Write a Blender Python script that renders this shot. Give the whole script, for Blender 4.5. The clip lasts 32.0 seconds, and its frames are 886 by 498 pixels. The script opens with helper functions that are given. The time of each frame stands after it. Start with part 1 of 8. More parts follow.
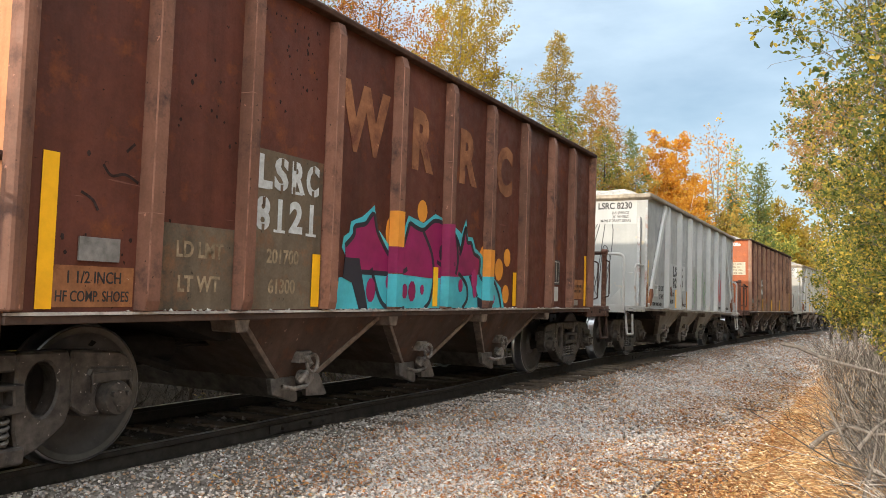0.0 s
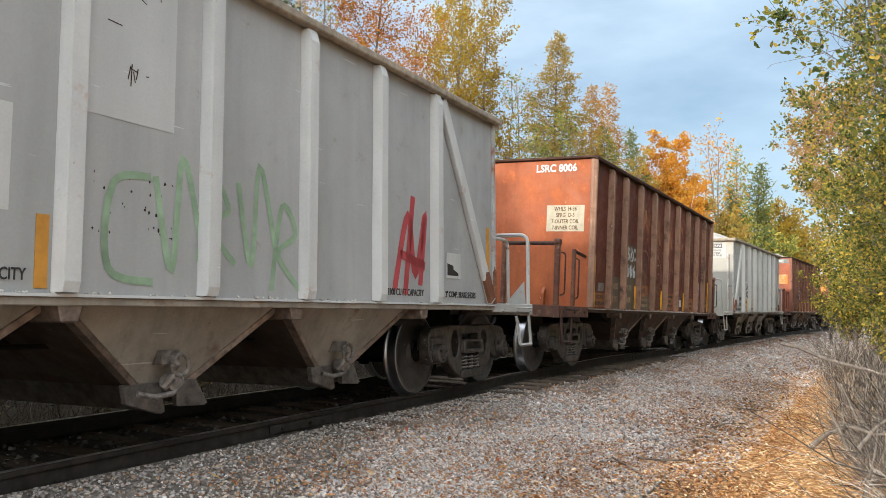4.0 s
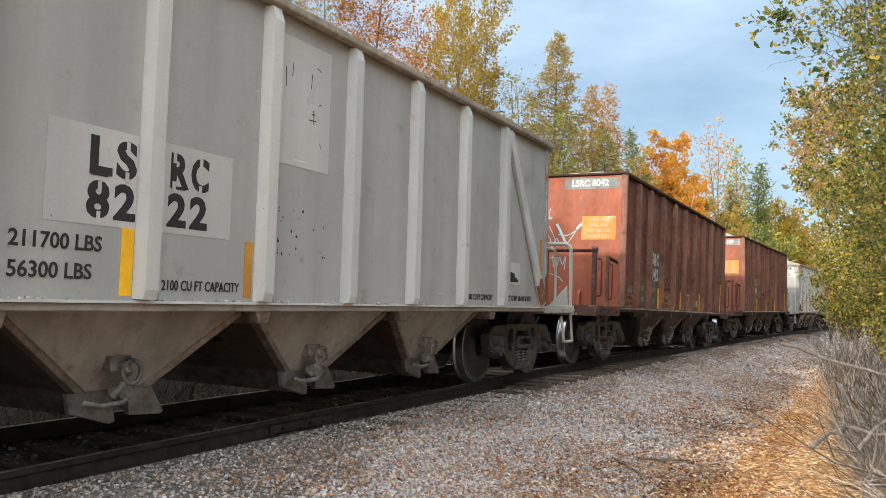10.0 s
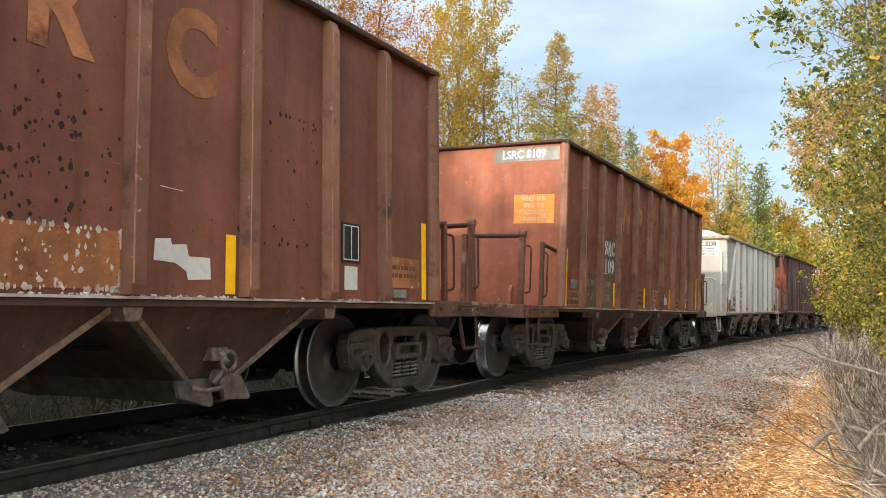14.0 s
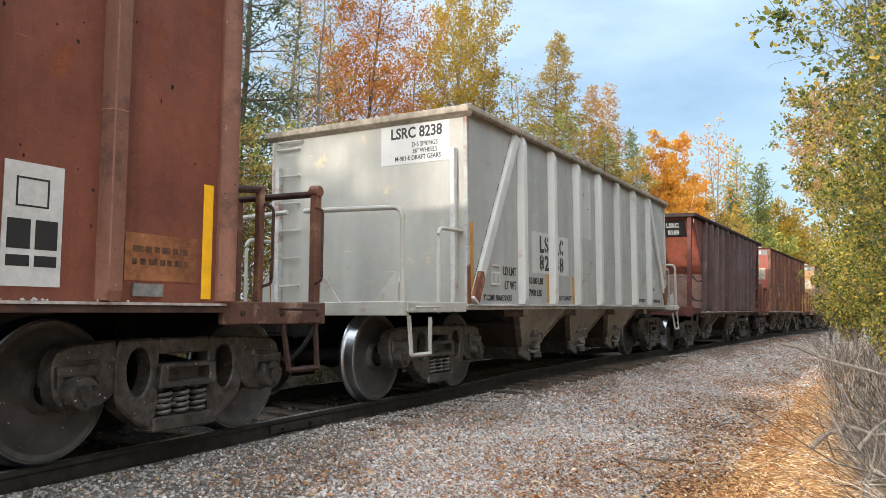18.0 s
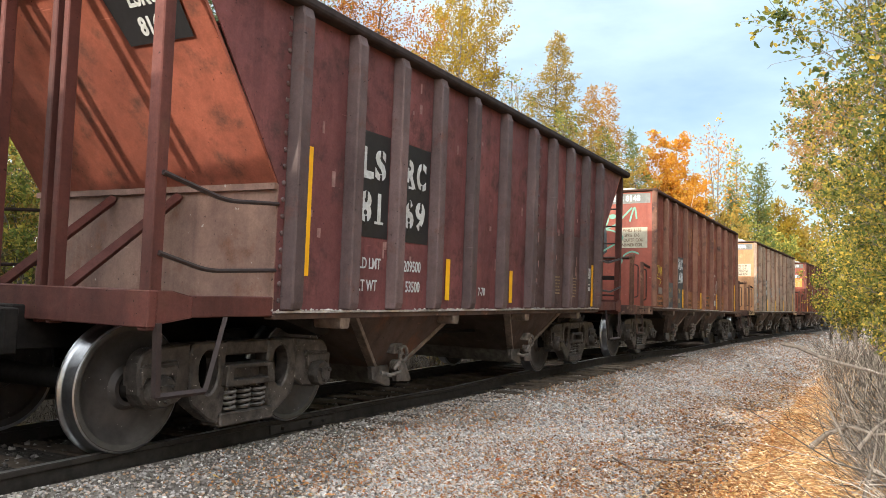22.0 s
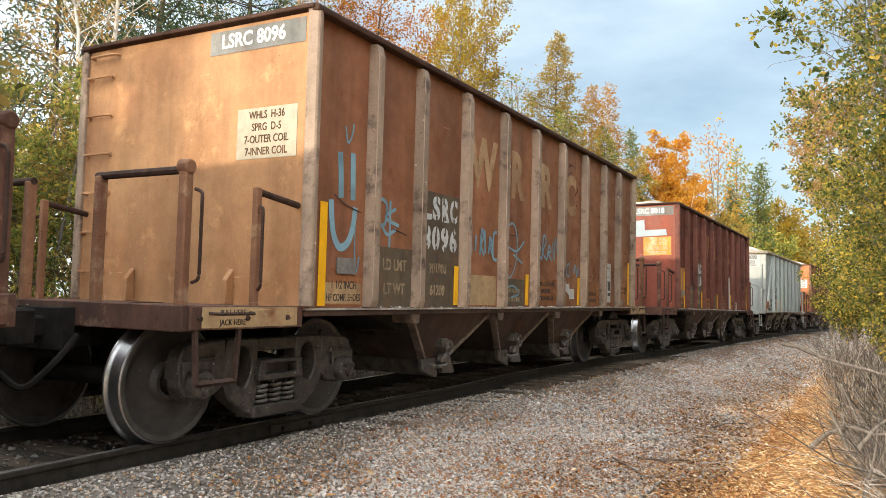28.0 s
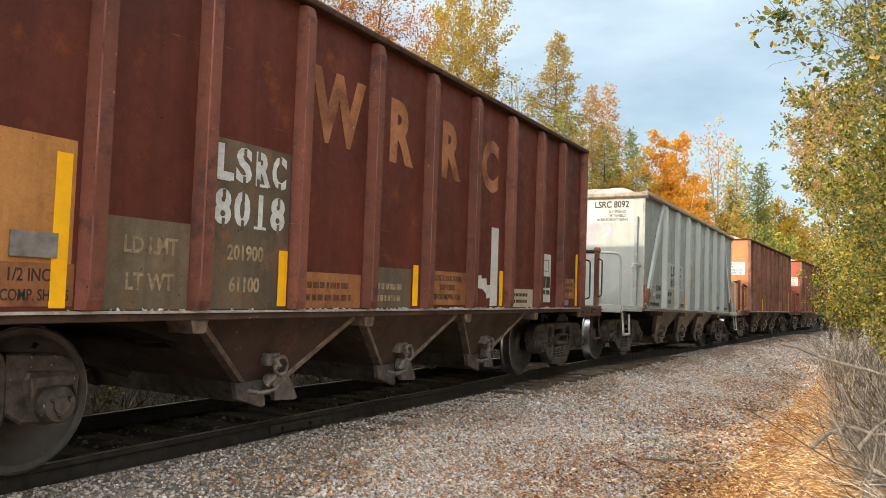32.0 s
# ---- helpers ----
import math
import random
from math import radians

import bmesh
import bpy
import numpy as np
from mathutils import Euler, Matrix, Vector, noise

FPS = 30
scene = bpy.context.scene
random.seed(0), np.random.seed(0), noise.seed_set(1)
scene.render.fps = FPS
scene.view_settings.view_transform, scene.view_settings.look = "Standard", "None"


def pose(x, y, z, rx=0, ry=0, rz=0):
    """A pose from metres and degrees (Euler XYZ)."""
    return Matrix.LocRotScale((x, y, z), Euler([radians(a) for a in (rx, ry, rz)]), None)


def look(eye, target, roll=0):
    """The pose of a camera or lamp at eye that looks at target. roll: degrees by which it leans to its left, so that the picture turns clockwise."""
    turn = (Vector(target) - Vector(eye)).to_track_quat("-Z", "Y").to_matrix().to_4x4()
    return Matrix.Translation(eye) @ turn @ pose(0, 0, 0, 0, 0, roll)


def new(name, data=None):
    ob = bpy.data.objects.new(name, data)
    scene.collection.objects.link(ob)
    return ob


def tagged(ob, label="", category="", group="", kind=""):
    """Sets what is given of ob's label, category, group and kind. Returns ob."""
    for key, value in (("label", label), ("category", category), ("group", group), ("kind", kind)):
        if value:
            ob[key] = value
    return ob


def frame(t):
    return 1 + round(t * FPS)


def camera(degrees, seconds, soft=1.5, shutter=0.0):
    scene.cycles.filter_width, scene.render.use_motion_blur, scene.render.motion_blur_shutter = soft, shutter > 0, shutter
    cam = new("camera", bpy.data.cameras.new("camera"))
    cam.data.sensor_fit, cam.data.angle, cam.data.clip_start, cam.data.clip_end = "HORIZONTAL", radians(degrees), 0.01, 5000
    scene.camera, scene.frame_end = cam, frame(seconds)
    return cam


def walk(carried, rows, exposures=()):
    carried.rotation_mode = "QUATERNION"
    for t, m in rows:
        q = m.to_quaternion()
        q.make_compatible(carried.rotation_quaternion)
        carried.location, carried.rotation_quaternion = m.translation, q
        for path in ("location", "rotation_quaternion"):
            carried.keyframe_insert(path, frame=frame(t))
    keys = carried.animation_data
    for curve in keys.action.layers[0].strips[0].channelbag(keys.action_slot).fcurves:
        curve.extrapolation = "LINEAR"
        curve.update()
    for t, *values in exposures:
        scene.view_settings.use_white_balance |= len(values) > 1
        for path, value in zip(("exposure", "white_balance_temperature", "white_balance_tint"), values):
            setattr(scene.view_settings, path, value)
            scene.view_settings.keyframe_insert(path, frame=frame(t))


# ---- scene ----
# the camera stands still on the bank, its height above the rails
cam = camera(58.95, 32.0, soft=0.4)
EYE = (0.0, 0.0, 1.049)
AIM = (math.cos(0.4821) * math.cos(0.0698), math.sin(0.4821) * math.cos(0.0698), 1.049 + math.sin(0.0698))
# the camera's own exposure and white balance drift with the colour of the car in view
TONE = [(t, 0.29 + e, k - 190, 10) for t, e, k in ((0, 0, 6940), (1.5, 0.05, 6690), (2.5, -0.08, 6540), (3.5, -0.08, 6590), (6, 0, 7040), (7.5, 0.16, 7040), (9, -0.06, 6540), (10.5, -0.10, 6540), (12.5, 0.02, 7090), (14.5, 0.12, 7040), (16.5, 0.20, 6840), (18, 0.05, 6490), (20, -0.04, 6590), (22, 0.28, 6840), (24.5, 0.22, 6590), (27.5, 0.02, 7090), (29, 0.12, 7140), (32, 0.06, 7290))]
walk(cam, [(0, look(EYE, AIM, 1.18)), (32, look(EYE, AIM, 1.18))], TONE)

# ---- light: low sun down the line of the track, from its far side ----
SUN_AZ, SUN_EL = radians(180 - 13.5), radians(19.0)   # towards the sun, from +x to +y
sun = new("sun", bpy.data.lights.new("sun", "SUN"))
sun.data.energy, sun.data.angle, sun.data.color = 3.9, radians(1.4), (1.0, 0.90, 0.75)
SUN_WAY = Vector((math.cos(SUN_AZ) * math.cos(SUN_EL), math.sin(SUN_AZ) * math.cos(SUN_EL), math.sin(SUN_EL)))
sun.rotation_mode = "QUATERNION"
sun.rotation_quaternion = SUN_WAY.to_track_quat("Z", "Y")
sun.location = (0, 0, 40)

world = bpy.data.worlds.new("sky")
scene.world = world
world.use_nodes = True
wt = world.node_tree
wt.nodes.clear()
w_out = wt.nodes.new("ShaderNodeOutputWorld")
w_bg = wt.nodes.new("ShaderNodeBackground")
w_sky = wt.nodes.new("ShaderNodeTexSky")
w_sky.sky_type, w_sky.sun_disc = "NISHITA", False
w_sky.sun_elevation = SUN_EL
w_sky.sun_rotation = radians(90) - SUN_AZ
w_sky.air_density, w_sky.dust_density, w_sky.ozone_density = 1.2, 1.5, 2.0
w_co = wt.nodes.new("ShaderNodeTexCoord")
w_map = wt.nodes.new("ShaderNodeMapping")
w_map.inputs["Scale"].default_value = (1.0, 1.0, 3.2)
w_map.inputs["Rotation"].default_value = (0.25, 0.1, 0.4)
w_noise = wt.nodes.new("ShaderNodeTexNoise")
w_noise.inputs["Scale"].default_value, w_noise.inputs["Detail"].default_value = 2.2, 7.0
w_noise.inputs["Roughness"].default_value = 0.55
w_ramp = wt.nodes.new("ShaderNodeValToRGB")
w_ramp.color_ramp.elements[0].position, w_ramp.color_ramp.elements[1].position = 0.30, 0.72
w_ramp.color_ramp.elements[0].color = (0.25, 0.25, 0.25, 1)
w_ramp.color_ramp.elements[1].color = (0.95, 0.95, 0.95, 1)
w_mix = wt.nodes.new("ShaderNodeMixRGB")
w_mix.inputs["Color2"].default_value = (9.6, 10.0, 10.5, 1)
wt.links.new(w_co.outputs["Generated"], w_map.inputs["Vector"])
wt.links.new(w_map.outputs["Vector"], w_noise.inputs["Vector"])
wt.links.new(w_noise.outputs["Fac"], w_ramp.inputs["Fac"])
wt.links.new(w_ramp.outputs["Color"], w_mix.inputs["Fac"])
wt.links.new(w_sky.outputs["Color"], w_mix.inputs["Color1"])
# thin high cloud glows more on the sun's side of the sky
w_dot = wt.nodes.new("ShaderNodeVectorMath")
w_dot.operation = "DOT_PRODUCT"
w_dot.inputs[1].default_value = SUN_WAY
wt.links.new(w_co.outputs["Generated"], w_dot.inputs[0])
w_glow = wt.nodes.new("ShaderNodeMapRange")
w_glow.interpolation_type = "SMOOTHSTEP"
for k, v in (("From Min", -0.75), ("From Max", 0.62), ("To Min", 0.0), ("To Max", 1.0)):
    w_glow.inputs[k].default_value = v
wt.links.new(w_dot.outputs["Value"], w_glow.inputs["Value"])
w_mul = wt.nodes.new("ShaderNodeMixRGB")
w_mul.blend_type = "MULTIPLY"
w_mul.inputs["Fac"].default_value = 1.0
wt.links.new(w_mix.outputs["Color"], w_mul.inputs["Color1"])
w_tint = wt.nodes.new("ShaderNodeMixRGB")
w_tint.inputs["Color1"].default_value = (0.67, 0.83, 0.96, 1)
w_tint.inputs["Color2"].default_value = (4.1, 4.05, 3.85, 1)
wt.links.new(w_glow.outputs["Result"], w_tint.inputs["Fac"])
wt.links.new(w_tint.outputs["Color"], w_mul.inputs["Color2"])
wt.links.new(w_mul.outputs["Color"], w_bg.inputs["Color"])
w_bg.inputs["Strength"].default_value = 0.10
wt.links.new(w_bg.outputs["Background"], w_out.inputs["Surface"])


# ---- materials ----
def principled(name, rough=0.8, metal=0.0):
    m = bpy.data.materials.new(name)
    m.use_nodes = True
    nt = m.node_tree
    b = nt.nodes["Principled BSDF"]
    b.inputs["Roughness"].default_value = rough
    b.inputs["Metallic"].default_value = metal
    return m, nt, b


def node(nt, kind, **values):
    n = nt.nodes.new(kind)
    for k, v in values.items():
        n.inputs[k.replace("_", " ")].default_value = v
    return n


def ramp(nt, fac, stops):
    r = nt.nodes.new("ShaderNodeValToRGB")
    e = r.color_ramp.elements
    while len(e) < len(stops):
        e.new(0.5)
    for el, (p, c) in zip(e, stops):
        el.position, el.color = p, (*c, 1) if len(c) == 3 else c
    nt.links.new(fac, r.inputs["Fac"])
    return r.outputs["Color"]


def mixed(nt, fac, a, b, how="MIX"):
    m = nt.nodes.new("ShaderNodeMixRGB")
    m.blend_type = how
    for key, v in (("Fac", fac), ("Color1", a), ("Color2", b)):
        if isinstance(v, (int, float)):
            m.inputs[key].default_value = v
        elif isinstance(v, tuple):
            m.inputs[key].default_value = (*v, 1)
        else:
            nt.links.new(v, m.inputs[key])
    return m.outputs["Color"]


def grain(nt, scale, detail=6.0, rough=0.6, stretch=(1, 1, 1), offset=True):
    co = nt.nodes.new("ShaderNodeTexCoord")
    mp = nt.nodes.new("ShaderNodeMapping")
    mp.inputs["Scale"].default_value = stretch
    nt.links.new(co.outputs["Object"], mp.inputs["Vector"])
    src = mp.outputs["Vector"]
    if offset:
        info = nt.nodes.new("ShaderNodeObjectInfo")
        add = nt.nodes.new("ShaderNodeVectorMath")
        add.operation = "MULTIPLY_ADD"
        add.inputs[1].default_value = (37, 19, 23)
        nt.links.new(info.outputs["Random"], add.inputs[0])
        nt.links.new(src, add.inputs[2])
        src = add.outputs["Vector"]
    n = node(nt, "ShaderNodeTexNoise", Scale=scale, Detail=detail, Roughness=rough)
    nt.links.new(src, n.inputs["Vector"])
    return n.outputs["Fac"]


def bump(nt, b, fac, strength, distance):
    bp = node(nt, "ShaderNodeBump", Strength=strength, Distance=distance)
    nt.links.new(fac, bp.inputs["Height"])
    nt.links.new(bp.outputs["Normal"], b.inputs["Normal"])


def paint(name, base, dark, rust, amount=0.5, rough=0.55, streak=0.5, spots=0.0, spot_colour=(0.5, 0.45, 0.4), mottle=0.6):
    """Weathered car paint: broad fading, vertical streaks, blooms of rust, chips and fine relief."""
    m, nt, b = principled(name, rough)
    b.inputs["Specular IOR Level"].default_value = 0.22
    broad = grain(nt, 1.1, 5)
    c = mixed(nt, ramp(nt, broad, [(0.32, (0, 0, 0)), (0.7, (1, 1, 1))]), dark, base)
    st = grain(nt, 5.0, 6, 0.65, (1, 1, 0.07))
    f = nt.nodes.new("ShaderNodeMath")
    f.operation = "MULTIPLY"
    f.inputs[1].default_value = streak
    nt.links.new(ramp(nt, st, [(0.48, (0, 0, 0)), (0.68, (1, 1, 1))]), f.inputs[0])
    c = mixed(nt, f.outputs[0], c, tuple(0.55 * v for v in dark))
    wash = grain(nt, 2.2, 4, 0.5, (1, 1, 0.12))
    c = mixed(nt, 0.25 + 0.55 * mottle, c, ramp(nt, wash, [(0.3, (0.30, 0.30, 0.30)), (0.7, (0.72, 0.70, 0.68))]), "OVERLAY")
    ru = grain(nt, 3.2, 9, 0.68)
    g = ramp(nt, ru, [(0.62 - 0.18 * amount, (0, 0, 0)), (0.78 - 0.15 * amount, (1, 1, 1))])
    c = mixed(nt, g, c, rust)
    if spots:
        sp = grain(nt, 16.0, 5, 0.55)
        c = mixed(nt, ramp(nt, sp, [(0.74 - 0.1 * spots, (0, 0, 0)), (0.755 - 0.1 * spots, (1, 1, 1))]), c, spot_colour)
    mid = grain(nt, 8.0, 9, 0.72)
    c = mixed(nt, 0.62 * mottle, c, ramp(nt, mid, [(0.3, (0.25, 0.25, 0.25)), (0.7, (0.77, 0.77, 0.77))]), "OVERLAY")
    pits = grain(nt, 26.0, 5, 0.6)
    c = mixed(nt, ramp(nt, pits, [(0.76 - 0.14 * mottle, (0, 0, 0)), (0.78 - 0.14 * mottle, (0.9, 0.9, 0.9))]), c, tuple(0.25 * v for v in dark))
    scrape = grain(nt, 7.0, 3, 0.5, (0.25, 0.25, 5.0))
    c = mixed(nt, ramp(nt, scrape, [(0.735, (0, 0, 0)), (0.75, (0.45, 0.45, 0.45))]), c, tuple(min(1, 1.6 * v + 0.05) for v in base))
    fine = grain(nt, 60, 4)
    c = mixed(nt, 0.05 + 0.2 * mottle, c, ramp(nt, fine, [(0.3, (0.25, 0.25, 0.25)), (0.7, (0.85, 0.85, 0.85))]), "OVERLAY")
    nt.links.new(c, b.inputs["Base Color"])
    rr = ramp(nt, ru, [(0.4, (rough - 0.12,) * 3), (0.7, (0.9,) * 3)])
    nt.links.new(rr, b.inputs["Roughness"])
    bump(nt, b, mixed(nt, 0.3, broad, mid), 0.12 + 0.4 * mottle, 0.035)
    return m


def plain(name, colour, rough=0.8, metal=0.0, vary=0.35, scale=14.0, strength=0.3, distance=0.01, spatter=0.0):
    m, nt, b = principled(name, rough, metal)
    b.inputs["Specular IOR Level"].default_value = 0.08 if rough >= 0.7 else 0.4
    n1, n2 = grain(nt, scale, 7, 0.65), grain(nt, scale * 0.13, 4)
    lo, hi = tuple(v * (1 - vary) for v in colour), tuple(min(1, v * (1 + vary)) for v in colour)
    c = mixed(nt, ramp(nt, n1, [(0.3, (0, 0, 0)), (0.7, (1, 1, 1))]), lo, hi)
    c = mixed(nt, 0.5 * vary + 0.1, c, ramp(nt, n2, [(0.35, (0.2, 0.2, 0.2)), (0.65, (0.8, 0.8, 0.8))]), "OVERLAY")
    if spatter:
        drops = grain(nt, 38.0, 2, 0.4)
        c = mixed(nt, ramp(nt, drops, [(0.77 - spatter, (0, 0, 0)), (0.785 - spatter, (0.9, 0.9, 0.9))]), c, (0.34, 0.32, 0.30))
    nt.links.new(c, b.inputs["Base Color"])
    bump(nt, b, n1, strength, distance)
    return m


def islands(name, stops, rough=0.8, translucent=0.0, vary_scale=0.0):
    """Pieces in one mesh, each with its own colour along a ramp."""
    m, nt, b = principled(name, rough)
    b.inputs["Specular IOR Level"].default_value = 0.15
    geo = nt.nodes.new("ShaderNodeNewGeometry")
    c = ramp(nt, geo.outputs["Random Per Island"], stops)
    if vary_scale:
        c = mixed(nt, 0.45, c, ramp(nt, grain(nt, vary_scale, 4), [(0.3, (0.1, 0.1, 0.1)), (0.7, (0.9, 0.9, 0.9))]), "OVERLAY")
    nt.links.new(c, b.inputs["Base Color"])
    if translucent:
        tr = nt.nodes.new("ShaderNodeBsdfTranslucent")
        nt.links.new(c, tr.inputs["Color"])
        mx = nt.nodes.new("ShaderNodeMixShader")
        mx.inputs["Fac"].default_value = translucent
        nt.links.new(b.outputs["BSDF"], mx.inputs[1])
        nt.links.new(tr.outputs["BSDF"], mx.inputs[2])
        nt.links.new(mx.outputs["Shader"], nt.nodes["Material Output"].inputs["Surface"])
    return m


RUST = (0.17, 0.055, 0.022)
STEEL_DARK = plain("greasy dark steel", (0.016, 0.0145, 0.014), 0.8, 0.1, 0.45, 9)
STEEL_FRAME = plain("dusty cast steel", (0.050, 0.043, 0.039), 0.55, 0.25, 0.75, 12, 0.5, 0.015, 0.05)
STEEL_BRIGHT = plain("polished wheel tread", (0.34, 0.35, 0.37), 0.32, 1.0, 0.15, 30, 0.1)
WHEEL_FACE = plain("dusty wheel plate", (0.060, 0.054, 0.052), 0.6, 0.35, 0.4, 7, 0.3, 0.01, 0.03)
SPRING_STEEL = plain("worn spring steel", (0.11, 0.10, 0.092), 0.6, 0.4, 0.4, 20)
BARE_EDGE = plain("scuffed bare steel edge", (0.42, 0.40, 0.39), 0.5, 0.5, 0.45, 11)
RIM_STEEL = plain("dull wheel rim", (0.075, 0.07, 0.065), 0.6, 0.4, 0.3, 12)
YELLOW = plain("reflective yellow tape", (0.80, 0.42, 0.012), 0.45, 0, 0.12, 8, 0.1)
OCHRE = plain("faded ochre tape", (0.42, 0.20, 0.03), 0.6, 0, 0.2, 8, 0.1)
OLIVE = paint("olive stencil panel", (0.125, 0.100, 0.072), (0.085, 0.066, 0.048), (0.17, 0.085, 0.045), 0.5, 0.75)
WHITE_STENCIL = plain("white stencil paint", (0.45, 0.47, 0.48), 0.7, 0, 0.2, 25, 0.1)
CREAM_STENCIL = plain("yellowed stencil paint", (0.235, 0.18, 0.12), 0.8, 0, 0.5, 18, 0.1)
GHOST_STENCIL = paint("faded rust lettering", (0.29, 0.13, 0.065), (0.20, 0.083, 0.042), (0.10, 0.034, 0.024), 0.62, 0.85, 0.3, 0.3, (0.34, 0.17, 0.09), 0.5)
FADED_STENCIL = plain("faded dark stencil paint", (0.10, 0.055, 0.036), 0.8, 0, 0.5, 25, 0.1)
BLACK_STENCIL = plain("black stencil paint", (0.018, 0.018, 0.02), 0.6, 0, 0.2, 25, 0.1)
RUST_SCALE = paint("flaking rust scale", (0.20, 0.085, 0.045), (0.11, 0.045, 0.028), (0.34, 0.17, 0.10), 0.5, 0.85, 0.3, 0.4, (0.05, 0.03, 0.025), 0.6)
WHITE_LABEL = plain("white label paint", (0.46, 0.465, 0.455), 0.6, 0, 0.12, 20, 0.1)
BLACK_LABEL = plain("black label panel", (0.015, 0.015, 0.017), 0.5, 0, 0.2, 20, 0.1)
PRIMER = paint("bare rusted primer", (0.30, 0.13, 0.055), (0.2, 0.085, 0.04), (0.11, 0.04, 0.02), 0.5, 0.8, 0.4, 0.5, (0.42, 0.33, 0.27))
STONE_LOAD = islands("crushed limestone", [(0, (0.28, 0.26, 0.24)), (0.5, (0.42, 0.40, 0.37)), (1, (0.55, 0.53, 0.50))], 0.95)


# ---- shapes ----
class Shape:
    """Collects boxes, prisms and tubes of one part."""

    def __init__(self):
        self.v, self.f = [], []

    def add(self, verts, faces):
        n = len(self.v)
        self.v += [tuple(p) for p in verts]
        self.f += [tuple(n + i for i in f) for f in faces]
        return self

    def box(self, x0, x1, y0, y1, z0, z1, m=None):
        p = [Vector((x, y, z)) for x in (x0, x1) for y in (y0, y1) for z in (z0, z1)]
        if m:
            p = [m @ q for q in p]
        return self.add(p, [(0, 1, 3, 2), (4, 6, 7, 5), (0, 4, 5, 1), (2, 3, 7, 6), (0, 2, 6, 4), (1, 5, 7, 3)])

    def prism(self, poly, a, b, axis="y"):
        """A polygon in the plane across the axis, drawn out from a to b."""
        def at(p, d):
            return {"y": (p[0], d, p[1]), "x": (d, p[0], p[1]), "z": (p[0], p[1], d)}[axis]
        n = len(poly)
        faces = [tuple(range(n)), tuple(range(2 * n - 1, n - 1, -1))]
        faces += [(i, n + i, n + (i + 1) % n, (i + 1) % n) for i in range(n)]
        return self.add([at(p, a) for p in poly] + [at(p, b) for p in poly], faces)

    def holed(self, outer, inner, a, b, axis="y"):
        """A plate with one hole; both outlines have the same number of points."""
        def at(p, d):
            return {"y": (p[0], d, p[1]), "x": (d, p[0], p[1]), "z": (p[0], p[1], d)}[axis]
        n = len(outer)
        vs = [at(p, a) for p in outer] + [at(p, a) for p in inner] + [at(p, b) for p in outer] + [at(p, b) for p in inner]
        fs = []
        for i in range(n):
            j = (i + 1) % n
            fs += [(i, j, n + j, n + i), (2 * n + i, 3 * n + i, 3 * n + j, 2 * n + j), (i, 2 * n + i, 2 * n + j, j), (n + i, n + j, 3 * n + j, 3 * n + i)]
        return self.add(vs, fs)

    def tube(self, pts, r, n=6, caps=True):
        pts = [Vector(p) for p in pts]
        radii = r if isinstance(r, (list, tuple)) else [r] * len(pts)
        rings = []
        for i, p in enumerate(pts):
            d = (pts[min(i + 1, len(pts) - 1)] - pts[max(i - 1, 0)]).normalized()
            s = d.orthogonal().normalized() if abs(d.z) > 0.98 else d.cross(Vector((0, 0, 1))).normalized()
            u = d.cross(s)
            rings.append([p + radii[i] * (math.cos(a) * s + math.sin(a) * u) for a in (2 * math.pi * k / n for k in range(n))])
        vs = [q for ring in rings for q in ring]
        fs = [(i * n + k, i * n + (k + 1) % n, (i + 1) * n + (k + 1) % n, (i + 1) * n + k) for i in range(len(pts) - 1) for k in range(n)]
        if caps:
            fs += [tuple(reversed(range(n))), tuple(range(len(vs) - n, len(vs)))]
        return self.add(vs, fs)

    def lathe(self, profile, n=32, axis="y", at=(0, 0, 0)):
        """A closed ring of (radius, along) turned round an axis."""
        vs, m = [], len(profile)
        for k in range(n):
            c, s = math.cos(2 * math.pi * k / n), math.sin(2 * math.pi * k / n)
            for r, d in profile:
                p = (r * c, d, r * s) if axis == "y" else ((d, r * c, r * s) if axis == "x" else (r * c, r * s, d))
                vs.append((p[0] + at[0], p[1] + at[1], p[2] + at[2]))
        fs = [(k * m + i, k * m + i + 1, ((k + 1) % n) * m + i + 1, ((k + 1) % n) * m + i) for k in range(n) for i in range(m - 1)]
        return self.add(vs, fs)

    def mesh(self, name, bevel=0.0, smooth=False):
        me = bpy.data.meshes.new(name)
        me.from_pydata(self.v, [], self.f)
        bm = bmesh.new()
        bm.from_mesh(me)
        bmesh.ops.recalc_face_normals(bm, faces=bm.faces)
        if bevel:
            edges = [e for e in bm.edges if len(e.link_faces) == 2 and e.calc_face_angle(0) > 0.5]
            bmesh.ops.bevel(bm, geom=edges, offset=bevel, segments=1, affect="EDGES", profile=0.5)
        if smooth:
            for f in bm.faces:
                f.smooth = True
            for e in bm.edges:
                if len(e.link_faces) == 2 and e.calc_face_angle(0) > 0.7:
                    e.smooth = False
        bm.to_mesh(me)
        bm.free()
        return me


STORE = {}


def stored(key, make, bevel=0.0, smooth=False):
    if key not in STORE:
        s = make()
        STORE[key] = s.mesh(key.split("|")[0], bevel, smooth) if isinstance(s, Shape) else s
    return STORE[key]


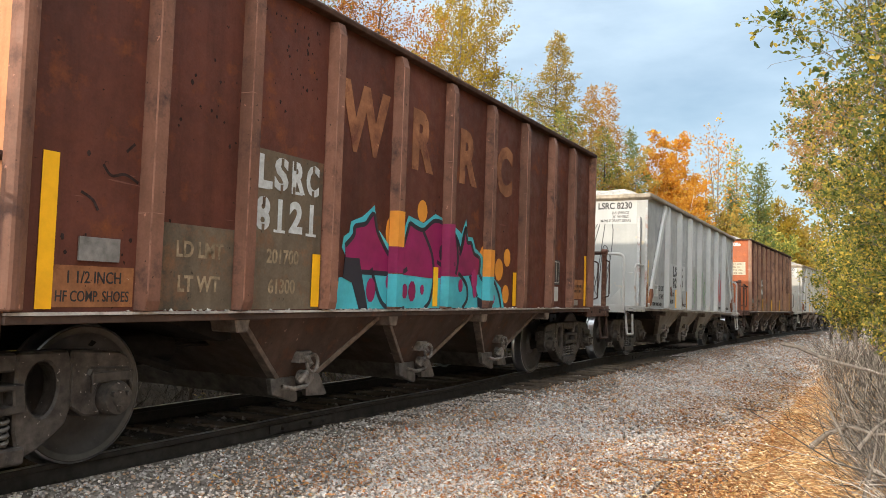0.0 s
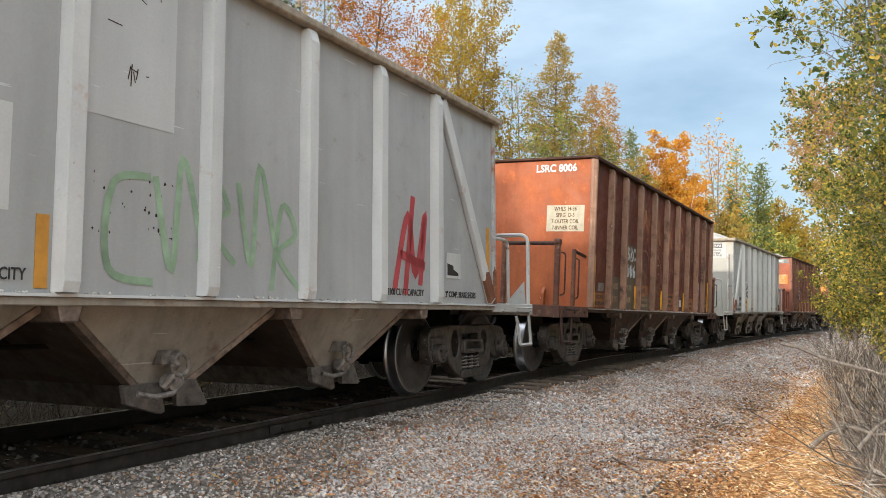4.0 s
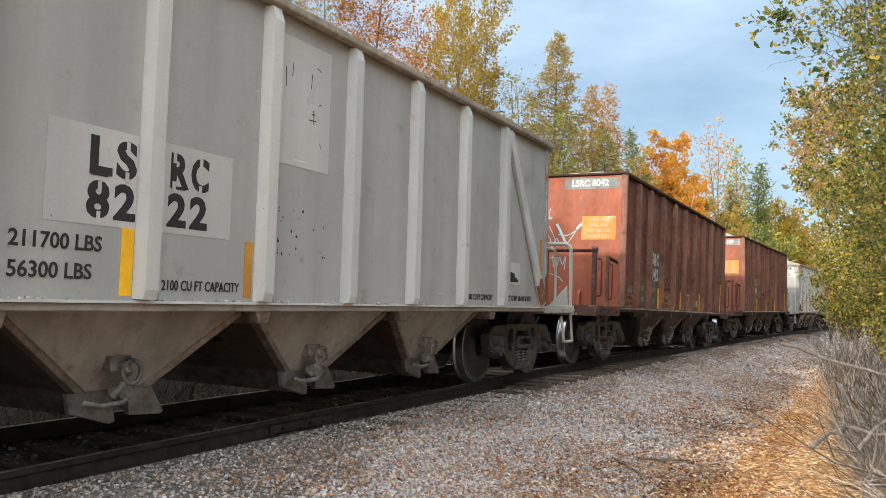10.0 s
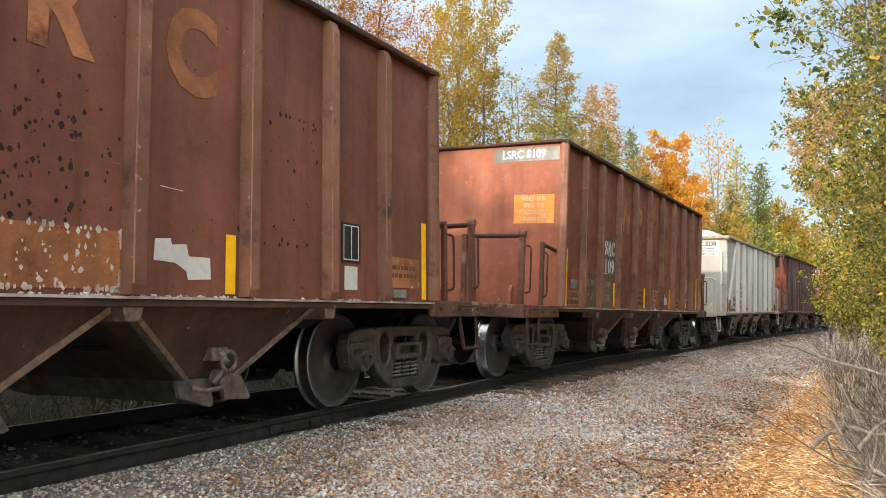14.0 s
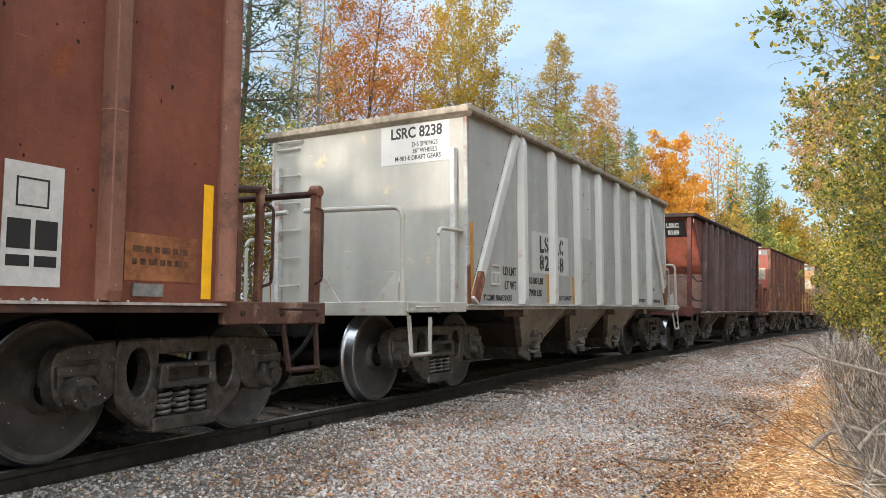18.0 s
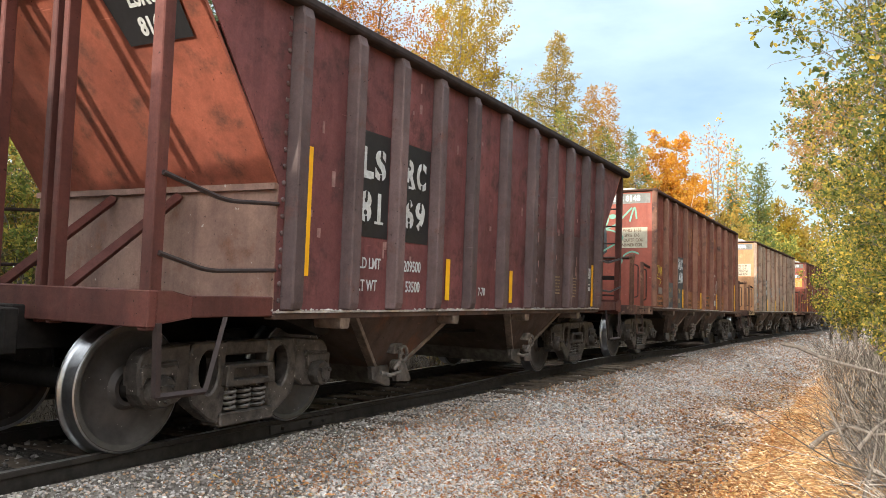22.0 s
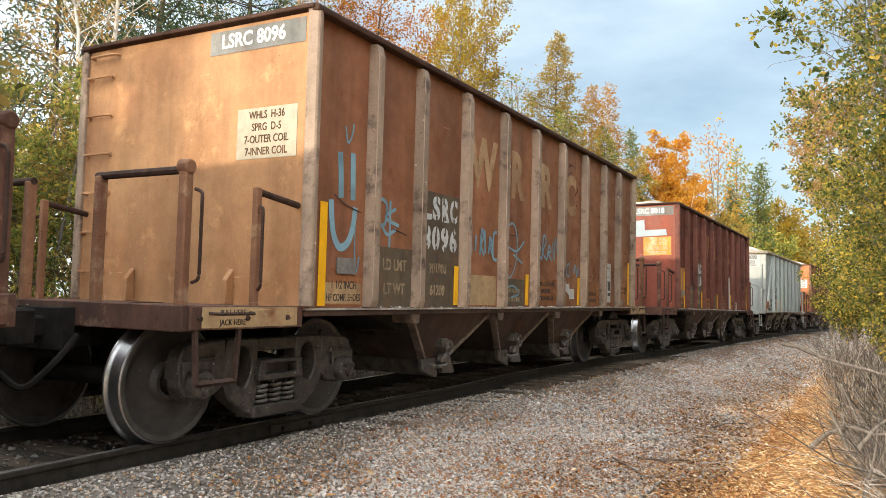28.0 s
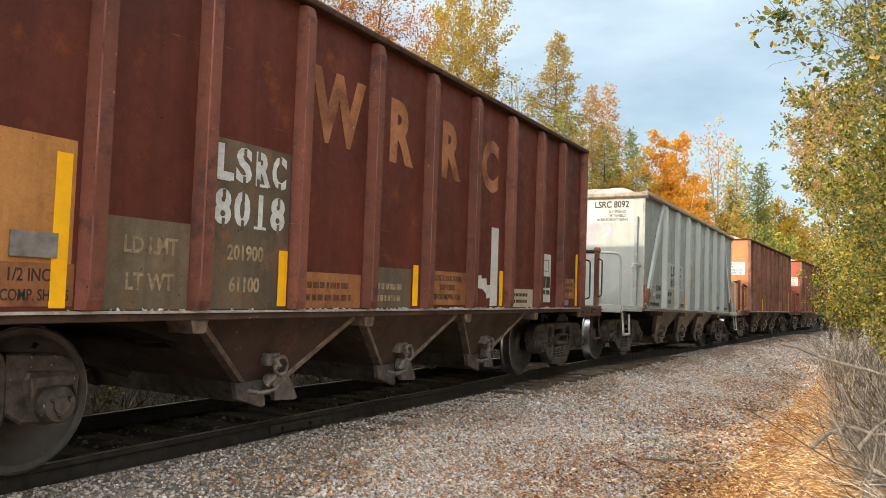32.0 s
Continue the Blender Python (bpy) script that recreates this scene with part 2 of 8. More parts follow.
def part(name, data, material, parent=None, label="", at=(0, 0, 0), bevel=0.0, smooth=False):
    me = data.mesh(name, bevel, smooth) if isinstance(data, Shape) else data
    if not me.materials:
        me.materials.append(None)
    ob = new(name, me)
    ob.material_slots[0].link = "OBJECT"
    ob.material_slots[0].material = material
    ob.location = at
    ob.parent = parent
    if label:
        tagged(ob, label)
    return ob


def from_arrays(name, verts, faces_n, corners, material):
    """A mesh from arrays: every face has the same number of corners."""
    me = bpy.data.meshes.new(name)
    nf = len(corners) // faces_n
    me.vertices.add(len(verts))
    me.vertices.foreach_set("co", np.asarray(verts, np.float32).ravel())
    me.loops.add(len(corners))
    me.loops.foreach_set("vertex_index", np.asarray(corners, np.int32))
    me.polygons.add(nf)
    me.polygons.foreach_set("loop_start", np.arange(0, nf * faces_n, faces_n, dtype=np.int32))
    me.polygons.foreach_set("loop_total", np.full(nf, faces_n, np.int32))
    me.update(calc_edges=True)
    me.materials.append(material)
    return me


# ---- the line of the track ----
CURVE, OFFSET = -0.0019, 5.397


def on_track(s, w=0.0, z=0.0):
    """A place s metres along the line, w metres towards the bank."""
    a = CURVE * s
    x, y = math.sin(a) / CURVE, OFFSET + (1 - math.cos(a)) / CURVE
    return Vector((x + math.sin(a) * w, y - math.cos(a) * w, z))


def arr_track(s, w):
    a = CURVE * s
    return np.sin(a) / CURVE + np.sin(a) * w, OFFSET + (1 - np.cos(a)) / CURVE - np.cos(a) * w


SAG = (-0.016, 0.027, -0.040, -0.021, -0.005, -0.009, 0.037, 0.043, 0.059, 0.040, 0.014, -0.047, -0.051, -0.029, -0.002)
CANT = (-0.033, -0.006, 0.0, 0.006, -0.031, -0.035, 0.036, 0.041, 0.015, -0.020, -0.009, 0.014, 0.016, 0.008, 0.001)


def uneven(values, s):
    """Worn track: height or lean at s, smooth between stations."""
    x = min(max((s + 2.0) / 2.2, 0.0), 13.999)
    i = int(x)
    f = x - i
    f = f * f * (3 - 2 * f)
    return values[i] * (1 - f) + values[i + 1] * f

LATCH_STEEL = plain("dusty worn latch steel", (0.15, 0.135, 0.125), 0.55, 0.4, 0.7, 16)
PLATE_GREY = plain("dull grey data plate", (0.20, 0.195, 0.19), 0.6, 0.3, 0.35, 14)


# ---- car parts ----
WHEEL_R, AXLE_U, TRUCK_U = 0.457, 0.889, 4.864
KEYED_WHEELS = []


def wheel_mesh():
    # tread, flange, plate and hub; the hub's outer side looks along -y
    p = [(0.08, 0.09), (0.10, -0.075), (0.13, -0.075), (0.16, -0.03), (0.30, 0.0), (0.385, -0.045), (0.40, -0.062), (0.445, -0.066), (0.455, -0.06), (0.457, 0.03),
         (0.463, 0.045), (0.482, 0.055), (0.485, 0.068), (0.478, 0.078), (0.40, 0.078), (0.385, 0.05), (0.30, 0.03), (0.16, 0.04), (0.13, 0.09), (0.08, 0.09)]
    return Shape().lathe(p, 40)


def tread_mesh():
    p = [(0.444, -0.0685), (0.457, -0.064), (0.4595, -0.055), (0.4595, 0.03), (0.4655, 0.044), (0.4845, 0.055), (0.4875, 0.068), (0.479, 0.080), (0.455, 0.080)]
    return Shape().lathe(p, 48)


def side_frame_mesh():
    """Cast side frame: deep top chord, rounded pedestals, sloped lower chord, two oval windows and the open middle that holds the springs."""
    s = Shape()
    y0, y1 = -0.075, 0.075
    s.prism([(-0.24, 0.665), (-0.24, 0.775), (0.24, 0.775), (0.24, 0.665)], y0, y1)
    for k in (-1, 1):
        s.prism([(k * 1.06, 0.56), (k * 1.055, 0.655), (k * 1.02, 0.715), (k * 0.95, 0.75), (k * 0.595, 0.775), (k * 0.595, 0.55), (k * 0.60, 0.42), (k * 0.70, 0.355), (k * 0.80, 0.345), (k * 0.98, 0.36), (k * 1.04, 0.44)], y0 + 0.006, y1 - 0.006)
        rim = [Vector(q) for q in ((0.235, 0.145), (0.33, 0.145), (0.60, 0.345), (0.60, 0.775), (0.235, 0.775))]
        c, outer, inner = Vector((0.405, 0.55)), [], []
        for i in range(20):
            an = 2 * math.pi * i / 20
            d = Vector((math.cos(an), math.sin(an)))
            best = 9.0
            for p, q in zip(rim, rim[1:] + rim[:1]):
                e = q - p
                det = e.x * d.y - e.y * d.x
                if abs(det) > 1e-9:
                    t, w = (e.x * (p.y - c.y) - e.y * (p.x - c.x)) / det, (d.x * (p.y - c.y) - d.y * (p.x - c.x)) / det
                    if t > 0 and -1e-6 <= w <= 1 + 1e-6:
                        best = min(best, t)
            outer.append((k * (c.x + best * d.x), c.y + best * d.y))
            inner.append((k * (c.x + 0.10 * d.x * (1.0 + 0.12 * d.y)), c.y + 0.165 * d.y))
        s.holed(outer, inner, y0, y1)
        # raised rim round the box of the bearing
        s.prism([(k * 0.70, 0.60), (k * 0.72, 0.665), (k * 1.03, 0.645), (k * 1.045, 0.58), (k * 1.02, 0.58), (k * 1.0, 0.62), (k * 0.75, 0.635), (k * 0.725, 0.60)], y0 - 0.015, y0 + 0.02)
    s.prism([(-0.30, 0.235), (0.30, 0.235), (0.30, 0.132), (-0.30, 0.132)], y0 - 0.03, y1 + 0.03)
    return s


def spring_mesh():
    s = Shape()
    turns, n, h = 4.6, 44, 0.185
    pts = [(0.052 * math.cos(2 * math.pi * turns * i / n), 0.052 * math.sin(2 * math.pi * turns * i / n), h * i / n) for i in range(n + 1)]
    return s.tube(pts, 0.0145, 6)


def bearing_mesh():
    s = Shape()
    s.lathe([(0.0, -0.17), (0.05, -0.172), (0.055, -0.16), (0.10, -0.155), (0.112, -0.13), (0.115, -0.04), (0.135, -0.03), (0.135, 0.08), (0.0, 0.085)], 20)
    for k in range(3):
        a = 2 * math.pi * k / 3 + 0.5
        s.lathe([(0.0, -0.19), (0.018, -0.188), (0.02, -0.15)], 6, at=(0.062 * math.cos(a), 0, 0.062 * math.sin(a)))
    return s


def adapter_mesh():
    return Shape().prism([(-0.15, 0.03), (-0.16, 0.17), (0.16, 0.17), (0.15, 0.03), (0.115, 0.10), (-0.115, 0.10)], -0.10, 0.10)


def truck(car, u, wheels=True):
    """Two axles under one end: bolster, side frames, springs, bearings; the axles with their wheels turn."""
    bol = stored("bolster", lambda: Shape().prism([(-1.02, 0.44), (-1.02, 0.60), (-0.45, 0.68), (0.45, 0.68), (1.02, 0.60), (1.02, 0.44), (0.5, 0.36), (-0.5, 0.36)], -0.17, 0.17, "x").box(-0.06, 0.06, -0.75, 0.75, 0.3, 0.42), 0.012)
    t = part("truck", bol, STEEL_DARK, car, "dark greasy cast steel truck", (u, 0, 0))
    fm = stored("side_frame", side_frame_mesh, 0.014)
    sm = stored("spring", spring_mesh, 0, True)
    for side in (-1, 1):
        part("side_frame", fm, STEEL_FRAME, t, "", (0, side * 1.03, 0))
        for dx in (-0.17, -0.005, 0.16):
            part("spring", sm, SPRING_STEEL, t, "", (dx, side * 1.075, 0.235))
        part("bolster_end", stored("bolster_end", lambda: Shape().holed([(-0.28, 0.43), (0.28, 0.43), (0.26, 0.60), (-0.26, 0.60)], [(-0.20, 0.48), (0.20, 0.48), (0.19, 0.565), (-0.19, 0.565)], -0.12, 0.12).box(-0.2, 0.2, -0.02, 0.1, 0.47, 0.57), 0.01), STEEL_FRAME, t, "", (0, side * 1.04, 0))
        for k in (-1, 1):
            b = part("bearing", stored("bearing", bearing_mesh, 0, True), STEEL_FRAME, t, "round bearing cap with three bolts", (k * AXLE_U, side * 1.03, WHEEL_R))
            if side > 0:
                b.rotation_euler = (0, 0, math.pi)
            part("bearing_adapter", stored("bearing_adapter", adapter_mesh, 0.008), STEEL_FRAME, t, "", (k * AXLE_U, side * 1.03, WHEEL_R))
    for k in (-1, 1):
        x = part("brake_beam", stored("brake_beam", lambda: Shape().tube([(0, -0.72, 0.34), (0, 0.72, 0.34)], 0.035, 8).box(-0.05, 0.05, -0.80, -0.68, 0.22, 0.52).box(-0.05, 0.05, 0.68, 0.80, 0.22, 0.52), 0.006), STEEL_DARK, t, "", (k * 0.38, 0, 0))
    for k in (-1, 1):
        ax = part("wheel_set", stored("axle", lambda: Shape().lathe([(0.0, -0.95), (0.07, -0.95), (0.08, -0.85), (0.095, -0.66), (0.08, -0.3), (0.08, 0.3), (0.095, 0.66), (0.08, 0.85), (0.07, 0.95), (0.0, 0.95)], 20), 0, True), STEEL_DARK, car, "steel axle with two wheels", (u + k * AXLE_U, 0, WHEEL_R))
        for side in (-1, 1):
            w = part("wheel", stored("wheel", wheel_mesh, 0, True), WHEEL_FACE, ax, "dusty steel wheel", (0, side * 0.76, 0))
            r = part("tread", stored("tread", tread_mesh, 0, True), STEEL_BRIGHT, ax, "polished wheel tread and flange", (0, side * 0.76, 0))
            q = part("rim", stored("rim", lambda: Shape().lathe([(0.402, -0.064), (0.410, -0.070), (0.440, -0.072), (0.448, -0.066)], 48), 0, True), RIM_STEEL, ax, "", (0, side * 0.76, 0))
            if side > 0:
                w.rotation_euler = r.rotation_euler = q.rotation_euler = (0, 0, math.pi)
        KEYED_WHEELS.append((ax, car, u + k * AXLE_U))


def hopper(car, pal, c):
    """One outlet: sloped pocket with lipped edges, chutes, door hooks and rings."""
    body = Shape()
    top, bot = 1.005, 0.40
    vs = [(-1.0, -1.28, top), (1.0, -1.28, top), (1.0, 1.28, top), (-1.0, 1.28, top), (-0.10, -0.98, bot), (0.22, -0.98, bot), (0.22, 0.98, bot), (-0.10, 0.98, bot)]
    body.add(vs, [(0, 1, 2, 3), (4, 7, 6, 5), (0, 4, 5, 1), (1, 5, 6, 2), (2, 6, 7, 3), (3, 7, 4, 0)])
    # slope sheets get their own dark colour, for the shade under the car
    h = part("hopper", stored("hopper", lambda: body, 0.01), SHADED_SLOPE, car, "bare dark slope sheets of an outlet", (c, 0, 0))

    for sd in (-1, 1):
        def cheek(sd=sd):
            o = Vector((0, 0.014 * sd, 0.004 * 1))
            q = [Vector((x, sd * y, z)) for x, y, z in ((-0.99, 1.28, top), (0.99, 1.28, top), (0.235, 0.982, bot), (-0.115, 0.982, bot))]
            return Shape().add(q + [p + o for p in q], [(0, 1, 2, 3), (7, 6, 5, 4), (0, 4, 5, 1), (1, 5, 6, 2), (2, 6, 7, 3), (3, 7, 4, 0)])
        part("side_plate", stored(f"cheek{sd}", cheek), pal["hopper"], h, "painted side plate of the outlet")

    for sd in (-1, 1):
        for n, (a, b) in enumerate((((-0.98, 1.30, 1.0), (-0.12, 1.0, 0.40)), ((0.98, 1.30, 1.0), (0.24, 1.0, 0.40)))):
            def lip(a=a, b=b):
                s = Shape()
                a, b = Vector((a[0], sd * a[1], a[2])), Vector((b[0], sd * b[1], b[2]))
                o = Vector((0, -0.09 * sd, 0))
                d = Vector((0.012 if a.x > 0 else -0.012, 0, -0.02))
                s.add([a, b, b + o, a + o, a + d * 2, b + d * 2, b + o + d * 2, a + o + d * 2], [(0, 1, 2, 3), (4, 7, 6, 5), (0, 4, 5, 1), (1, 5, 6, 2), (2, 6, 7, 3), (3, 7, 4, 0)])
                return s
            part("lip", stored(f"hopper_lip{sd}{n}", lip, 0.004), pal["lip"], h)

    def chute():
        # two flared plates hanging under the outlet
        s = Shape()
        for sd in (-1, 1):
            s.prism([(-0.30, 0.43), (0.02, 0.43), (0.07, 0.22), (0.03, 0.205), (-0.27, 0.30)], sd * 1.03, sd * 0.98)
            s.prism([(0.14, 0.45), (0.34, 0.43), (0.46, 0.245), (0.42, 0.23), (0.16, 0.25)], sd * 1.05, sd * 1.00)
        s.add([(-0.1, -1.0, 0.42), (0.05, -1.0, 0.215), (0.05, 1.0, 0.215), (-0.1, 1.0, 0.42), (-0.07, -1.0, 0.43), (0.08, -1.0, 0.225), (0.08, 1.0, 0.225), (-0.07, 1.0, 0.43)], [(0, 1, 2, 3), (4, 7, 6, 5), (0, 4, 5, 1), (1, 5, 6, 2), (2, 6, 7, 3), (3, 7, 4, 0)])
        s.add([(0.22, -1.0, 0.42), (0.40, -1.0, 0.24), (0.40, 1.0, 0.24), (0.22, 1.0, 0.42), (0.25, -1.0, 0.43), (0.43, -1.0, 0.25), (0.43, 1.0, 0.25), (0.25, 1.0, 0.43)], [(0, 1, 2, 3), (4, 7, 6, 5), (0, 4, 5, 1), (1, 5, 6, 2), (2, 6, 7, 3), (3, 7, 4, 0)])
        return s
    part("chute", stored("chute", chute, 0.004), pal["chute"], h, "dusty flared discharge chute")
    for sd in (-1, 1):
        def latch():
            s = Shape()
            s.tube([(-0.02, -1.16, 0.62), (0.02, -1.19, 0.55), (-0.02, -1.18, 0.47), (-0.06, -1.14, 0.40)], 0.032, 7)
            s.tube([(0.05 + 0.075 * math.cos(a), -1.19, 0.555 + 0.075 * math.sin(a)) for a in (2 * math.pi * i / 12 for i in range(13))], 0.018, 6)
            s.tube([(-0.26, -1.12, 0.375), (-0.14, -1.15, 0.345), (0.0, -1.17, 0.36), (0.10, -1.15, 0.42), (0.12, -1.12, 0.48)], 0.022, 6)
            s.lathe([(0, -0.05), (0.06, -0.05), (0.065, 0.05), (0, 0.05)], 10, at=(0.02, -1.13, 0.43))
            s.box(-0.10, 0.06, -1.17, -1.05, 0.56, 0.66)
            return s
        la = part("latch", stored("latch", latch, 0.004), LATCH_STEEL, h, "hooked door latch with a ring")
        if sd > 0:
            la.rotation_euler = (0, 0, math.pi)
    return h


def text_mesh(body, size, weight=0.012, condensed=0.8):
    key = f"{body}|{size}|{weight}|{condensed}"
    if key not in STORE:
        cu = bpy.data.curves.new("lettering", "FONT")
        cu.body, cu.size, cu.extrude, cu.offset = body, size, 0.0015, weight * size / 0.4
        cu.align_x, cu.align_y, cu.space_line = "CENTER", "CENTER", 0.9
        cu.resolution_u = 3
        ob = bpy.data.objects.new("lettering", cu)
        scene.collection.objects.link(ob)
        me = bpy.data.meshes.new_from_object(ob.evaluated_get(bpy.context.evaluated_depsgraph_get()))
        bpy.data.objects.remove(ob)
        bpy.data.curves.remove(cu)
        me.transform(Matrix.Diagonal((condensed, 1, 1, 1)))
        me.name = "lettering"
        STORE[key] = me
    return STORE[key]


def side_pose(u, z, y):
    return pose(u, -y, z, 90, 0, 0)


def lettering(car, body, u, z, y, size, material, weight=0.012, condensed=0.8):
    ob = part("lettering", text_mesh(body, size, weight, condensed), material, car)
    ob.matrix_local = side_pose(u, z, y)
    return ob


def stencil(car, body, u, z, y, size, pitch, material, back, weight=0.016):
    """Characters of one width, cut by the bridges of the stencil."""
    for i, ch in enumerate(body):
        me = text_mesh(ch, size, weight, 0.8)
        xs = [v.co.x for v in me.vertices]
        k = min(1.35, 0.84 * pitch / (max(xs) - min(xs))) if ch != "1" else 1.0
        x = u + (i - (len(body) - 1) / 2) * pitch
        ob = part("letter", me, material, car)
        ob.matrix_local = side_pose(x, z, y) @ Matrix.Diagonal((k, 1, 1, 1))
        if ch in "80RSC69":
            for end in (-1, 1):
                part("stencil_bridge", stored(f"bridge{size}{end}", lambda: Shape().box(-0.045 * size, 0.045 * size, -0.003, 0, min(end * 0.20 * size, end * 0.42 * size), max(end * 0.20 * size, end * 0.42 * size))), back, car, "", (x + (0.02 * size if ch != "R" else -0.12 * size), -y, z))
        if ch in "L1R4":
            # slab feet
            part("letter_foot", stored(f"foot{size}", lambda: Shape().box(-0.2 * size, 0.2 * size, -0.002, 0, -0.365 * size, -0.30 * size)), material, car, "", (x, -y, z))


def end_lettering(car, body, w, z, u, size, material, weight=0.01, condensed=0.8):
    """Writing on the leading end; w runs towards the bank."""
    ob = part("lettering", text_mesh(body, size, weight, condensed), material, car)
    ob.matrix_local = pose(u, -w, z, 90, 0, -90)
    return ob


def plate(car, name, u0, u1, z0, z1, y, material, label="", thick=0.004):
    """A painted or fixed panel on the side that looks to the bank."""
    return part(name, Shape().box(u0, u1, -y - thick, -y, z0, z1), material, car, label)


def end_plate(car, name, w0, w1, z0, z1, u, material, label="", thick=0.004):
    return part(name, Shape().box(u - thick, u, -w1, -w0, z0, z1), material, car, label)


def bars(car, u0, u1, z0, z1, y, rows, material, seed):
    """Small writing that cannot be read: rows of short bars."""
    rng = random.Random(seed)
    s = Shape()
    h = (z1 - z0) / rows
    for r in range(rows):
        x = u0
        while x < u1 - 0.03:
            w = min(rng.uniform(0.03, 0.10), u1 - x)
            s.box(x, x + w, -y - 0.0015, -y, z1 - (r + 0.75) * h, z1 - (r + 0.25) * h)
            x += w + rng.uniform(0.012, 0.03)
    return part("lettering", s, material, car, "small writing")


def reporting_board(car, y, u, z, h=0.30, w=0.17):
    b = plate(car, "stencil_board", u - w / 2, u + w / 2, z, z + h, y, WHITE_LABEL, "white stencil board with black panels")
    part("stencil_box", Shape().holed([(u - w * 0.3, z + h * 0.64), (u + w * 0.25, z + h * 0.64), (u + w * 0.25, z + h * 0.88), (u - w * 0.3, z + h * 0.88)], [(u - w * 0.27, z + h * 0.655), (u + w * 0.22, z + h * 0.655), (u + w * 0.22, z + h * 0.865), (u - w * 0.27, z + h * 0.865)], -y - 0.006, -y - 0.004), BLACK_LABEL, b)
    for z0, z1 in ((0.30, 0.54), (0.16, 0.25)):
        part("black_panel", Shape().box(u - w * 0.42, u - w * 0.04, -y - 0.006, -y - 0.004, z + h * z0, z + h * z1).box(u + w * 0.04, u + w * 0.42, -y - 0.006, -y - 0.004, z + h * z0, z + h * z1), BLACK_LABEL, b)
    return b


def marker(car, u, z0, z1, y, material=None, w=0.10):
    return plate(car, "reflector_strip", u - w / 2, u + w / 2, z0, z1, y, material or YELLOW, "upright reflective strip")


def curved(points, steps=5):
    """Rounds the corners of a bent tube."""
    pts = [Vector(p) for p in points]
    out = [pts[0]]
    for a, b, c in zip(pts, pts[1:], pts[2:]):
        r = min(0.12, (a - b).length / 2, (c - b).length / 2)
        p, q = b + (a - b).normalized() * r, b + (c - b).normalized() * r
        for i in range(steps + 1):
            f = i / steps
            out.append(p * (1 - f) ** 2 + b * 2 * f * (1 - f) + q * f * f)
    return out + [pts[-1]]


def mirror(key, make, k, bevel=0.0, smooth=False):
    """A stored shape, turned end for end where k is -1 (built for the leading end, x negative)."""
    def flip():
        s = make()
        s.v = [(-x, y, z) for x, y, z in s.v]
        return s
    return stored(f"{key}|{k}", make if k > 0 else flip, bevel, smooth)


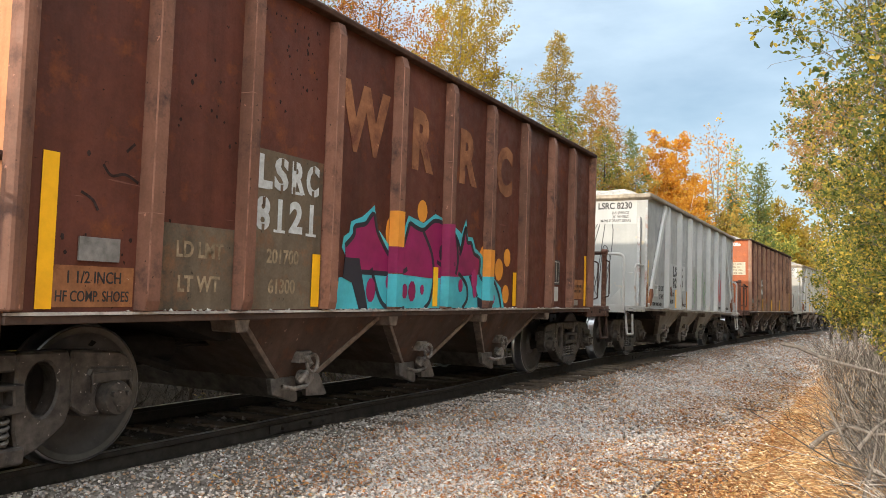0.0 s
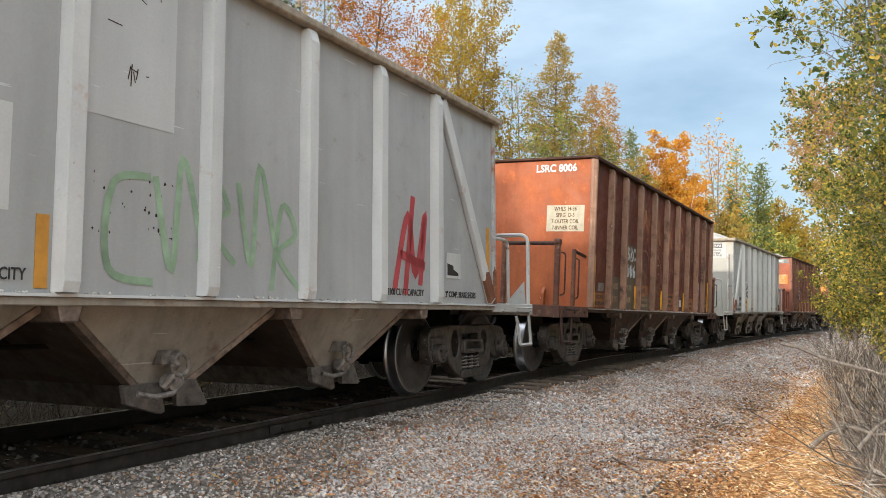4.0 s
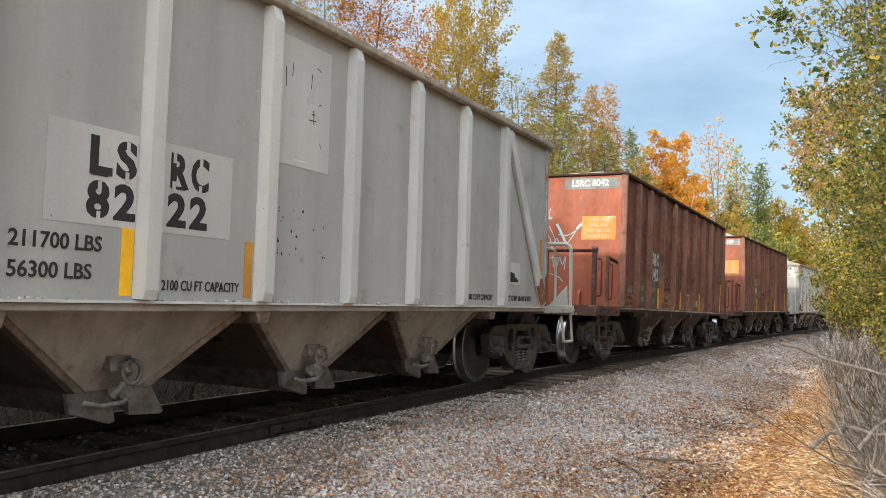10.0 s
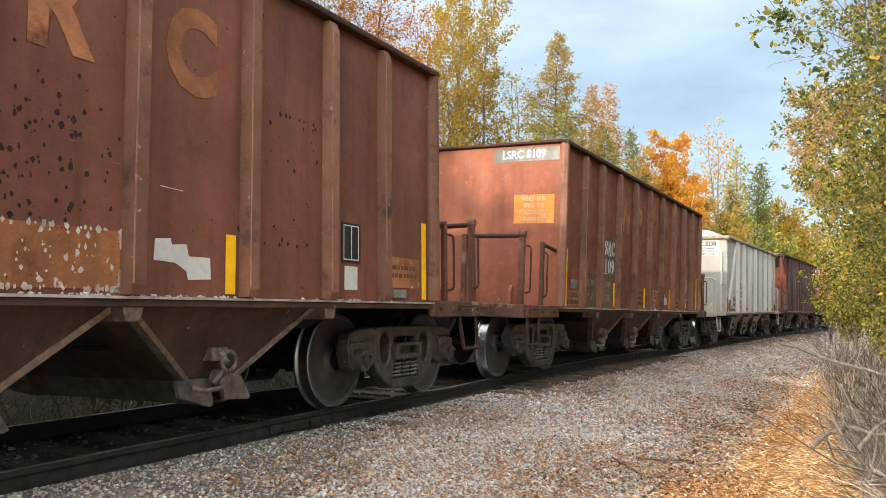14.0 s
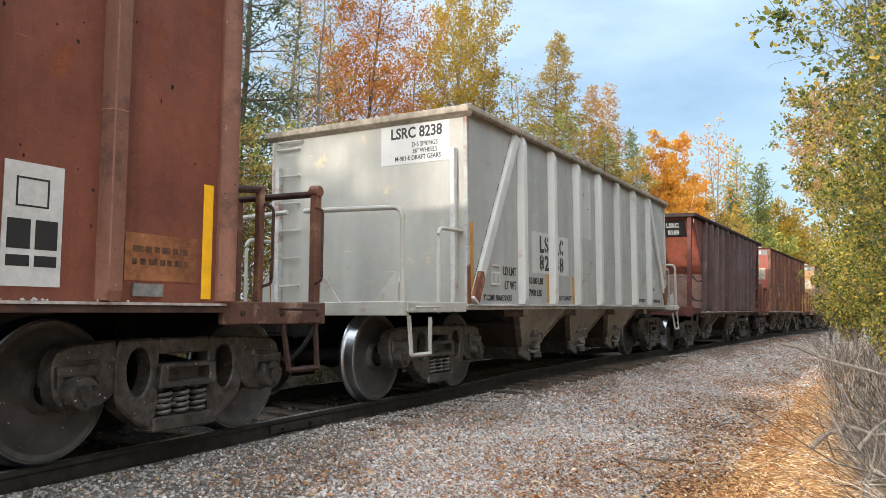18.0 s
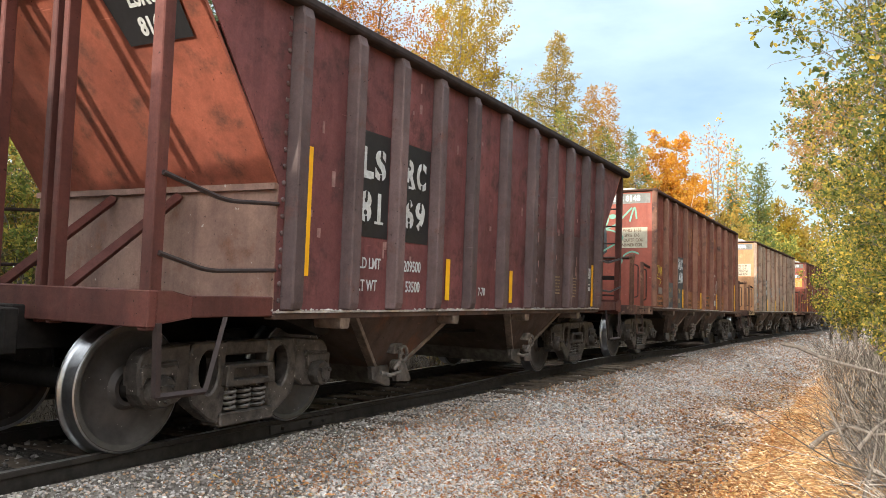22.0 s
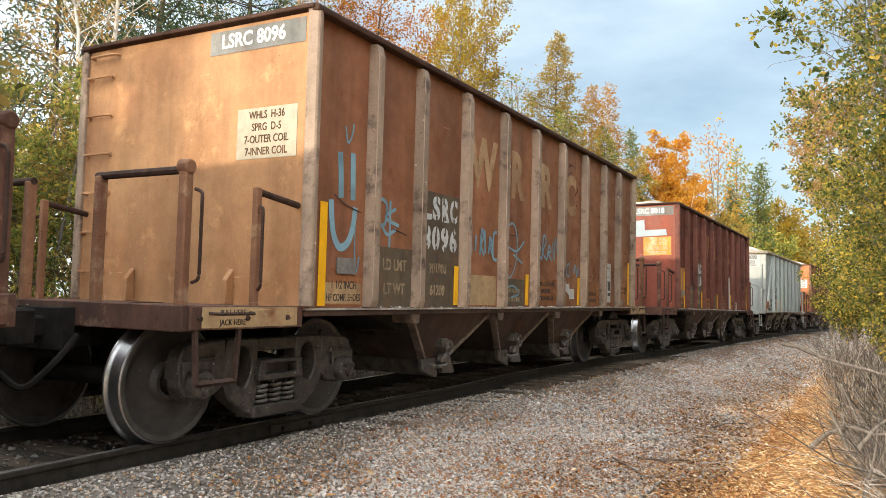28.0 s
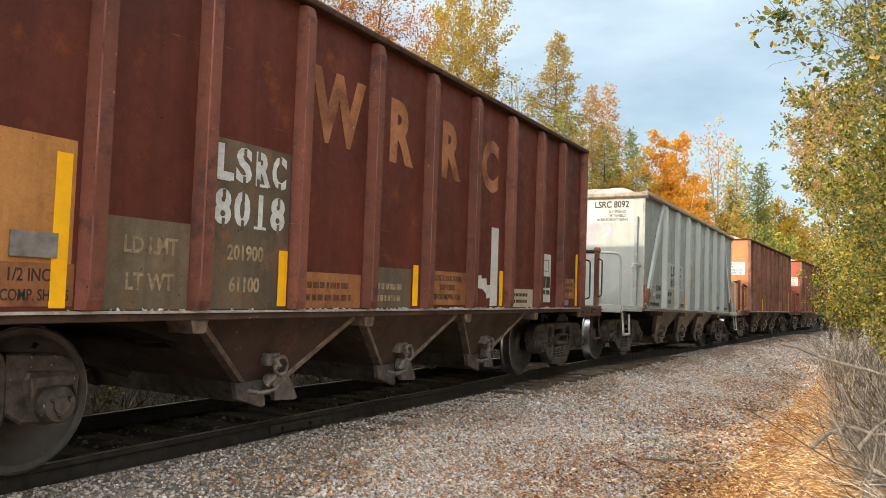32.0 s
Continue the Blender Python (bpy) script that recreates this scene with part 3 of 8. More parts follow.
def car_end(car, pal, L, W, k, tubes, brake):
    """Deck, end sill, coupler, steps and railings at one end; k=1 leading end."""
    E = 6.12
    part("end_sill", mirror(f"end_sill{L}", lambda: Shape().box(-E - 0.06, -E + 0.06, -W + 0.02, W - 0.02, 0.90 if tubes else 0.86, 1.045), k, 0.008), pal["deck"], car)
    for sd in (-1, 1):
        part("side_step_sill", mirror(f"step_sill{L}{sd}", lambda: Shape().box(-E, -L, sd * W, sd * (W - 0.05), 0.93 if tubes else 0.87, 1.04), k, 0.008), pal["deck"], car)
    for d in (0.08, 0.55, 1.0):
        part("bolt", stored("bolt", lambda: Shape().lathe([(0, -0.02), (0.02, -0.018), (0.024, 0.0)], 6)), pal["rail"], car, "", (k * (-E + d), -W, 0.95))
    part("deck", mirror(f"deck{L}", lambda: Shape().box(-E, -L, -W + 0.05, -0.2, 1.0, 1.03).box(-E, -L, 0.2, W - 0.05, 1.0, 1.03), k), pal["deck"], car)
    part("draft_sill", mirror("draft_sill", lambda: Shape().box(-E - 0.05, -3.0, -0.2, 0.2, 0.70, 1.02).box(-E - 0.16, -E - 0.05, -0.28, 0.28, 0.68, 1.0), k, 0.01), STEEL_DARK, car)

    def coupler():
        s = Shape().box(-6.45, -6.1, -0.07, 0.07, 0.77, 0.93)
        s.prism([(-6.40, -0.16), (-6.62, -0.20), (-6.70, -0.06), (-6.60, 0.02), (-6.70, 0.12), (-6.60, 0.20), (-6.42, 0.16)], 0.72, 0.99, "z")
        return s
    part("coupler", mirror("coupler", coupler, k, 0.02), STEEL_DARK, car, "worn dark knuckle coupler")
    part("air_hose", mirror("air_hose", lambda: Shape().tube(curved([(-6.2, -0.35, 0.80), (-6.35, -0.34, 0.62), (-6.55, -0.25, 0.40), (-6.66, -0.15, 0.55)]), 0.025, 7), k, 0, True), STEEL_DARK, car, "black rubber air hose")
    for sd in (-1, 1):
        def step(sd=sd):
            a = [(-6.05, sd * (W - 0.03), 0.90), (-6.05, sd * (W + 0.0), 0.50), (-5.68, sd * (W + 0.0), 0.50), (-5.62, sd * (W - 0.03), 0.88)]
            return Shape().tube([a[0], a[1]], 0.022, 4).tube([a[1], a[2]], 0.022, 4).tube([a[2], a[3]], 0.022, 4)
        part("step", mirror(f"step{L}{sd}", step, k), pal["step"], car, "hanging sill step")
        part("grab_iron", mirror(f"grab{L}{sd}", lambda sd=sd: Shape().tube(curved([(-5.95, sd * (W + 0.0), 0.99), (-5.95, sd * (W + 0.07), 0.985), (-5.55, sd * (W + 0.07), 0.985), (-5.55, sd * W, 0.99)]), 0.012, 5), k), pal["rail"], car)
    if tubes:
        for sd in (-1, 1):
            part("handrail", mirror(f"tube_rail{L}{sd}", lambda: Shape().tube(curved([(-E, sd * (W - 0.06), 0.90), (-E, sd * (W - 0.06), 2.0), (-E, sd * 0.12, 2.04)]), 0.028, 8), k, 0, True), pal["rail"], car, "bent tubular handrail")
            part("handrail", mirror(f"tube_side{L}{sd}", lambda: Shape().tube(curved([(-5.40, sd * (W - 0.05), 0.92), (-5.40, sd * (W - 0.05), 1.86), (-L, sd * (W - 0.05), 1.86)]), 0.022, 8), k, 0, True), pal["rail"], car, "bent tubular handrail")
            part("gusset", mirror(f"gusset{L}{sd}", lambda: Shape().prism([(sd * (W - 0.1), 1.03), (sd * (W - 0.42), 1.03), (sd * (W - 0.12), 1.36)], -E - 0.012, -E + 0.0, "x"), k), pal["deck"], car)
            part("gusset", mirror(f"gusset_in{L}{sd}", lambda: Shape().prism([(sd * 0.35, 1.03), (sd * 0.62, 1.03), (sd * 0.38, 1.36)], -E - 0.012, -E, "x"), k), pal["deck"], car)
    else:
        for sd in (-1, 1):
            def post(sd=sd):
                w = W - 0.10
                s = Shape().box(-E - 0.04, -E + 0.04, sd * w - 0.038, sd * w + 0.038, 0.90, 2.0)
                s.lathe([(0, -0.05), (0.055, -0.05), (0.06, 0.05), (0, 0.05)], 10, at=(-E, sd * w, 2.0))
                return s
            part("rail_post", mirror(f"post_a{L}{sd}", post, k, 0.012), pal["post"], car, "rusted channel handrail post")
            part("rail_post", mirror(f"post_b{L}{sd}", lambda sd=sd: Shape().box(-5.43, -5.37, sd * (W - 0.1) - 0.03, sd * (W - 0.1) + 0.03, 0.92, 1.95), k, 0.01), pal["post"], car)
            part("rail_post", mirror(f"post_c{L}{sd}", lambda sd=sd: Shape().box(-E - 0.04, -E + 0.04, sd * 0.42 - 0.035, sd * 0.42 + 0.035, 1.03, 1.98), k, 0.012), pal["post"], car)
            part("handrail", mirror(f"bar{L}{sd}", lambda sd=sd: Shape().tube([(-E, sd * (W - 0.1), 1.98), (-E, sd * 0.38, 1.98)], 0.03, 8), k, 0, True), pal["rail"], car, "round bar handrail")
            part("handrail", mirror(f"side_bar{L}{sd}", lambda sd=sd: Shape().tube([(-5.40, sd * (W - 0.1), 1.92), (-L, sd * (W - 0.08), 1.86)], 0.028, 8), k, 0, True), pal["rail"], car, "round bar handrail")
            part("grab_iron", mirror(f"grab_up{L}{sd}", lambda sd=sd: Shape().tube(curved([(-E + 0.05, sd * (W - 0.06), 1.85), (-E + 0.05, sd * (W + 0.01), 1.83), (-E + 0.05, sd * (W + 0.01), 1.22), (-E + 0.05, sd * (W - 0.06), 1.20)]), 0.013, 5), k), pal["rail"], car)
            part("grab_iron", mirror(f"grab_low{L}{sd}", lambda sd=sd: Shape().tube(curved([(-5.40, sd * (W - 0.06), 1.80), (-5.44, sd * W, 1.78), (-5.44, sd * W, 1.18), (-5.40, sd * (W - 0.06), 1.16)]), 0.013, 5), k), pal["rail"], car)
    if brake:
        b = -0.42 if tubes else 0.80
        st = part("brake_stand", mirror(f"brake_stand{b}", lambda: Shape().box(-E + 0.0, -E + 0.07, b - 0.06, b + 0.06, 1.03, 1.60).prism([(b - 0.17, 1.42), (b + 0.15, 1.42), (b + 0.19, 1.62), (b + 0.15, 1.98), (b - 0.02, 2.06), (b - 0.19, 1.95), (b - 0.21, 1.60)], -E + 0.02, -E + 0.20, "x").prism([(b - 0.05, 1.45), (b + 0.08, 1.45), (b + 0.05, 1.06), (b + 0.01, 1.06)], -E + 0.05, -E + 0.11, "x"), k, 0.014), pal["rail"], car, "hand brake stand with rounded housing")

        def wheel():
            s = Shape().lathe([(0.245, -0.015), (0.275, -0.018), (0.285, 0.0), (0.275, 0.018), (0.245, 0.012), (0.245, -0.015)], 28, "x", (-E - 0.13, b, 1.74))
            s.lathe([(0.0, 0.02), (0.14, 0.0), (0.165, -0.02), (0.16, -0.03), (0.0, 0.0)], 20, "x", (-E - 0.12, b, 1.74))
            for i in range(6):
                a = math.pi * i / 3
                s.tube([(-E - 0.12, b + 0.13 * math.cos(a), 1.74 + 0.13 * math.sin(a)), (-E - 0.13, b + 0.26 * math.cos(a), 1.74 + 0.26 * math.sin(a))], 0.020, 5)
            s.lathe([(0, -0.16), (0.045, -0.16), (0.06, 0.0), (0, 0.0)], 12, "x", (-E + 0.02, b, 1.74))
            return s
        part("brake_wheel", mirror(f"brake_wheel{b}", wheel, k, 0, True), pal["rail"], st, "dished hand brake wheel")
        part("chain", mirror(f"brake_chain{b}", lambda: Shape().tube([(-E + 0.10, b, 1.45), (-E + 0.12, b + 0.02, 0.95), (-E + 0.3, b + 0.05, 0.72)], 0.014, 5), k), STEEL_DARK, st)
        part("air_reservoir", mirror("reservoir", lambda: Shape().lathe([(0, -0.4), (0.15, -0.38), (0.19, -0.32), (0.19, 0.32), (0.15, 0.38), (0, 0.4)], 16, at=(-5.5, 0.4, 1.28)), k, 0, True), STEEL_DARK, car, "dark air reservoir")


def load_mesh(L, W, zt):
    """Heaped crushed stone: a rough surface and loose lumps along its edge."""
    rng = np.random.RandomState(5)
    s = Shape()
    nx, ny = 60, 16
    vs, fs = [], []
    for i in range(nx):
        for j in range(ny):
            x, y = -L + 2 * L * i / (nx - 1), -W + 2 * W * j / (ny - 1)
            e = min(1, (1 - abs(y / W)) * 2.2) * min(1, (1 - abs(x / L)) * 5)
            vs.append((x, y, zt - 0.06 + 0.32 * e + 0.05 * noise.noise((x * 1.3, y * 1.5, 3)) + 0.03 * rng.rand()))
    for i in range(nx - 1):
        for j in range(ny - 1):
            a = i * ny + j
            fs.append((a, a + ny, a + ny + 1, a + 1))
    return s.add(vs, fs)


def lumps_mesh(L, W, zt):
    rng = np.random.RandomState(8)
    n = 900
    c = np.column_stack([rng.uniform(-L, L, n), -W + np.abs(rng.normal(0, 0.35, n)), np.full(n, zt)])
    c[:, 2] += -0.05 + 0.42 * np.minimum(1, (c[:, 1] + W) / W) * np.minimum(1, (1 - np.abs(c[:, 0] / L)) * 5)
    return stones_mesh("loose_stones", c, rng.uniform(0.025, 0.06, n), STONE_LOAD, rng)


def spill_mesh(L, W):
    rng = np.random.RandomState(int(L * 100))
    n = 130
    u = rng.choice([-3.4, -1.6, -0.7, 0.6, 1.5, 3.3], n) + rng.normal(0, 0.35, n)
    c = np.column_stack([u, -W - 0.012 - 0.018 * rng.rand(n), np.full(n, 1.026)])
    return stones_mesh("spilled_stones", c, rng.uniform(0.008, 0.024, len(c)), STONE_LOAD, rng)


OCTA = np.array([(1, 0, 0), (-1, 0, 0), (0, 1, 0), (0, -1, 0), (0, 0, 1), (0, 0, -1)], float)
OCTA_F = np.array([(0, 2, 4), (2, 1, 4), (1, 3, 4), (3, 0, 4), (2, 0, 5), (1, 2, 5), (3, 1, 5), (0, 3, 5)])
g = (1 + 5 ** 0.5) / 2
ICO = np.array([(-1, g, 0), (1, g, 0), (-1, -g, 0), (1, -g, 0), (0, -1, g), (0, 1, g), (0, -1, -g), (0, 1, -g), (g, 0, -1), (g, 0, 1), (-g, 0, -1), (-g, 0, 1)], float) / math.hypot(1, g)
ICO_F = np.array([(0, 11, 5), (0, 5, 1), (0, 1, 7), (0, 7, 10), (0, 10, 11), (1, 5, 9), (5, 11, 4), (11, 10, 2), (10, 7, 6), (7, 1, 8), (3, 9, 4), (3, 4, 2), (3, 2, 6), (3, 6, 8), (3, 8, 9), (4, 9, 5), (2, 4, 11), (6, 2, 10), (8, 6, 7), (9, 8, 1)])


def turns(rng, n):
    q = rng.normal(size=(n, 4))
    q /= np.linalg.norm(q, axis=1)[:, None]
    w, x, y, z = q.T
    return np.stack([1 - 2 * (y * y + z * z), 2 * (x * y - z * w), 2 * (x * z + y * w), 2 * (x * y + z * w), 1 - 2 * (x * x + z * z), 2 * (y * z - x * w), 2 * (x * z - y * w), 2 * (y * z + x * w), 1 - 2 * (x * x + y * y)], 1).reshape(n, 3, 3)


def stones_mesh(name, centres, sizes, material, rng, fine=False):
    base, tri = (ICO, ICO_F) if fine else (OCTA, OCTA_F)
    n, k = len(centres), len(base)
    v = base[None] * rng.uniform(0.65, 1.25, (n, k, 1)) * rng.uniform(0.6, 1.15, (n, 1, 3))
    v = np.einsum("nij,nkj->nki", turns(rng, n), v) * sizes[:, None, None] * np.array([1, 1, 0.8]) + centres[:, None, :]
    f = (tri[None] + (np.arange(n) * k)[:, None, None]).ravel()
    return from_arrays(name, v.reshape(-1, 3), 3, f, material)


def post_mesh(h, wide, deep):
    """Pressed side post: hat section, its ends cut on the slant."""
    a, b = wide / 2, wide * 0.40
    s = Shape()
    lo, hi = 0.0, h
    v = []
    for z, d in ((lo, deep * 0.85), (lo + 0.06, deep), (hi - 0.10, deep), (hi, deep * 0.7)):
        v += [(-a, 0.01, z), (-a, -0.012, z), (-b, -d, z), (b, -d, z), (a, -0.012, z), (a, 0.01, z)]
    f = []
    for r in range(3):
        for i in range(6):
            p, q = r * 6 + i, r * 6 + (i + 1) % 6
            f.append((p, q, q + 6, p + 6))
    f += [(0, 1, 2, 3, 4, 5), (23, 22, 21, 20, 19, 18)]
    return s.add(v, f)


def common(name, label, group, pal, L, W, zt, tubes, half=TRUCK_U, pockets=(-2.04, 0.0, 2.04)):
    car = new(name)
    tagged(car, label, "hopper car", group)
    part("sill", stored(f"sill{L}{W}", lambda: Shape().box(-L, L, -W - 0.015, -W + 0.09, 0.955, 1.005).box(-L, L, W - 0.09, W + 0.015, 0.955, 1.005), 0.006), pal["sill"], car)
    part("sill_flange", stored(f"flange{L}{W}", lambda: Shape().box(-L, L, -W - 0.035, -W + 0.02, 1.005, 1.022).box(-L, L, W - 0.02, W + 0.035, 1.005, 1.022)), BARE_EDGE if not tubes else pal["rib"], car, "scuffed lower flange")
    spill = part("spilled_stones", stored(f"spill{L}{W}", lambda: spill_mesh(L, W)), STONE_LOAD, car)
    tagged(spill, "crushed stone spilled on the lower ledge", "", "", "stuff")
    part("center_sill", stored("center_sill", lambda: Shape().box(-5.0, 5.0, -0.2, 0.2, 0.70, 1.0), 0.01), STEEL_DARK, car)
    part("floor_slope", stored(f"slope{L}", lambda: Shape().prism([(-L, 1.0), (-L, 1.06), (L, 1.06), (L, 1.0), (3.05, 0.98), (-3.05, 0.98)], -W + 0.1, W - 0.1).prism([(-L + 0.1, 1.0), (-3.0, 1.0), (-2.95, 0.80), (-3.05, 0.78), (-3.6, 0.94)], -1.15, 1.15).prism([(L - 0.1, 1.0), (3.0, 1.0), (2.95, 0.80), (3.05, 0.78), (3.6, 0.94)], -1.15, 1.15)), STEEL_DARK, car)
    for c in pockets:
        hopper(car, pal, c)
    for u in (-3.10, -1.02, 1.02, 3.10):
        for sd in (-1, 1):
            part("sill_bracket", stored(f"bracket{W}{sd}", lambda: Shape().prism([(-0.09, 0.99), (0.09, 0.99), (0.055, 0.86), (-0.055, 0.86)], sd * (W + 0.0), sd * (W - 0.3)), 0.01), pal["lip"], car, "", (u, 0, 0))
    part("brake_rod", stored("brake_rod", lambda: Shape().tube([(-3.6, -0.55, 0.72), (3.6, -0.55, 0.66)], 0.022, 6).tube([(-3.9, -0.75, 0.80), (-3.1, -0.7, 0.55)], 0.04, 6).lathe([(0, -0.3), (0.12, -0.3), (0.13, 0.0), (0.12, 0.3), (0, 0.3)], 14, "x", (-3.3, -0.5, 0.70))), STEEL_DARK, car, "brake rod and cylinder")
    for u in (-half, half):
        truck(car, u)
    ld = part("stone_load", stored(f"load{L}{W}{zt}", lambda: load_mesh(L - 0.08, W - 0.08, zt + (0.05 if tubes else 0.0)), 0, False), LOAD_FACE, car, "heaped pale crushed stone")
    part("loose_stones", stored(f"lumps{L}{W}{zt}", lambda: lumps_mesh(L - 0.15, W - 0.12, zt + (0.05 if tubes else 0.0))), STONE_LOAD, ld)
    return car


LOAD_FACE = plain("crushed stone heap", (0.34, 0.32, 0.29), 0.95, 0, 0.45, 22, 0.8, 0.04)


BROWN_POSTS = (-4.02, -3.17, -2.15, -1.11, -0.06, 0.97, 2.02, 3.03, 3.90)
GREY_POSTS = (-3.28, -2.17, -1.09, 0.0, 1.09, 2.17, 3.28)


def ladder(car, pal, L, wide, zs, y0, y1):
    for z in zs:
        part("ladder_rung", stored(f"rung{L}{y0}", lambda: Shape().tube(curved([(-L, y0, 0), (-L - 0.07, y0, 0), (-L - 0.07, y1, 0), (-L, y1, 0)]), 0.013, 5).lathe([(0, -0.02), (0.03, -0.02), (0.03, 0.02), (0, 0.02)], 8, "x", (-L, y0, 0)).lathe([(0, -0.02), (0.03, -0.02), (0.03, 0.02), (0, 0.02)], 8, "x", (-L, y1, 0)), 0, True), pal["rung"], car, "", (0, 0, z))


def brown_car(pal, label, lead=-4.70, doors=True, words_at=None, dark_board=False):
    """Open hopper with plain ends, nine pressed posts a side and square railing posts."""
    L, W, zt = 4.92, 1.40, 3.50
    car = common("hopper_car", label, "train of stone hoppers", pal, L, W, zt - 0.03, False)
    for sd in (-1, 1):
        part("side_sheet", stored(f"side{L}{sd}", lambda: Shape().box(-L, L, sd * W, sd * (W - 0.012), 1.02, zt)), pal["side"], car)
        part("top_chord", stored(f"chord{L}{sd}", lambda: Shape().prism([(sd * (W - 0.03), zt - 0.03), (sd * (W + 0.09), zt - 0.03), (sd * (W + 0.095), zt + 0.015), (sd * (W + 0.07), zt + 0.04), (sd * (W - 0.03), zt + 0.04)], -L - 0.05, L + 0.05, "x"), 0.008), pal["chord"], car)
        for u in BROWN_POSTS:
            p = part("side_post", stored("brown_post", lambda: post_mesh(2.42, 0.13, 0.10)), pal["rib"], car, "", (u, sd * W, 1.03))
            if sd > 0:
                p.rotation_euler = (0, 0, math.pi)
            else:
                # pale strip for wear and for the highlight along the post's left edge
                part("worn_edge", stored("worn_edge", lambda: Shape().prism([(-0.054, -0.100), (-0.053, -0.1025), (-0.041, -0.1025), (-0.040, -0.0995)], 0.07, 2.31, "z")), pal["edge"], p, "pale rubbed edge of the post")
        for k in (-1, 1):
            p = part("corner_post", stored(f"corner{k}{sd}", lambda: Shape().prism([(-0.09, 0.02), (-0.09, -0.04), (-0.02, -0.09), (0.03, -0.09), (0.05, -0.03), (0.05, 0.02)] if k * sd > 0 else [(0.09, 0.02), (0.09, -0.04), (0.02, -0.09), (-0.03, -0.09), (-0.05, -0.03), (-0.05, 0.02)], 1.03, zt + 0.02, "z"), 0.012), pal["corner"], car, "", (-k * L * (1 if sd < 0 else 1), sd * W, 0))
            if sd > 0:
                p.rotation_euler = (0, 0, math.pi)
    for k in (1, -1):
        part("end_sheet", mirror(f"end{L}", lambda: Shape().box(-L - 0.012, -L, -W, W, 1.02, zt), k), pal["end"], car, pal["end_label"])
        part("end_chord", mirror(f"end_chord{L}", lambda: Shape().prism([(-L - 0.07, zt), (-L - 0.07, zt + 0.035), (-L + 0.02, zt + 0.035), (-L + 0.02, zt - 0.02), (-L - 0.012, zt - 0.02)], -W - 0.05, W + 0.05), k, 0.006), pal["chord"], car)
        for w in (-0.62, 0.62):
            part("end_stiffener", mirror(f"stiff{w}", lambda: Shape().prism([(-L - 0.11, 1.03), (-L - 0.10, 1.24), (-L - 0.02, 1.34), (-L - 0.012, 1.03)], w - 0.03, w + 0.03), k, 0.006), pal["end"], car)
        car_end(car, pal, L, W, k, False, k < 0)
    ladder(car, pal, L, W, (1.30, 1.68, 2.06, 2.44, 2.82, 3.20), 1.02, 1.34)
    part("grab_iron", stored("end_grab", lambda: Shape().tube(curved([(-L, 1.30, 3.41), (-L - 0.08, 1.30, 3.40), (-L - 0.08, 0.95, 3.40), (-L, 0.95, 3.41)]), 0.013, 5)), pal["rung"], car)
    y = W + 0.001
    marker(car, lead, 1.04, 1.92, y + 0.004, w=0.10)
    marker(car, -2.29, 1.05, 1.48, y + 0.012, w=0.10)
    marker(car, -0.24, 1.05, 1.46, y + 0.006, w=0.10)
    marker(car, 1.86, 1.05, 1.48, y + 0.006, w=0.10)
    marker(car, 4.74, 1.05, 1.85, y, w=0.09)
    plate(car, "data_plate", -4.50, -4.22, 1.32, 1.46, y + 0.004, PLATE_GREY, "small pale data plate", 0.012)
    plate(car, "rust_patch", -4.68, -4.10, 1.05, 1.29, y, PRIMER, "bare rusty patch with stencilled words")
    lettering(car, "1 1/2 INCH", -4.38, 1.22, y + 0.005, 0.10, BLACK_STENCIL, 0.003)
    lettering(car, "HF COMP. SHOES", -4.38, 1.11, y + 0.005, 0.09, BLACK_STENCIL, 0.003, 0.72)
    if dark_board:
        b = plate(car, "stencil_board", 3.25, 3.55, 1.36, 1.72, y, BLACK_LABEL, "black inspection board with white lines")
        for i, (u0, u1, z0, z1) in enumerate(((3.28, 3.52, 1.69, 1.70), (3.28, 3.52, 1.385, 1.395), (3.28, 3.29, 1.395, 1.69), (3.40, 3.41, 1.395, 1.69), (3.51, 3.52, 1.395, 1.69))):
            part("white_line", Shape().box(u0, u1, -y - 0.006, -y - 0.004, z0, z1), WHITE_LABEL, b)
        plate(car, "white_card", 3.30, 3.50, 1.12, 1.33, y, WHITE_LABEL, "small white card")
    else:
        reporting_board(car, y, 3.42, 1.10, 0.68, 0.36)
    plate(car, "rust_patch", 4.04, 4.64, 1.16, 1.46, y, PRIMER, "bare rusty patch with stencilled words")
    bars(car, 4.10, 4.56, 1.24, 1.40, y + 0.005, 2, FADED_STENCIL, 77)
    plate(car, "data_plate", 4.10, 4.34, 1.06, 1.14, y + 0.004, PLATE_GREY, "small pale data plate", 0.02)
    if doors:
        part("white_panel", Shape().prism([(1.16, 1.26), (1.17, 1.40), (1.30, 1.41), (1.31, 1.37), (1.44, 1.38), (1.46, 1.30), (1.66, 1.30), (1.67, 1.15), (1.46, 1.14), (1.44, 1.20), (1.34, 1.25)], -y - 0.004, -y), WHITE_LABEL, car, "torn white card")
    if doors:
        plate(car, "rust_patch", 0.05, 0.90, 1.06, 1.42, y, PRIMER, "bare rusty patch with stencilled words")
    at = 0.46 if words_at is None else words_at
    if words_at:
        plate(car, "rust_patch", at - 0.43, at + 0.33, 1.04, 1.46, y, PRIMER, "bare rusty patch with stencilled words", 0.003)
    for i, words in enumerate(() if not doors or at == 0 else ("CLOSE & LOCK DOORS", "BOTH SIDES", "BEFORE MOVING CAR")):
        lettering(car, words, at, 1.345 - 0.10 * i, y + 0.005, 0.085, BLACK_STENCIL, 0.003, 0.72)
    return car, L, W, zt


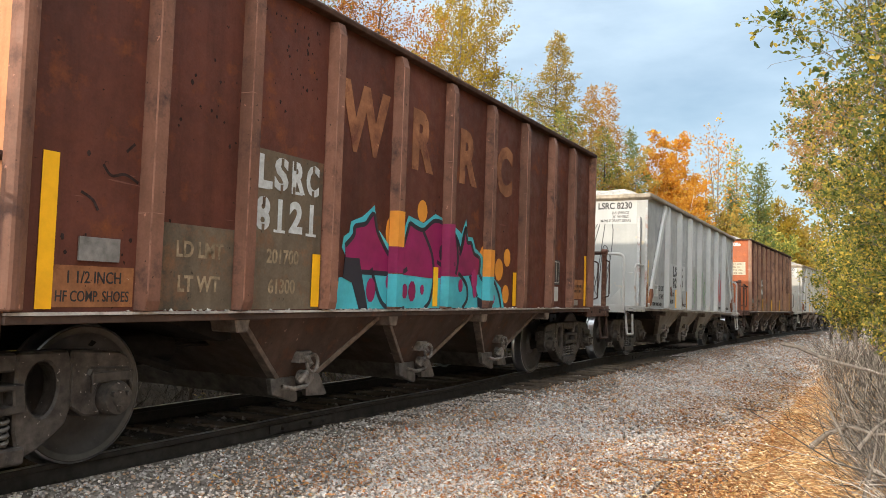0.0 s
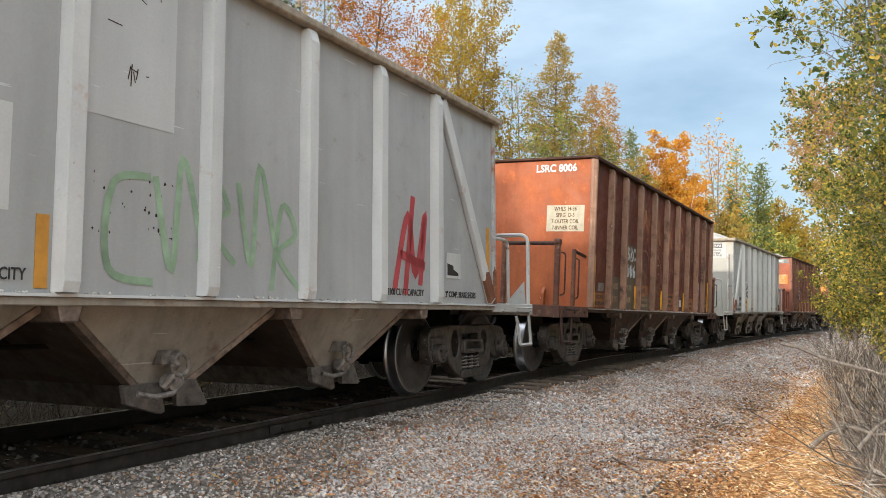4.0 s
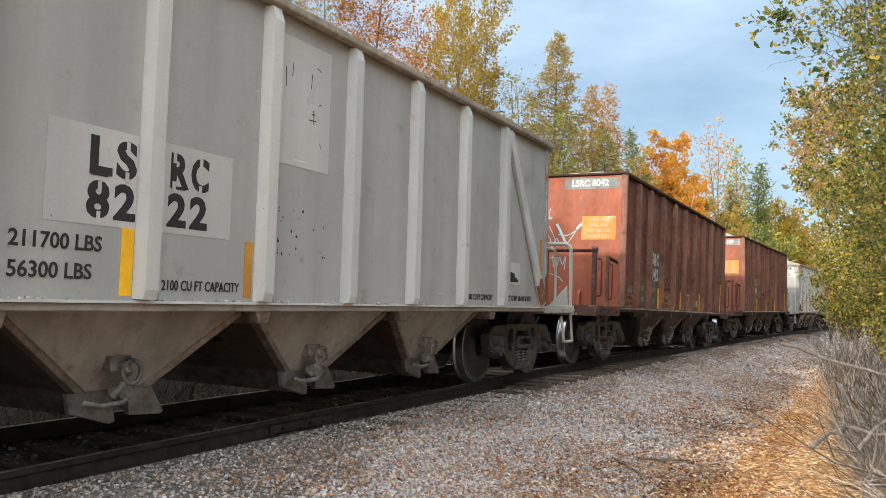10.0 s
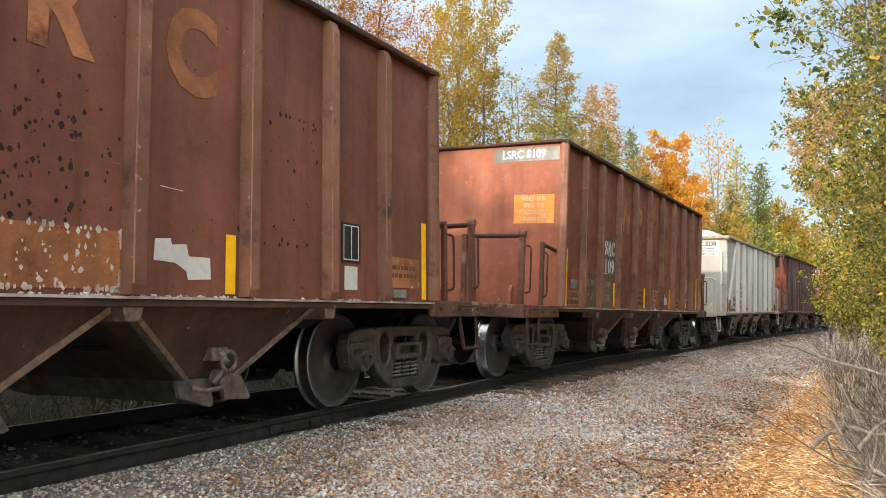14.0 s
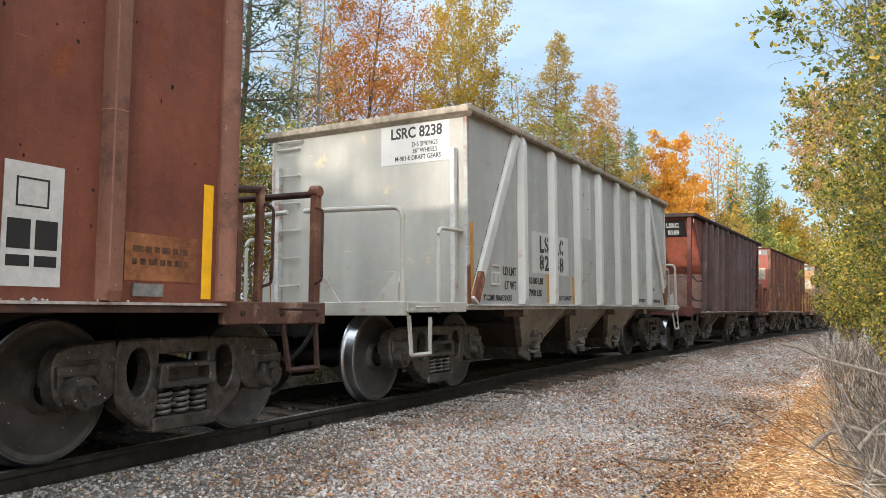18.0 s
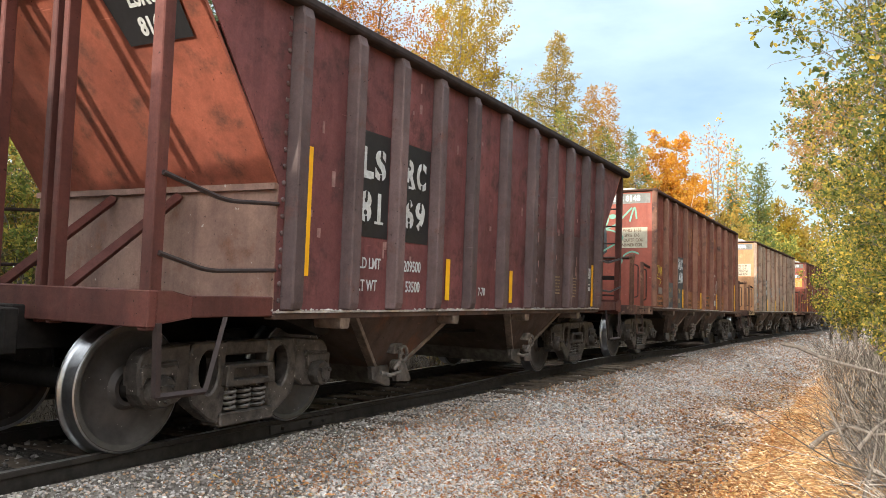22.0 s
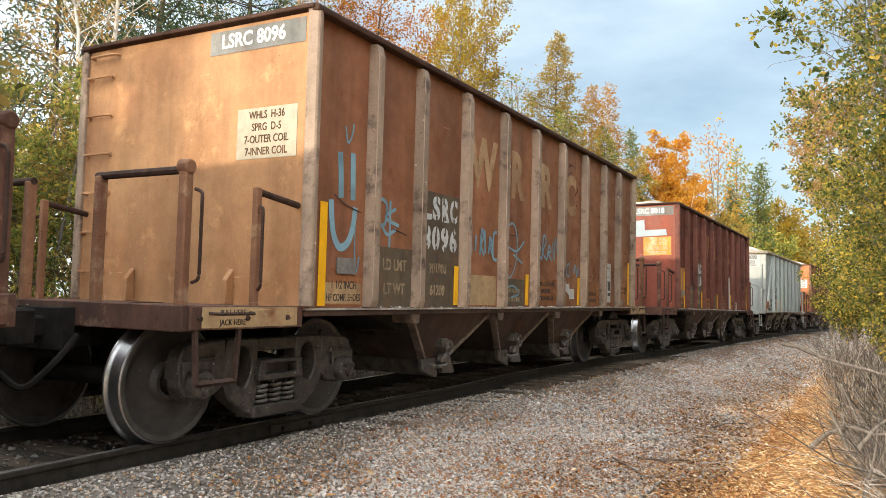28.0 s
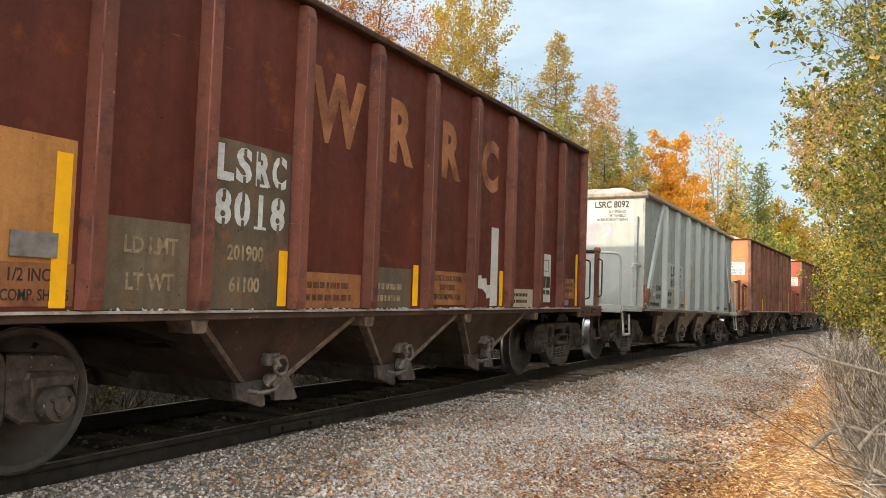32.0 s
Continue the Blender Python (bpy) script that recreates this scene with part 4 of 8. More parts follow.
def brown_marks(car, W, number, limits, word=True, word_mat=None, panel=None, blurred=False):
    y = W + 0.001
    panel = panel or OLIVE
    plate(car, "stencil_panel", -3.09, -2.23, 1.03, 2.24, y, panel, "dark olive stencilled panel")
    plate(car, "stencil_panel", -3.94, -3.24, 1.03, 1.60, y, panel, "dark olive stencilled panel")
    stencil(car, "LSRC", -2.66, 2.06, y + 0.006, 0.33, 0.195, WHITE_STENCIL, panel)
    stencil(car, number, -2.66, 1.74, y + 0.006, 0.33, 0.195, WHITE_STENCIL, panel)
    lettering(car, limits[0], -2.70, 1.43, y + 0.006, 0.15, CREAM_STENCIL, 0.010, 0.85)
    lettering(car, limits[1], -2.70, 1.20, y + 0.006, 0.15, CREAM_STENCIL, 0.010, 0.85)
    lettering(car, "LD LMT", -3.56, 1.43, y + 0.006, 0.15, CREAM_STENCIL, 0.010, 0.85)
    lettering(car, "LT WT", -3.56, 1.20, y + 0.006, 0.15, CREAM_STENCIL, 0.010, 0.85)
    if word:
        for ch, u in zip("WRRC", (-1.63, -0.62, 0.42, 1.46)):
            lettering(car, ch, u, 2.70, y + 0.002, 0.80, word_mat or GHOST_STENCIL, 0.018, 0.84)


def grey_car(pal, label, number, limits):
    """Open hopper with plain ends, slanted end braces, seven posts and bent tube railings."""
    L, W, zt = 4.83, 1.44, 3.30
    car = common("hopper_car", label, "train of stone hoppers", pal, L, W, zt - 0.02, True)
    for sd in (-1, 1):
        part("side_sheet", stored(f"side{L}{sd}", lambda: Shape().box(-L, L, sd * W, sd * (W - 0.012), 1.02, zt)), pal["side"], car)
        part("top_chord", stored(f"chord{L}{sd}", lambda: Shape().prism([(sd * (W - 0.03), zt - 0.02), (sd * (W + 0.06), zt - 0.05), (sd * (W + 0.10), zt - 0.03), (sd * (W + 0.10), zt + 0.035), (sd * (W - 0.03), zt + 0.035)], -L - 0.08, L + 0.08, "x"), 0.008), pal["chord"], car)
        for u in GREY_POSTS:
            p = part("side_post", stored("grey_post", lambda: post_mesh(2.22, 0.13, 0.10)), pal["rib"], car, "", (u, sd * W, 1.03))
            if sd > 0:
                p.rotation_euler = (0, 0, math.pi)
        for k in (-1, 1):
            def brace():
                a, b = Vector((-4.70, 1.05)), Vector((-3.42, 3.24))
                d = (b - a).normalized()
                n = Vector((d.y, -d.x)) * 0.075
                return Shape().prism([a + n, b + n, b - n, a - n], sd * W, sd * (W + 0.06))
            part("brace", mirror(f"brace{sd}", brace, k, 0.01), pal["rib"], car, "slanted corner brace")
            for f in (0.10, 0.15, 0.17, 0.25, 0.33, 0.35, 0.42, 0.44, 0.52, 0.61, 0.63, 0.72, 0.79, 0.81, 0.90):
                def dash(f=f):
                    p, d = Vector((-4.70 + 1.28 * f, 1.05 + 2.19 * f)), Vector((1.28, 2.19)).normalized()
                    n = Vector((d.y, -d.x))
                    p = p - n * 0.081
                    return Shape().prism([p, p + d * 0.08, p + d * 0.08 + n * 0.008, p + n * 0.008], sd * W, sd * (W + 0.003))
                part("weld_line", mirror(f"weld{sd}{f}", dash, k), BLACK_STENCIL, car)
            def foot(sd=sd):
                d = Vector((1.28, 2.19)).normalized()
                n, p = Vector((d.y, -d.x)) * 0.0775, Vector((-4.70, 1.05)) + d * 0.03
                return Shape().prism([p + n, p + d * 0.30 + n, p + d * 0.38, p + d * 0.34 - n, p - n], sd * (W + 0.02), sd * (W + 0.063))
            part("rusted_foot", mirror(f"brace_foot{sd}", foot, k), RUST_SCALE, car, "rusted foot of the brace")
            part("rusted_foot", mirror(f"corner_foot{sd}", lambda: Shape().prism([(-L - 0.023, 1.03), (-L + 0.052, 1.03), (-L + 0.052, 1.42), (-L + 0.03, 1.50), (-L + 0.0, 1.44), (-L - 0.023, 1.47)], sd * (W + 0.02), sd * (W + 0.033)), k), RUST_SCALE, car, "rusted foot of the corner post")
            part("corner_post", mirror(f"gcorner{sd}", lambda: Shape().box(-L - 0.02, -L + 0.05, sd * (W - 0.02), sd * (W + 0.03), 1.02, zt - 0.03), k, 0.008), pal["corner"], car)
    for k in (1, -1):
        part("end_sheet", mirror(f"end{L}", lambda: Shape().box(-L - 0.012, -L, -W, W, 1.02, zt), k), pal["end"], car, pal["end_label"])
        part("end_chord", mirror(f"end_chord{L}", lambda: Shape().prism([(-L - 0.10, zt - 0.05), (-L - 0.11, zt + 0.02), (-L + 0.02, zt + 0.035), (-L + 0.02, zt - 0.02), (-L - 0.012, zt - 0.10)], -W - 0.09, W + 0.09), k, 0.006), pal["chord"], car)
        for sd in (-1, 1):
            part("end_stiffener", mirror(f"gstiff{sd}", lambda: Shape().box(-L - 0.10, -L - 0.012, sd * (W - 0.16), sd * (W - 0.10), 1.03, 2.84), k, 0.008), pal["corner"], car)
            part("end_gusset", mirror(f"ggus{sd}", lambda: Shape().prism([(-L - 0.12, 1.03), (-L - 0.11, 1.22), (-L - 0.02, 1.40), (-L - 0.012, 1.03)], sd * 0.55 - 0.03, sd * 0.55 + 0.03), k, 0.006), pal["end"], car)
        car_end(car, pal, L, W, k, True, k < 0)
    ladder(car, pal, L, W, (1.28, 1.64, 2.00, 2.36, 2.72, 3.08), 1.00, 1.36)
    part("grab_iron", stored("g_end_grab", lambda: Shape().tube(curved([(-L, 1.32, 3.18), (-L - 0.08, 1.32, 3.17), (-L - 0.08, 0.95, 3.17), (-L, 0.95, 3.18)]), 0.013, 5)), pal["rung"], car)
    y = W + 0.001
    marker(car, -4.70, 1.04, 1.98, y, pal["strip"], 0.09)
    marker(car, -2.29, 1.05, 1.46, y, pal["strip_a"], 0.09)
    marker(car, -1.22, 1.05, 1.46, y, OCHRE, 0.08)
    marker(car, 4.66, 1.05, 1.95, y, OCHRE, 0.09)
    marker(car, 2.30, 1.08, 1.52, y, OCHRE, 0.10)
    marker(car, 1.22, 1.08, 1.56, y, OCHRE, 0.10)
    for u0, u1 in ((-2.86, -2.24), (-2.10, -1.42)):
        plate(car, "number_patch", u0, u1, 1.46, 2.04, y - 0.002, pal["patch"], "paler painted patch behind the number")
    plate(car, "number_patch", -0.98, -0.30, 2.10, 3.12, y - 0.002, pal["patch"], "paler repainted patch")
    rng = random.Random(int(number))
    for i in range(9):
        u, z = rng.uniform(-0.94, -0.42), rng.uniform(2.2, 3.05)
        strokes(car, [[(u, z), (u + rng.uniform(0.02, 0.14), z + rng.uniform(-0.02, 0.02))] if i % 2 else [(u, z), (u + rng.uniform(-0.02, 0.02), z - rng.uniform(0.04, 0.16))]], 0.008, y + 0.001, DARK_PIT, "crack in the repainted patch")
    chips(car, y, 30, (-0.9, -0.3), (1.4, 1.75), int(number) + 1, DARK_PIT, 0.5)
    for u in (-1.66, 2.72):
        lettering(car, "2100 CU FT CAPACITY", u, 1.12, y + 0.003, 0.095, BLACK_STENCIL, 0.004, 0.74)
    for a, n, u in (("LS", number[:2], -2.42), ("RC", number[2:], -1.82)):
        stencil(car, a, u, 1.86, y + 0.003, 0.30, 0.19, BLACK_STENCIL, pal["patch"])
        stencil(car, n, u, 1.60, y + 0.003, 0.29, 0.19, BLACK_STENCIL, pal["patch"])
    lettering(car, "LD LMT", -3.62, 1.44, y + 0.003, 0.15, BLACK_STENCIL, 0.006, 0.8)
    lettering(car, "LT WT", -3.60, 1.26, y + 0.003, 0.15, BLACK_STENCIL, 0.006, 0.8)
    lettering(car, limits[0] + " LBS", -2.76, 1.345, y + 0.003, 0.125, BLACK_STENCIL, 0.006, 0.97)
    lettering(car, limits[1] + " LBS", -2.79, 1.18, y + 0.003, 0.125, BLACK_STENCIL, 0.006, 0.97)
    lettering(car, '2" COMP. BRAKE SHOES', -3.98, 1.10, y + 0.003, 0.10, BLACK_STENCIL, 0.004, 0.78)
    holder = plate(car, "card_holder", -4.19, -3.95, 1.27, 1.50, y, pal["corner"], "small raised card holder", 0.006)
    for u0, u1, z0, z1 in ((-4.20, -3.94, 1.49, 1.51), (-4.20, -3.94, 1.26, 1.28), (-4.20, -4.18, 1.28, 1.49), (-3.96, -3.94, 1.28, 1.49), (-4.18, -3.96, 1.40, 1.42), (-4.08, -4.06, 1.28, 1.40)):
        part("holder_rim", Shape().box(u0, u1, -y - 0.022, -y - 0.004, z0, z1), pal["rib"], holder)
    b = plate(car, "stencil_board", 3.58, 3.92, 1.30, 1.58, y, pal["patch"], "pale inspection panel with black marks")
    part("black_panel", Shape().prism([(3.60, 1.33), (3.86, 1.33), (3.86, 1.36), (3.74, 1.40), (3.74, 1.44), (3.60, 1.46)], -y - 0.006, -y - 0.004), BLACK_LABEL, b)
    lettering(car, '2" COMP. BRAKE SHOES', 3.93, 1.12, y + 0.003, 0.095, BLACK_STENCIL, 0.004, 0.74)
    e = -L - 0.0125
    end_plate(car, "end_panel", 0.28, W - 0.20, 2.72, zt - 0.10, e, pal["end_patch"], "whiter painted patch")
    end_lettering(car, "LSRC " + number, 0.78, 3.09, e - 0.006, 0.185, BLACK_STENCIL, 0.010, 0.86)
    end_lettering(car, limits[2], 0.90, 2.945, e - 0.006, 0.08, BLACK_STENCIL, 0.004, 0.8)
    end_lettering(car, '36" WHEELS', 0.90, 2.865, e - 0.006, 0.08, BLACK_STENCIL, 0.004, 0.8)
    end_lettering(car, "M-901-E DRAFT GEARS", 0.80, 2.785, e - 0.006, 0.08, BLACK_STENCIL, 0.004, 0.8)
    return car, L, W, zt


def slope_car(pal, label):
    """Older hopper whose end sheets slope in over the open end decks, held by upright posts."""
    L, W, zt, E, R = 4.05, 1.44, 3.46, 5.17, 5.42
    car = common("hopper_car", label, "train of stone hoppers", pal, L, W, zt - 0.02, False, 3.93, (-1.75, 1.75))
    for sd in (-1, 1):
        part("side_sheet", stored("s_side%d" % sd, lambda: Shape().prism([(-L, 1.02), (L, 1.02), (L, 2.0), (R - 0.15, zt), (-E + 0.15, zt), (-L, 2.0)], sd * W, sd * (W - 0.012))), pal["side"], car)
        part("top_chord", stored("s_chord%d" % sd, lambda: Shape().prism([(sd * (W - 0.03), zt - 0.05), (sd * (W + 0.08), zt - 0.05), (sd * (W + 0.11), zt - 0.02), (sd * (W + 0.10), zt + 0.05), (sd * (W - 0.03), zt + 0.05)], -E - 0.08, R + 0.08, "x"), 0.012), pal["chord"], car)
        for u in (-3.89, -3.13, -2.40, -1.63, -0.83, 0.05, 0.95, 1.68, 2.42, 3.15, 3.86):
            p = part("side_post", stored("slope_post", lambda: post_mesh(2.40, 0.17, 0.11), 0.012), pal["rib"], car, "rounded pressed side post", (u, sd * W, 1.03))
            if sd > 0:
                p.rotation_euler = (0, 0, math.pi)
    for k in (1, -1):
        E = 5.17 if k > 0 else R
        part("slope_sheet", mirror("slope_sheet", lambda: Shape().prism([(-E + 0.06, zt), (-E + 0.09, zt), (-L + 0.02, 2.0), (-L, 1.98)], -W + 0.012, W - 0.012), k), pal["end"], car, pal["end_label"])
        part("end_sheet", mirror("s_end", lambda: Shape().box(-L - 0.012, -L, -W, W, 1.02, 1.99).box(-L - 0.05, -L - 0.012, -W, W, 1.95, 2.0), k), pal["lower_end"], car, "dark brown lower end sheet")
        part("end_chord", mirror("s_end_chord", lambda: Shape().box(-E - 0.10, -E + 0.06, -W - 0.08, W + 0.08, zt - 0.05, zt + 0.05), k, 0.012), pal["chord"], car)
        for w in (-1.38, -0.44, -0.31, 0.31, 0.44, 1.38) + ((-1.04,) if k < 0 else (1.04,)):
            part("end_post", mirror(f"s_post{w}", lambda: Shape().box(-E - 0.05, -E + 0.05, w - (0.05 if abs(w) > 1 else 0.03), w + (0.05 if abs(w) > 1 else 0.03), 0.9, zt - 0.05), k, 0.008), pal["post"], car)
        for sd in (-1, 1):
            part("diagonal_brace", mirror(f"s_diag{sd}", lambda: Shape().tube([(-E, sd * 0.38, 1.06), (-L - 0.02, sd * 0.40, 1.92)], 0.045, 4), k), pal["post"], car)
        for sd in (-1, 1):
            part("handrail", mirror(f"s_rail{sd}", lambda: Shape().tube(curved([(-E, sd * W, 1.92), (-4.6, sd * W, 1.80), (-L, sd * W, 1.84)]), 0.018, 6).tube(curved([(-E, sd * W, 1.40), (-4.75, sd * W, 1.30), (-L, sd * W, 1.33)]), 0.018, 6), k, 0, True), pal["rail"], car)
            for z in ([1.25 + 0.32 * i for i in range(7)] if sd * k > 0 else []):
                part("ladder_rung", mirror(f"s_rung{sd}{z:.2f}", lambda: Shape().tube(curved([(-E - 0.05, sd * 1.38, z), (-E - 0.13, sd * 1.38, z - 0.01), (-E - 0.13, sd * 1.04, z - 0.01), (-E - 0.05, sd * 1.04, z)]), 0.016, 5), k), pal["rail"], car)
        part("end_sill", mirror("s_sill", lambda: Shape().box(-E - 0.06, -E + 0.06, -W, W, 0.92, 1.16).prism([(-E - 0.0, 1.16), (-E + 0.12, 1.16), (-E + 0.3, 1.12), (-E + 0.3, 0.98), (-E, 0.94)], -W - 0.008, -W), k, 0.008), pal["post"], car)
        for sd in (-1, 1):
            part("side_step_sill", mirror(f"s_step_sill{sd}", lambda: Shape().box(-E, -L, sd * W, sd * (W - 0.05), 0.98, 1.13), k, 0.008), pal["post"], car)
        part("deck", mirror("s_deck", lambda: Shape().box(-E, -L, -W + 0.05, W - 0.05, 1.0, 1.02), k), pal["deck"], car)
        part("draft_sill", mirror("draft_sill", lambda: Shape(), k, 0.01), STEEL_DARK, car, "", (k * 0.85, 0, 0))
        part("coupler", mirror("coupler", lambda: Shape(), k), STEEL_DARK, car, "worn dark knuckle coupler", (k * 0.85, 0, 0))
        for sd in (-1, 1):
            part("step", mirror(f"s_step{sd}", lambda: Shape().tube([(-E + 0.02, sd * W, 0.95), (-E + 0.03, sd * (W + 0.01), 0.48)], 0.028, 4).tube([(-E + 0.03, sd * (W + 0.01), 0.48), (-4.72, sd * (W + 0.01), 0.48)], 0.022, 4).tube([(-4.72, sd * (W + 0.01), 0.48), (-4.55, sd * W, 0.98)], 0.022, 4), k), pal["step"], car, "hanging sill step")
    for k in (-1,):
        E = R
        st = part("brake_stand", mirror("s_brake_stand", lambda: Shape().box(-E + 0.05, -E + 0.13, -0.62, -0.50, 1.02, 2.2).box(-E - 0.02, -E + 0.2, -0.72, -0.40, 1.75, 2.2).tube([(-E + 0.1, -0.56, 1.8), (-L, -0.56, 1.1)], 0.035, 5), k, 0.01), pal["chord"], car, "dark hand brake housing")
        part("brake_wheel", mirror("s_brake_wheel", lambda: Shape().tube([(-E - 0.10, -0.56 + 0.27 * math.cos(a), 2.0 + 0.27 * math.sin(a)) for a in (2 * math.pi * i / 20 for i in range(21))], 0.018, 6).tube([(-E - 0.10, -0.83, 2.0), (-E - 0.10, -0.29, 2.0)], 0.014, 5).tube([(-E - 0.10, -0.56, 1.73), (-E - 0.10, -0.56, 2.27)], 0.014, 5).tube([(-E - 0.1, -0.56, 2.0), (-E + 0.05, -0.56, 2.0)], 0.03, 6), k, 0, True), pal["rail"], st, "dark spoked hand brake wheel")
        part("end_rail", mirror("s_end_rail", lambda: Shape().box(-E - 0.03, -E + 0.03, -1.38, 1.38, 1.52, 1.60), k, 0.006), pal["chord"], car, "dark cross rail")
        part("end_rail", mirror("s_end_rail_up", lambda: Shape().box(-E - 0.03, -E + 0.03, -1.04, 1.38, 2.38, 2.48), k, 0.006), pal["chord"], car, "dark cross rail")
        part("air_reservoir", mirror("s_reservoir", lambda: Shape().lathe([(0, -0.45), (0.17, -0.43), (0.21, -0.36), (0.21, 0.36), (0.17, 0.43), (0, 0.45)], 16, at=(-E + 0.5, 0.35, 1.27)), k, 0, True), STEEL_DARK, car, "dark air reservoir")
    for i in range(18):
        for u in (-4.0, 1.05, 4.0):
            part("rivet", stored("rivet", lambda: Shape().lathe([(0, -0.014), (0.018, -0.010), (0.022, 0)], 6)), pal["rib"], car, "", (u, -W - (0.002 if abs(u) > 2 else 0.1), 1.1 + 0.13 * i))
    return car, L, W, zt


def swatch(side, end, rib, chord, hopper_mat, deck, rail, post, end_label, **more):
    d = dict(side=side, end=end, rib=rib, chord=chord, corner=rib, hopper=hopper_mat, lip=LIP_STEEL, chute=CHUTE, sill=hopper_mat, deck=deck, rail=rail, step=rail, rung=rail, post=post, end_label=end_label)
    d.update(more)
    return d


# rusty sheet colour, kept dark to carry the shade beneath the car
SHADED_SLOPE = paint("rust-black slope sheet", (0.085, 0.070, 0.060), (0.045, 0.037, 0.032), (0.10, 0.06, 0.045), 0.4, 0.65, 0.5, 0.3, (0.2, 0.17, 0.15), 0.5)
LIP_STEEL = plain("rubbed lip steel", (0.17, 0.135, 0.115), 0.5, 0.4, 0.6, 10)
CHUTE = plain("dusty chute steel", (0.12, 0.11, 0.104), 0.5, 0.5, 0.6, 9)
HOPPER_BROWN = paint("dirty brown hopper steel", (0.080, 0.050, 0.040), (0.045, 0.032, 0.028), (0.13, 0.06, 0.038), 0.45, 0.7, 0.5, 0.45, (0.22, 0.15, 0.12), 0.6)
HOPPER_GREY = paint("dirty grey hopper steel", (0.32, 0.30, 0.27), (0.19, 0.17, 0.145), (0.14, 0.09, 0.06), 0.3, 0.8, 0.4, 0.0, (0.1, 0.1, 0.1), 0.25)
DECK_RUST = paint("rusted deck steel", (0.115, 0.056, 0.040), (0.06, 0.034, 0.028), (0.30, 0.20, 0.14), 0.45, 0.8, 0.5, 0.4, (0.4, 0.35, 0.3))
RAIL_RUST = plain("dark rusted rail", (0.055, 0.035, 0.030), 0.7, 0.2, 0.4, 12)
POST_RUST = paint("rusted railing post", (0.145, 0.065, 0.042), (0.070, 0.034, 0.026), (0.25, 0.15, 0.10), 0.5, 0.75)
CHORD_DARK = plain("dark top chord", (0.062, 0.036, 0.028), 0.8, 0.1, 0.4, 8)


def brown_swatch(n, side, dark, end, end_dark, rib, end_label, rust=RUST, spots=0.25):
    s = paint(f"brown side paint {n}", side, dark, rust, 0.3, 0.6, 0.4, spots, tuple(0.3 * v for v in dark), 0.42)
    e = paint(f"brown end paint {n}", end, end_dark, tuple(1.25 * v for v in end), 0.3, 0.55, 0.3, 0.12, (0.45, 0.36, 0.30), 0.4)
    r = paint(f"chalky post paint {n}", rib, tuple(0.62 * v for v in rib), (0.045, 0.030, 0.030), 0.5, 0.62, 0.4, 0.4, tuple(min(1, 1.6 * v) for v in rib), 0.5)
    # edge colour brighter than the post: light on the bevel is painted in
    ed = paint(f"rubbed and lit edge paint {n}", tuple(min(1, 1.5 * v + 0.02) for v in rib), rib, tuple(0.5 * v for v in rib), 0.5, 0.7, 0.2, 0.3, (0.1, 0.07, 0.06))
    return swatch(s, e, r, CHORD_DARK, HOPPER_BROWN, DECK_RUST, RAIL_RUST, POST_RUST, end_label, edge=ed, rung=e)


def grey_swatch(n, side, dark, end, rail, strip, strip_a, rust_amount=0.1):
    s = paint(f"grey side paint {n}", side, dark, (0.22, 0.20, 0.165), 0.02, 0.5, 0.16, 0.0, (0.3, 0.3, 0.3), 0.04)
    e = paint(f"pale end paint {n}", end, tuple(0.82 * v for v in end), (0.52, 0.40, 0.24), rust_amount, 0.5, 0.12, 0.1, (0.2, 0.12, 0.08), 0.06)
    r = paint(f"pale post paint {n}", tuple(1.5 * v for v in side), tuple(1.3 * v for v in side), (0.35, 0.2, 0.12), 0.08, 0.5, 0.15, 0.1, (0.3, 0.16, 0.1), 0.07)
    co = paint(f"rust-streaked corner {n}", tuple(1.1 * v for v in side), side, (0.22, 0.08, 0.04), 0.55, 0.65, 0.2, 0.3, (0.3, 0.16, 0.1))
    ra = paint(f"pale railing paint {n}", rail, tuple(0.85 * v for v in rail), (0.24, 0.13, 0.07), 0.2, 0.55, 0.15, 0.0, (0.3, 0.2, 0.1), 0.12)
    ch = plain(f"dusty top chord {n}", (0.27, 0.235, 0.19), 0.8, 0, 0.35, 9)
    d = swatch(s, e, r, ch, HOPPER_GREY, ra, ra, ra, "pale end sheet with rust stains", strip=strip, strip_a=strip_a)
    d["corner"] = co
    white = 0.42 if n in "dg" else 1.06 * end[1]
    d["end_patch"] = paint(f"white end patch {n}", (white, 1.01 * white, 1.01 * white), (0.95 * white, 0.96 * white, 0.96 * white), (0.4, 0.36, 0.3), 0.05, 0.5, 0.1, 0.0, (0.2, 0.2, 0.2), 0.05)
    d["patch"] = paint(f"paler patch {n}", tuple(1.3 * v for v in side), tuple(1.2 * v for v in side), (0.3, 0.28, 0.25), 0.05, 0.5, 0.1, 0.05, (0.2, 0.2, 0.2), 0.05)
    return d


# ---- the train ----
START = (7.55, 20.78, 34.17, 47.53, 61.11, 74.74, 88.38, 100.95, 113.83, 127.39, 141.18, 154.6, 168.1, 181.6, 195.1)
SPEED = 4.189
CARS = []

BR = (0.105, 0.034, 0.0235), (0.066, 0.0225, 0.016)
RIB = (0.215, 0.105, 0.074)


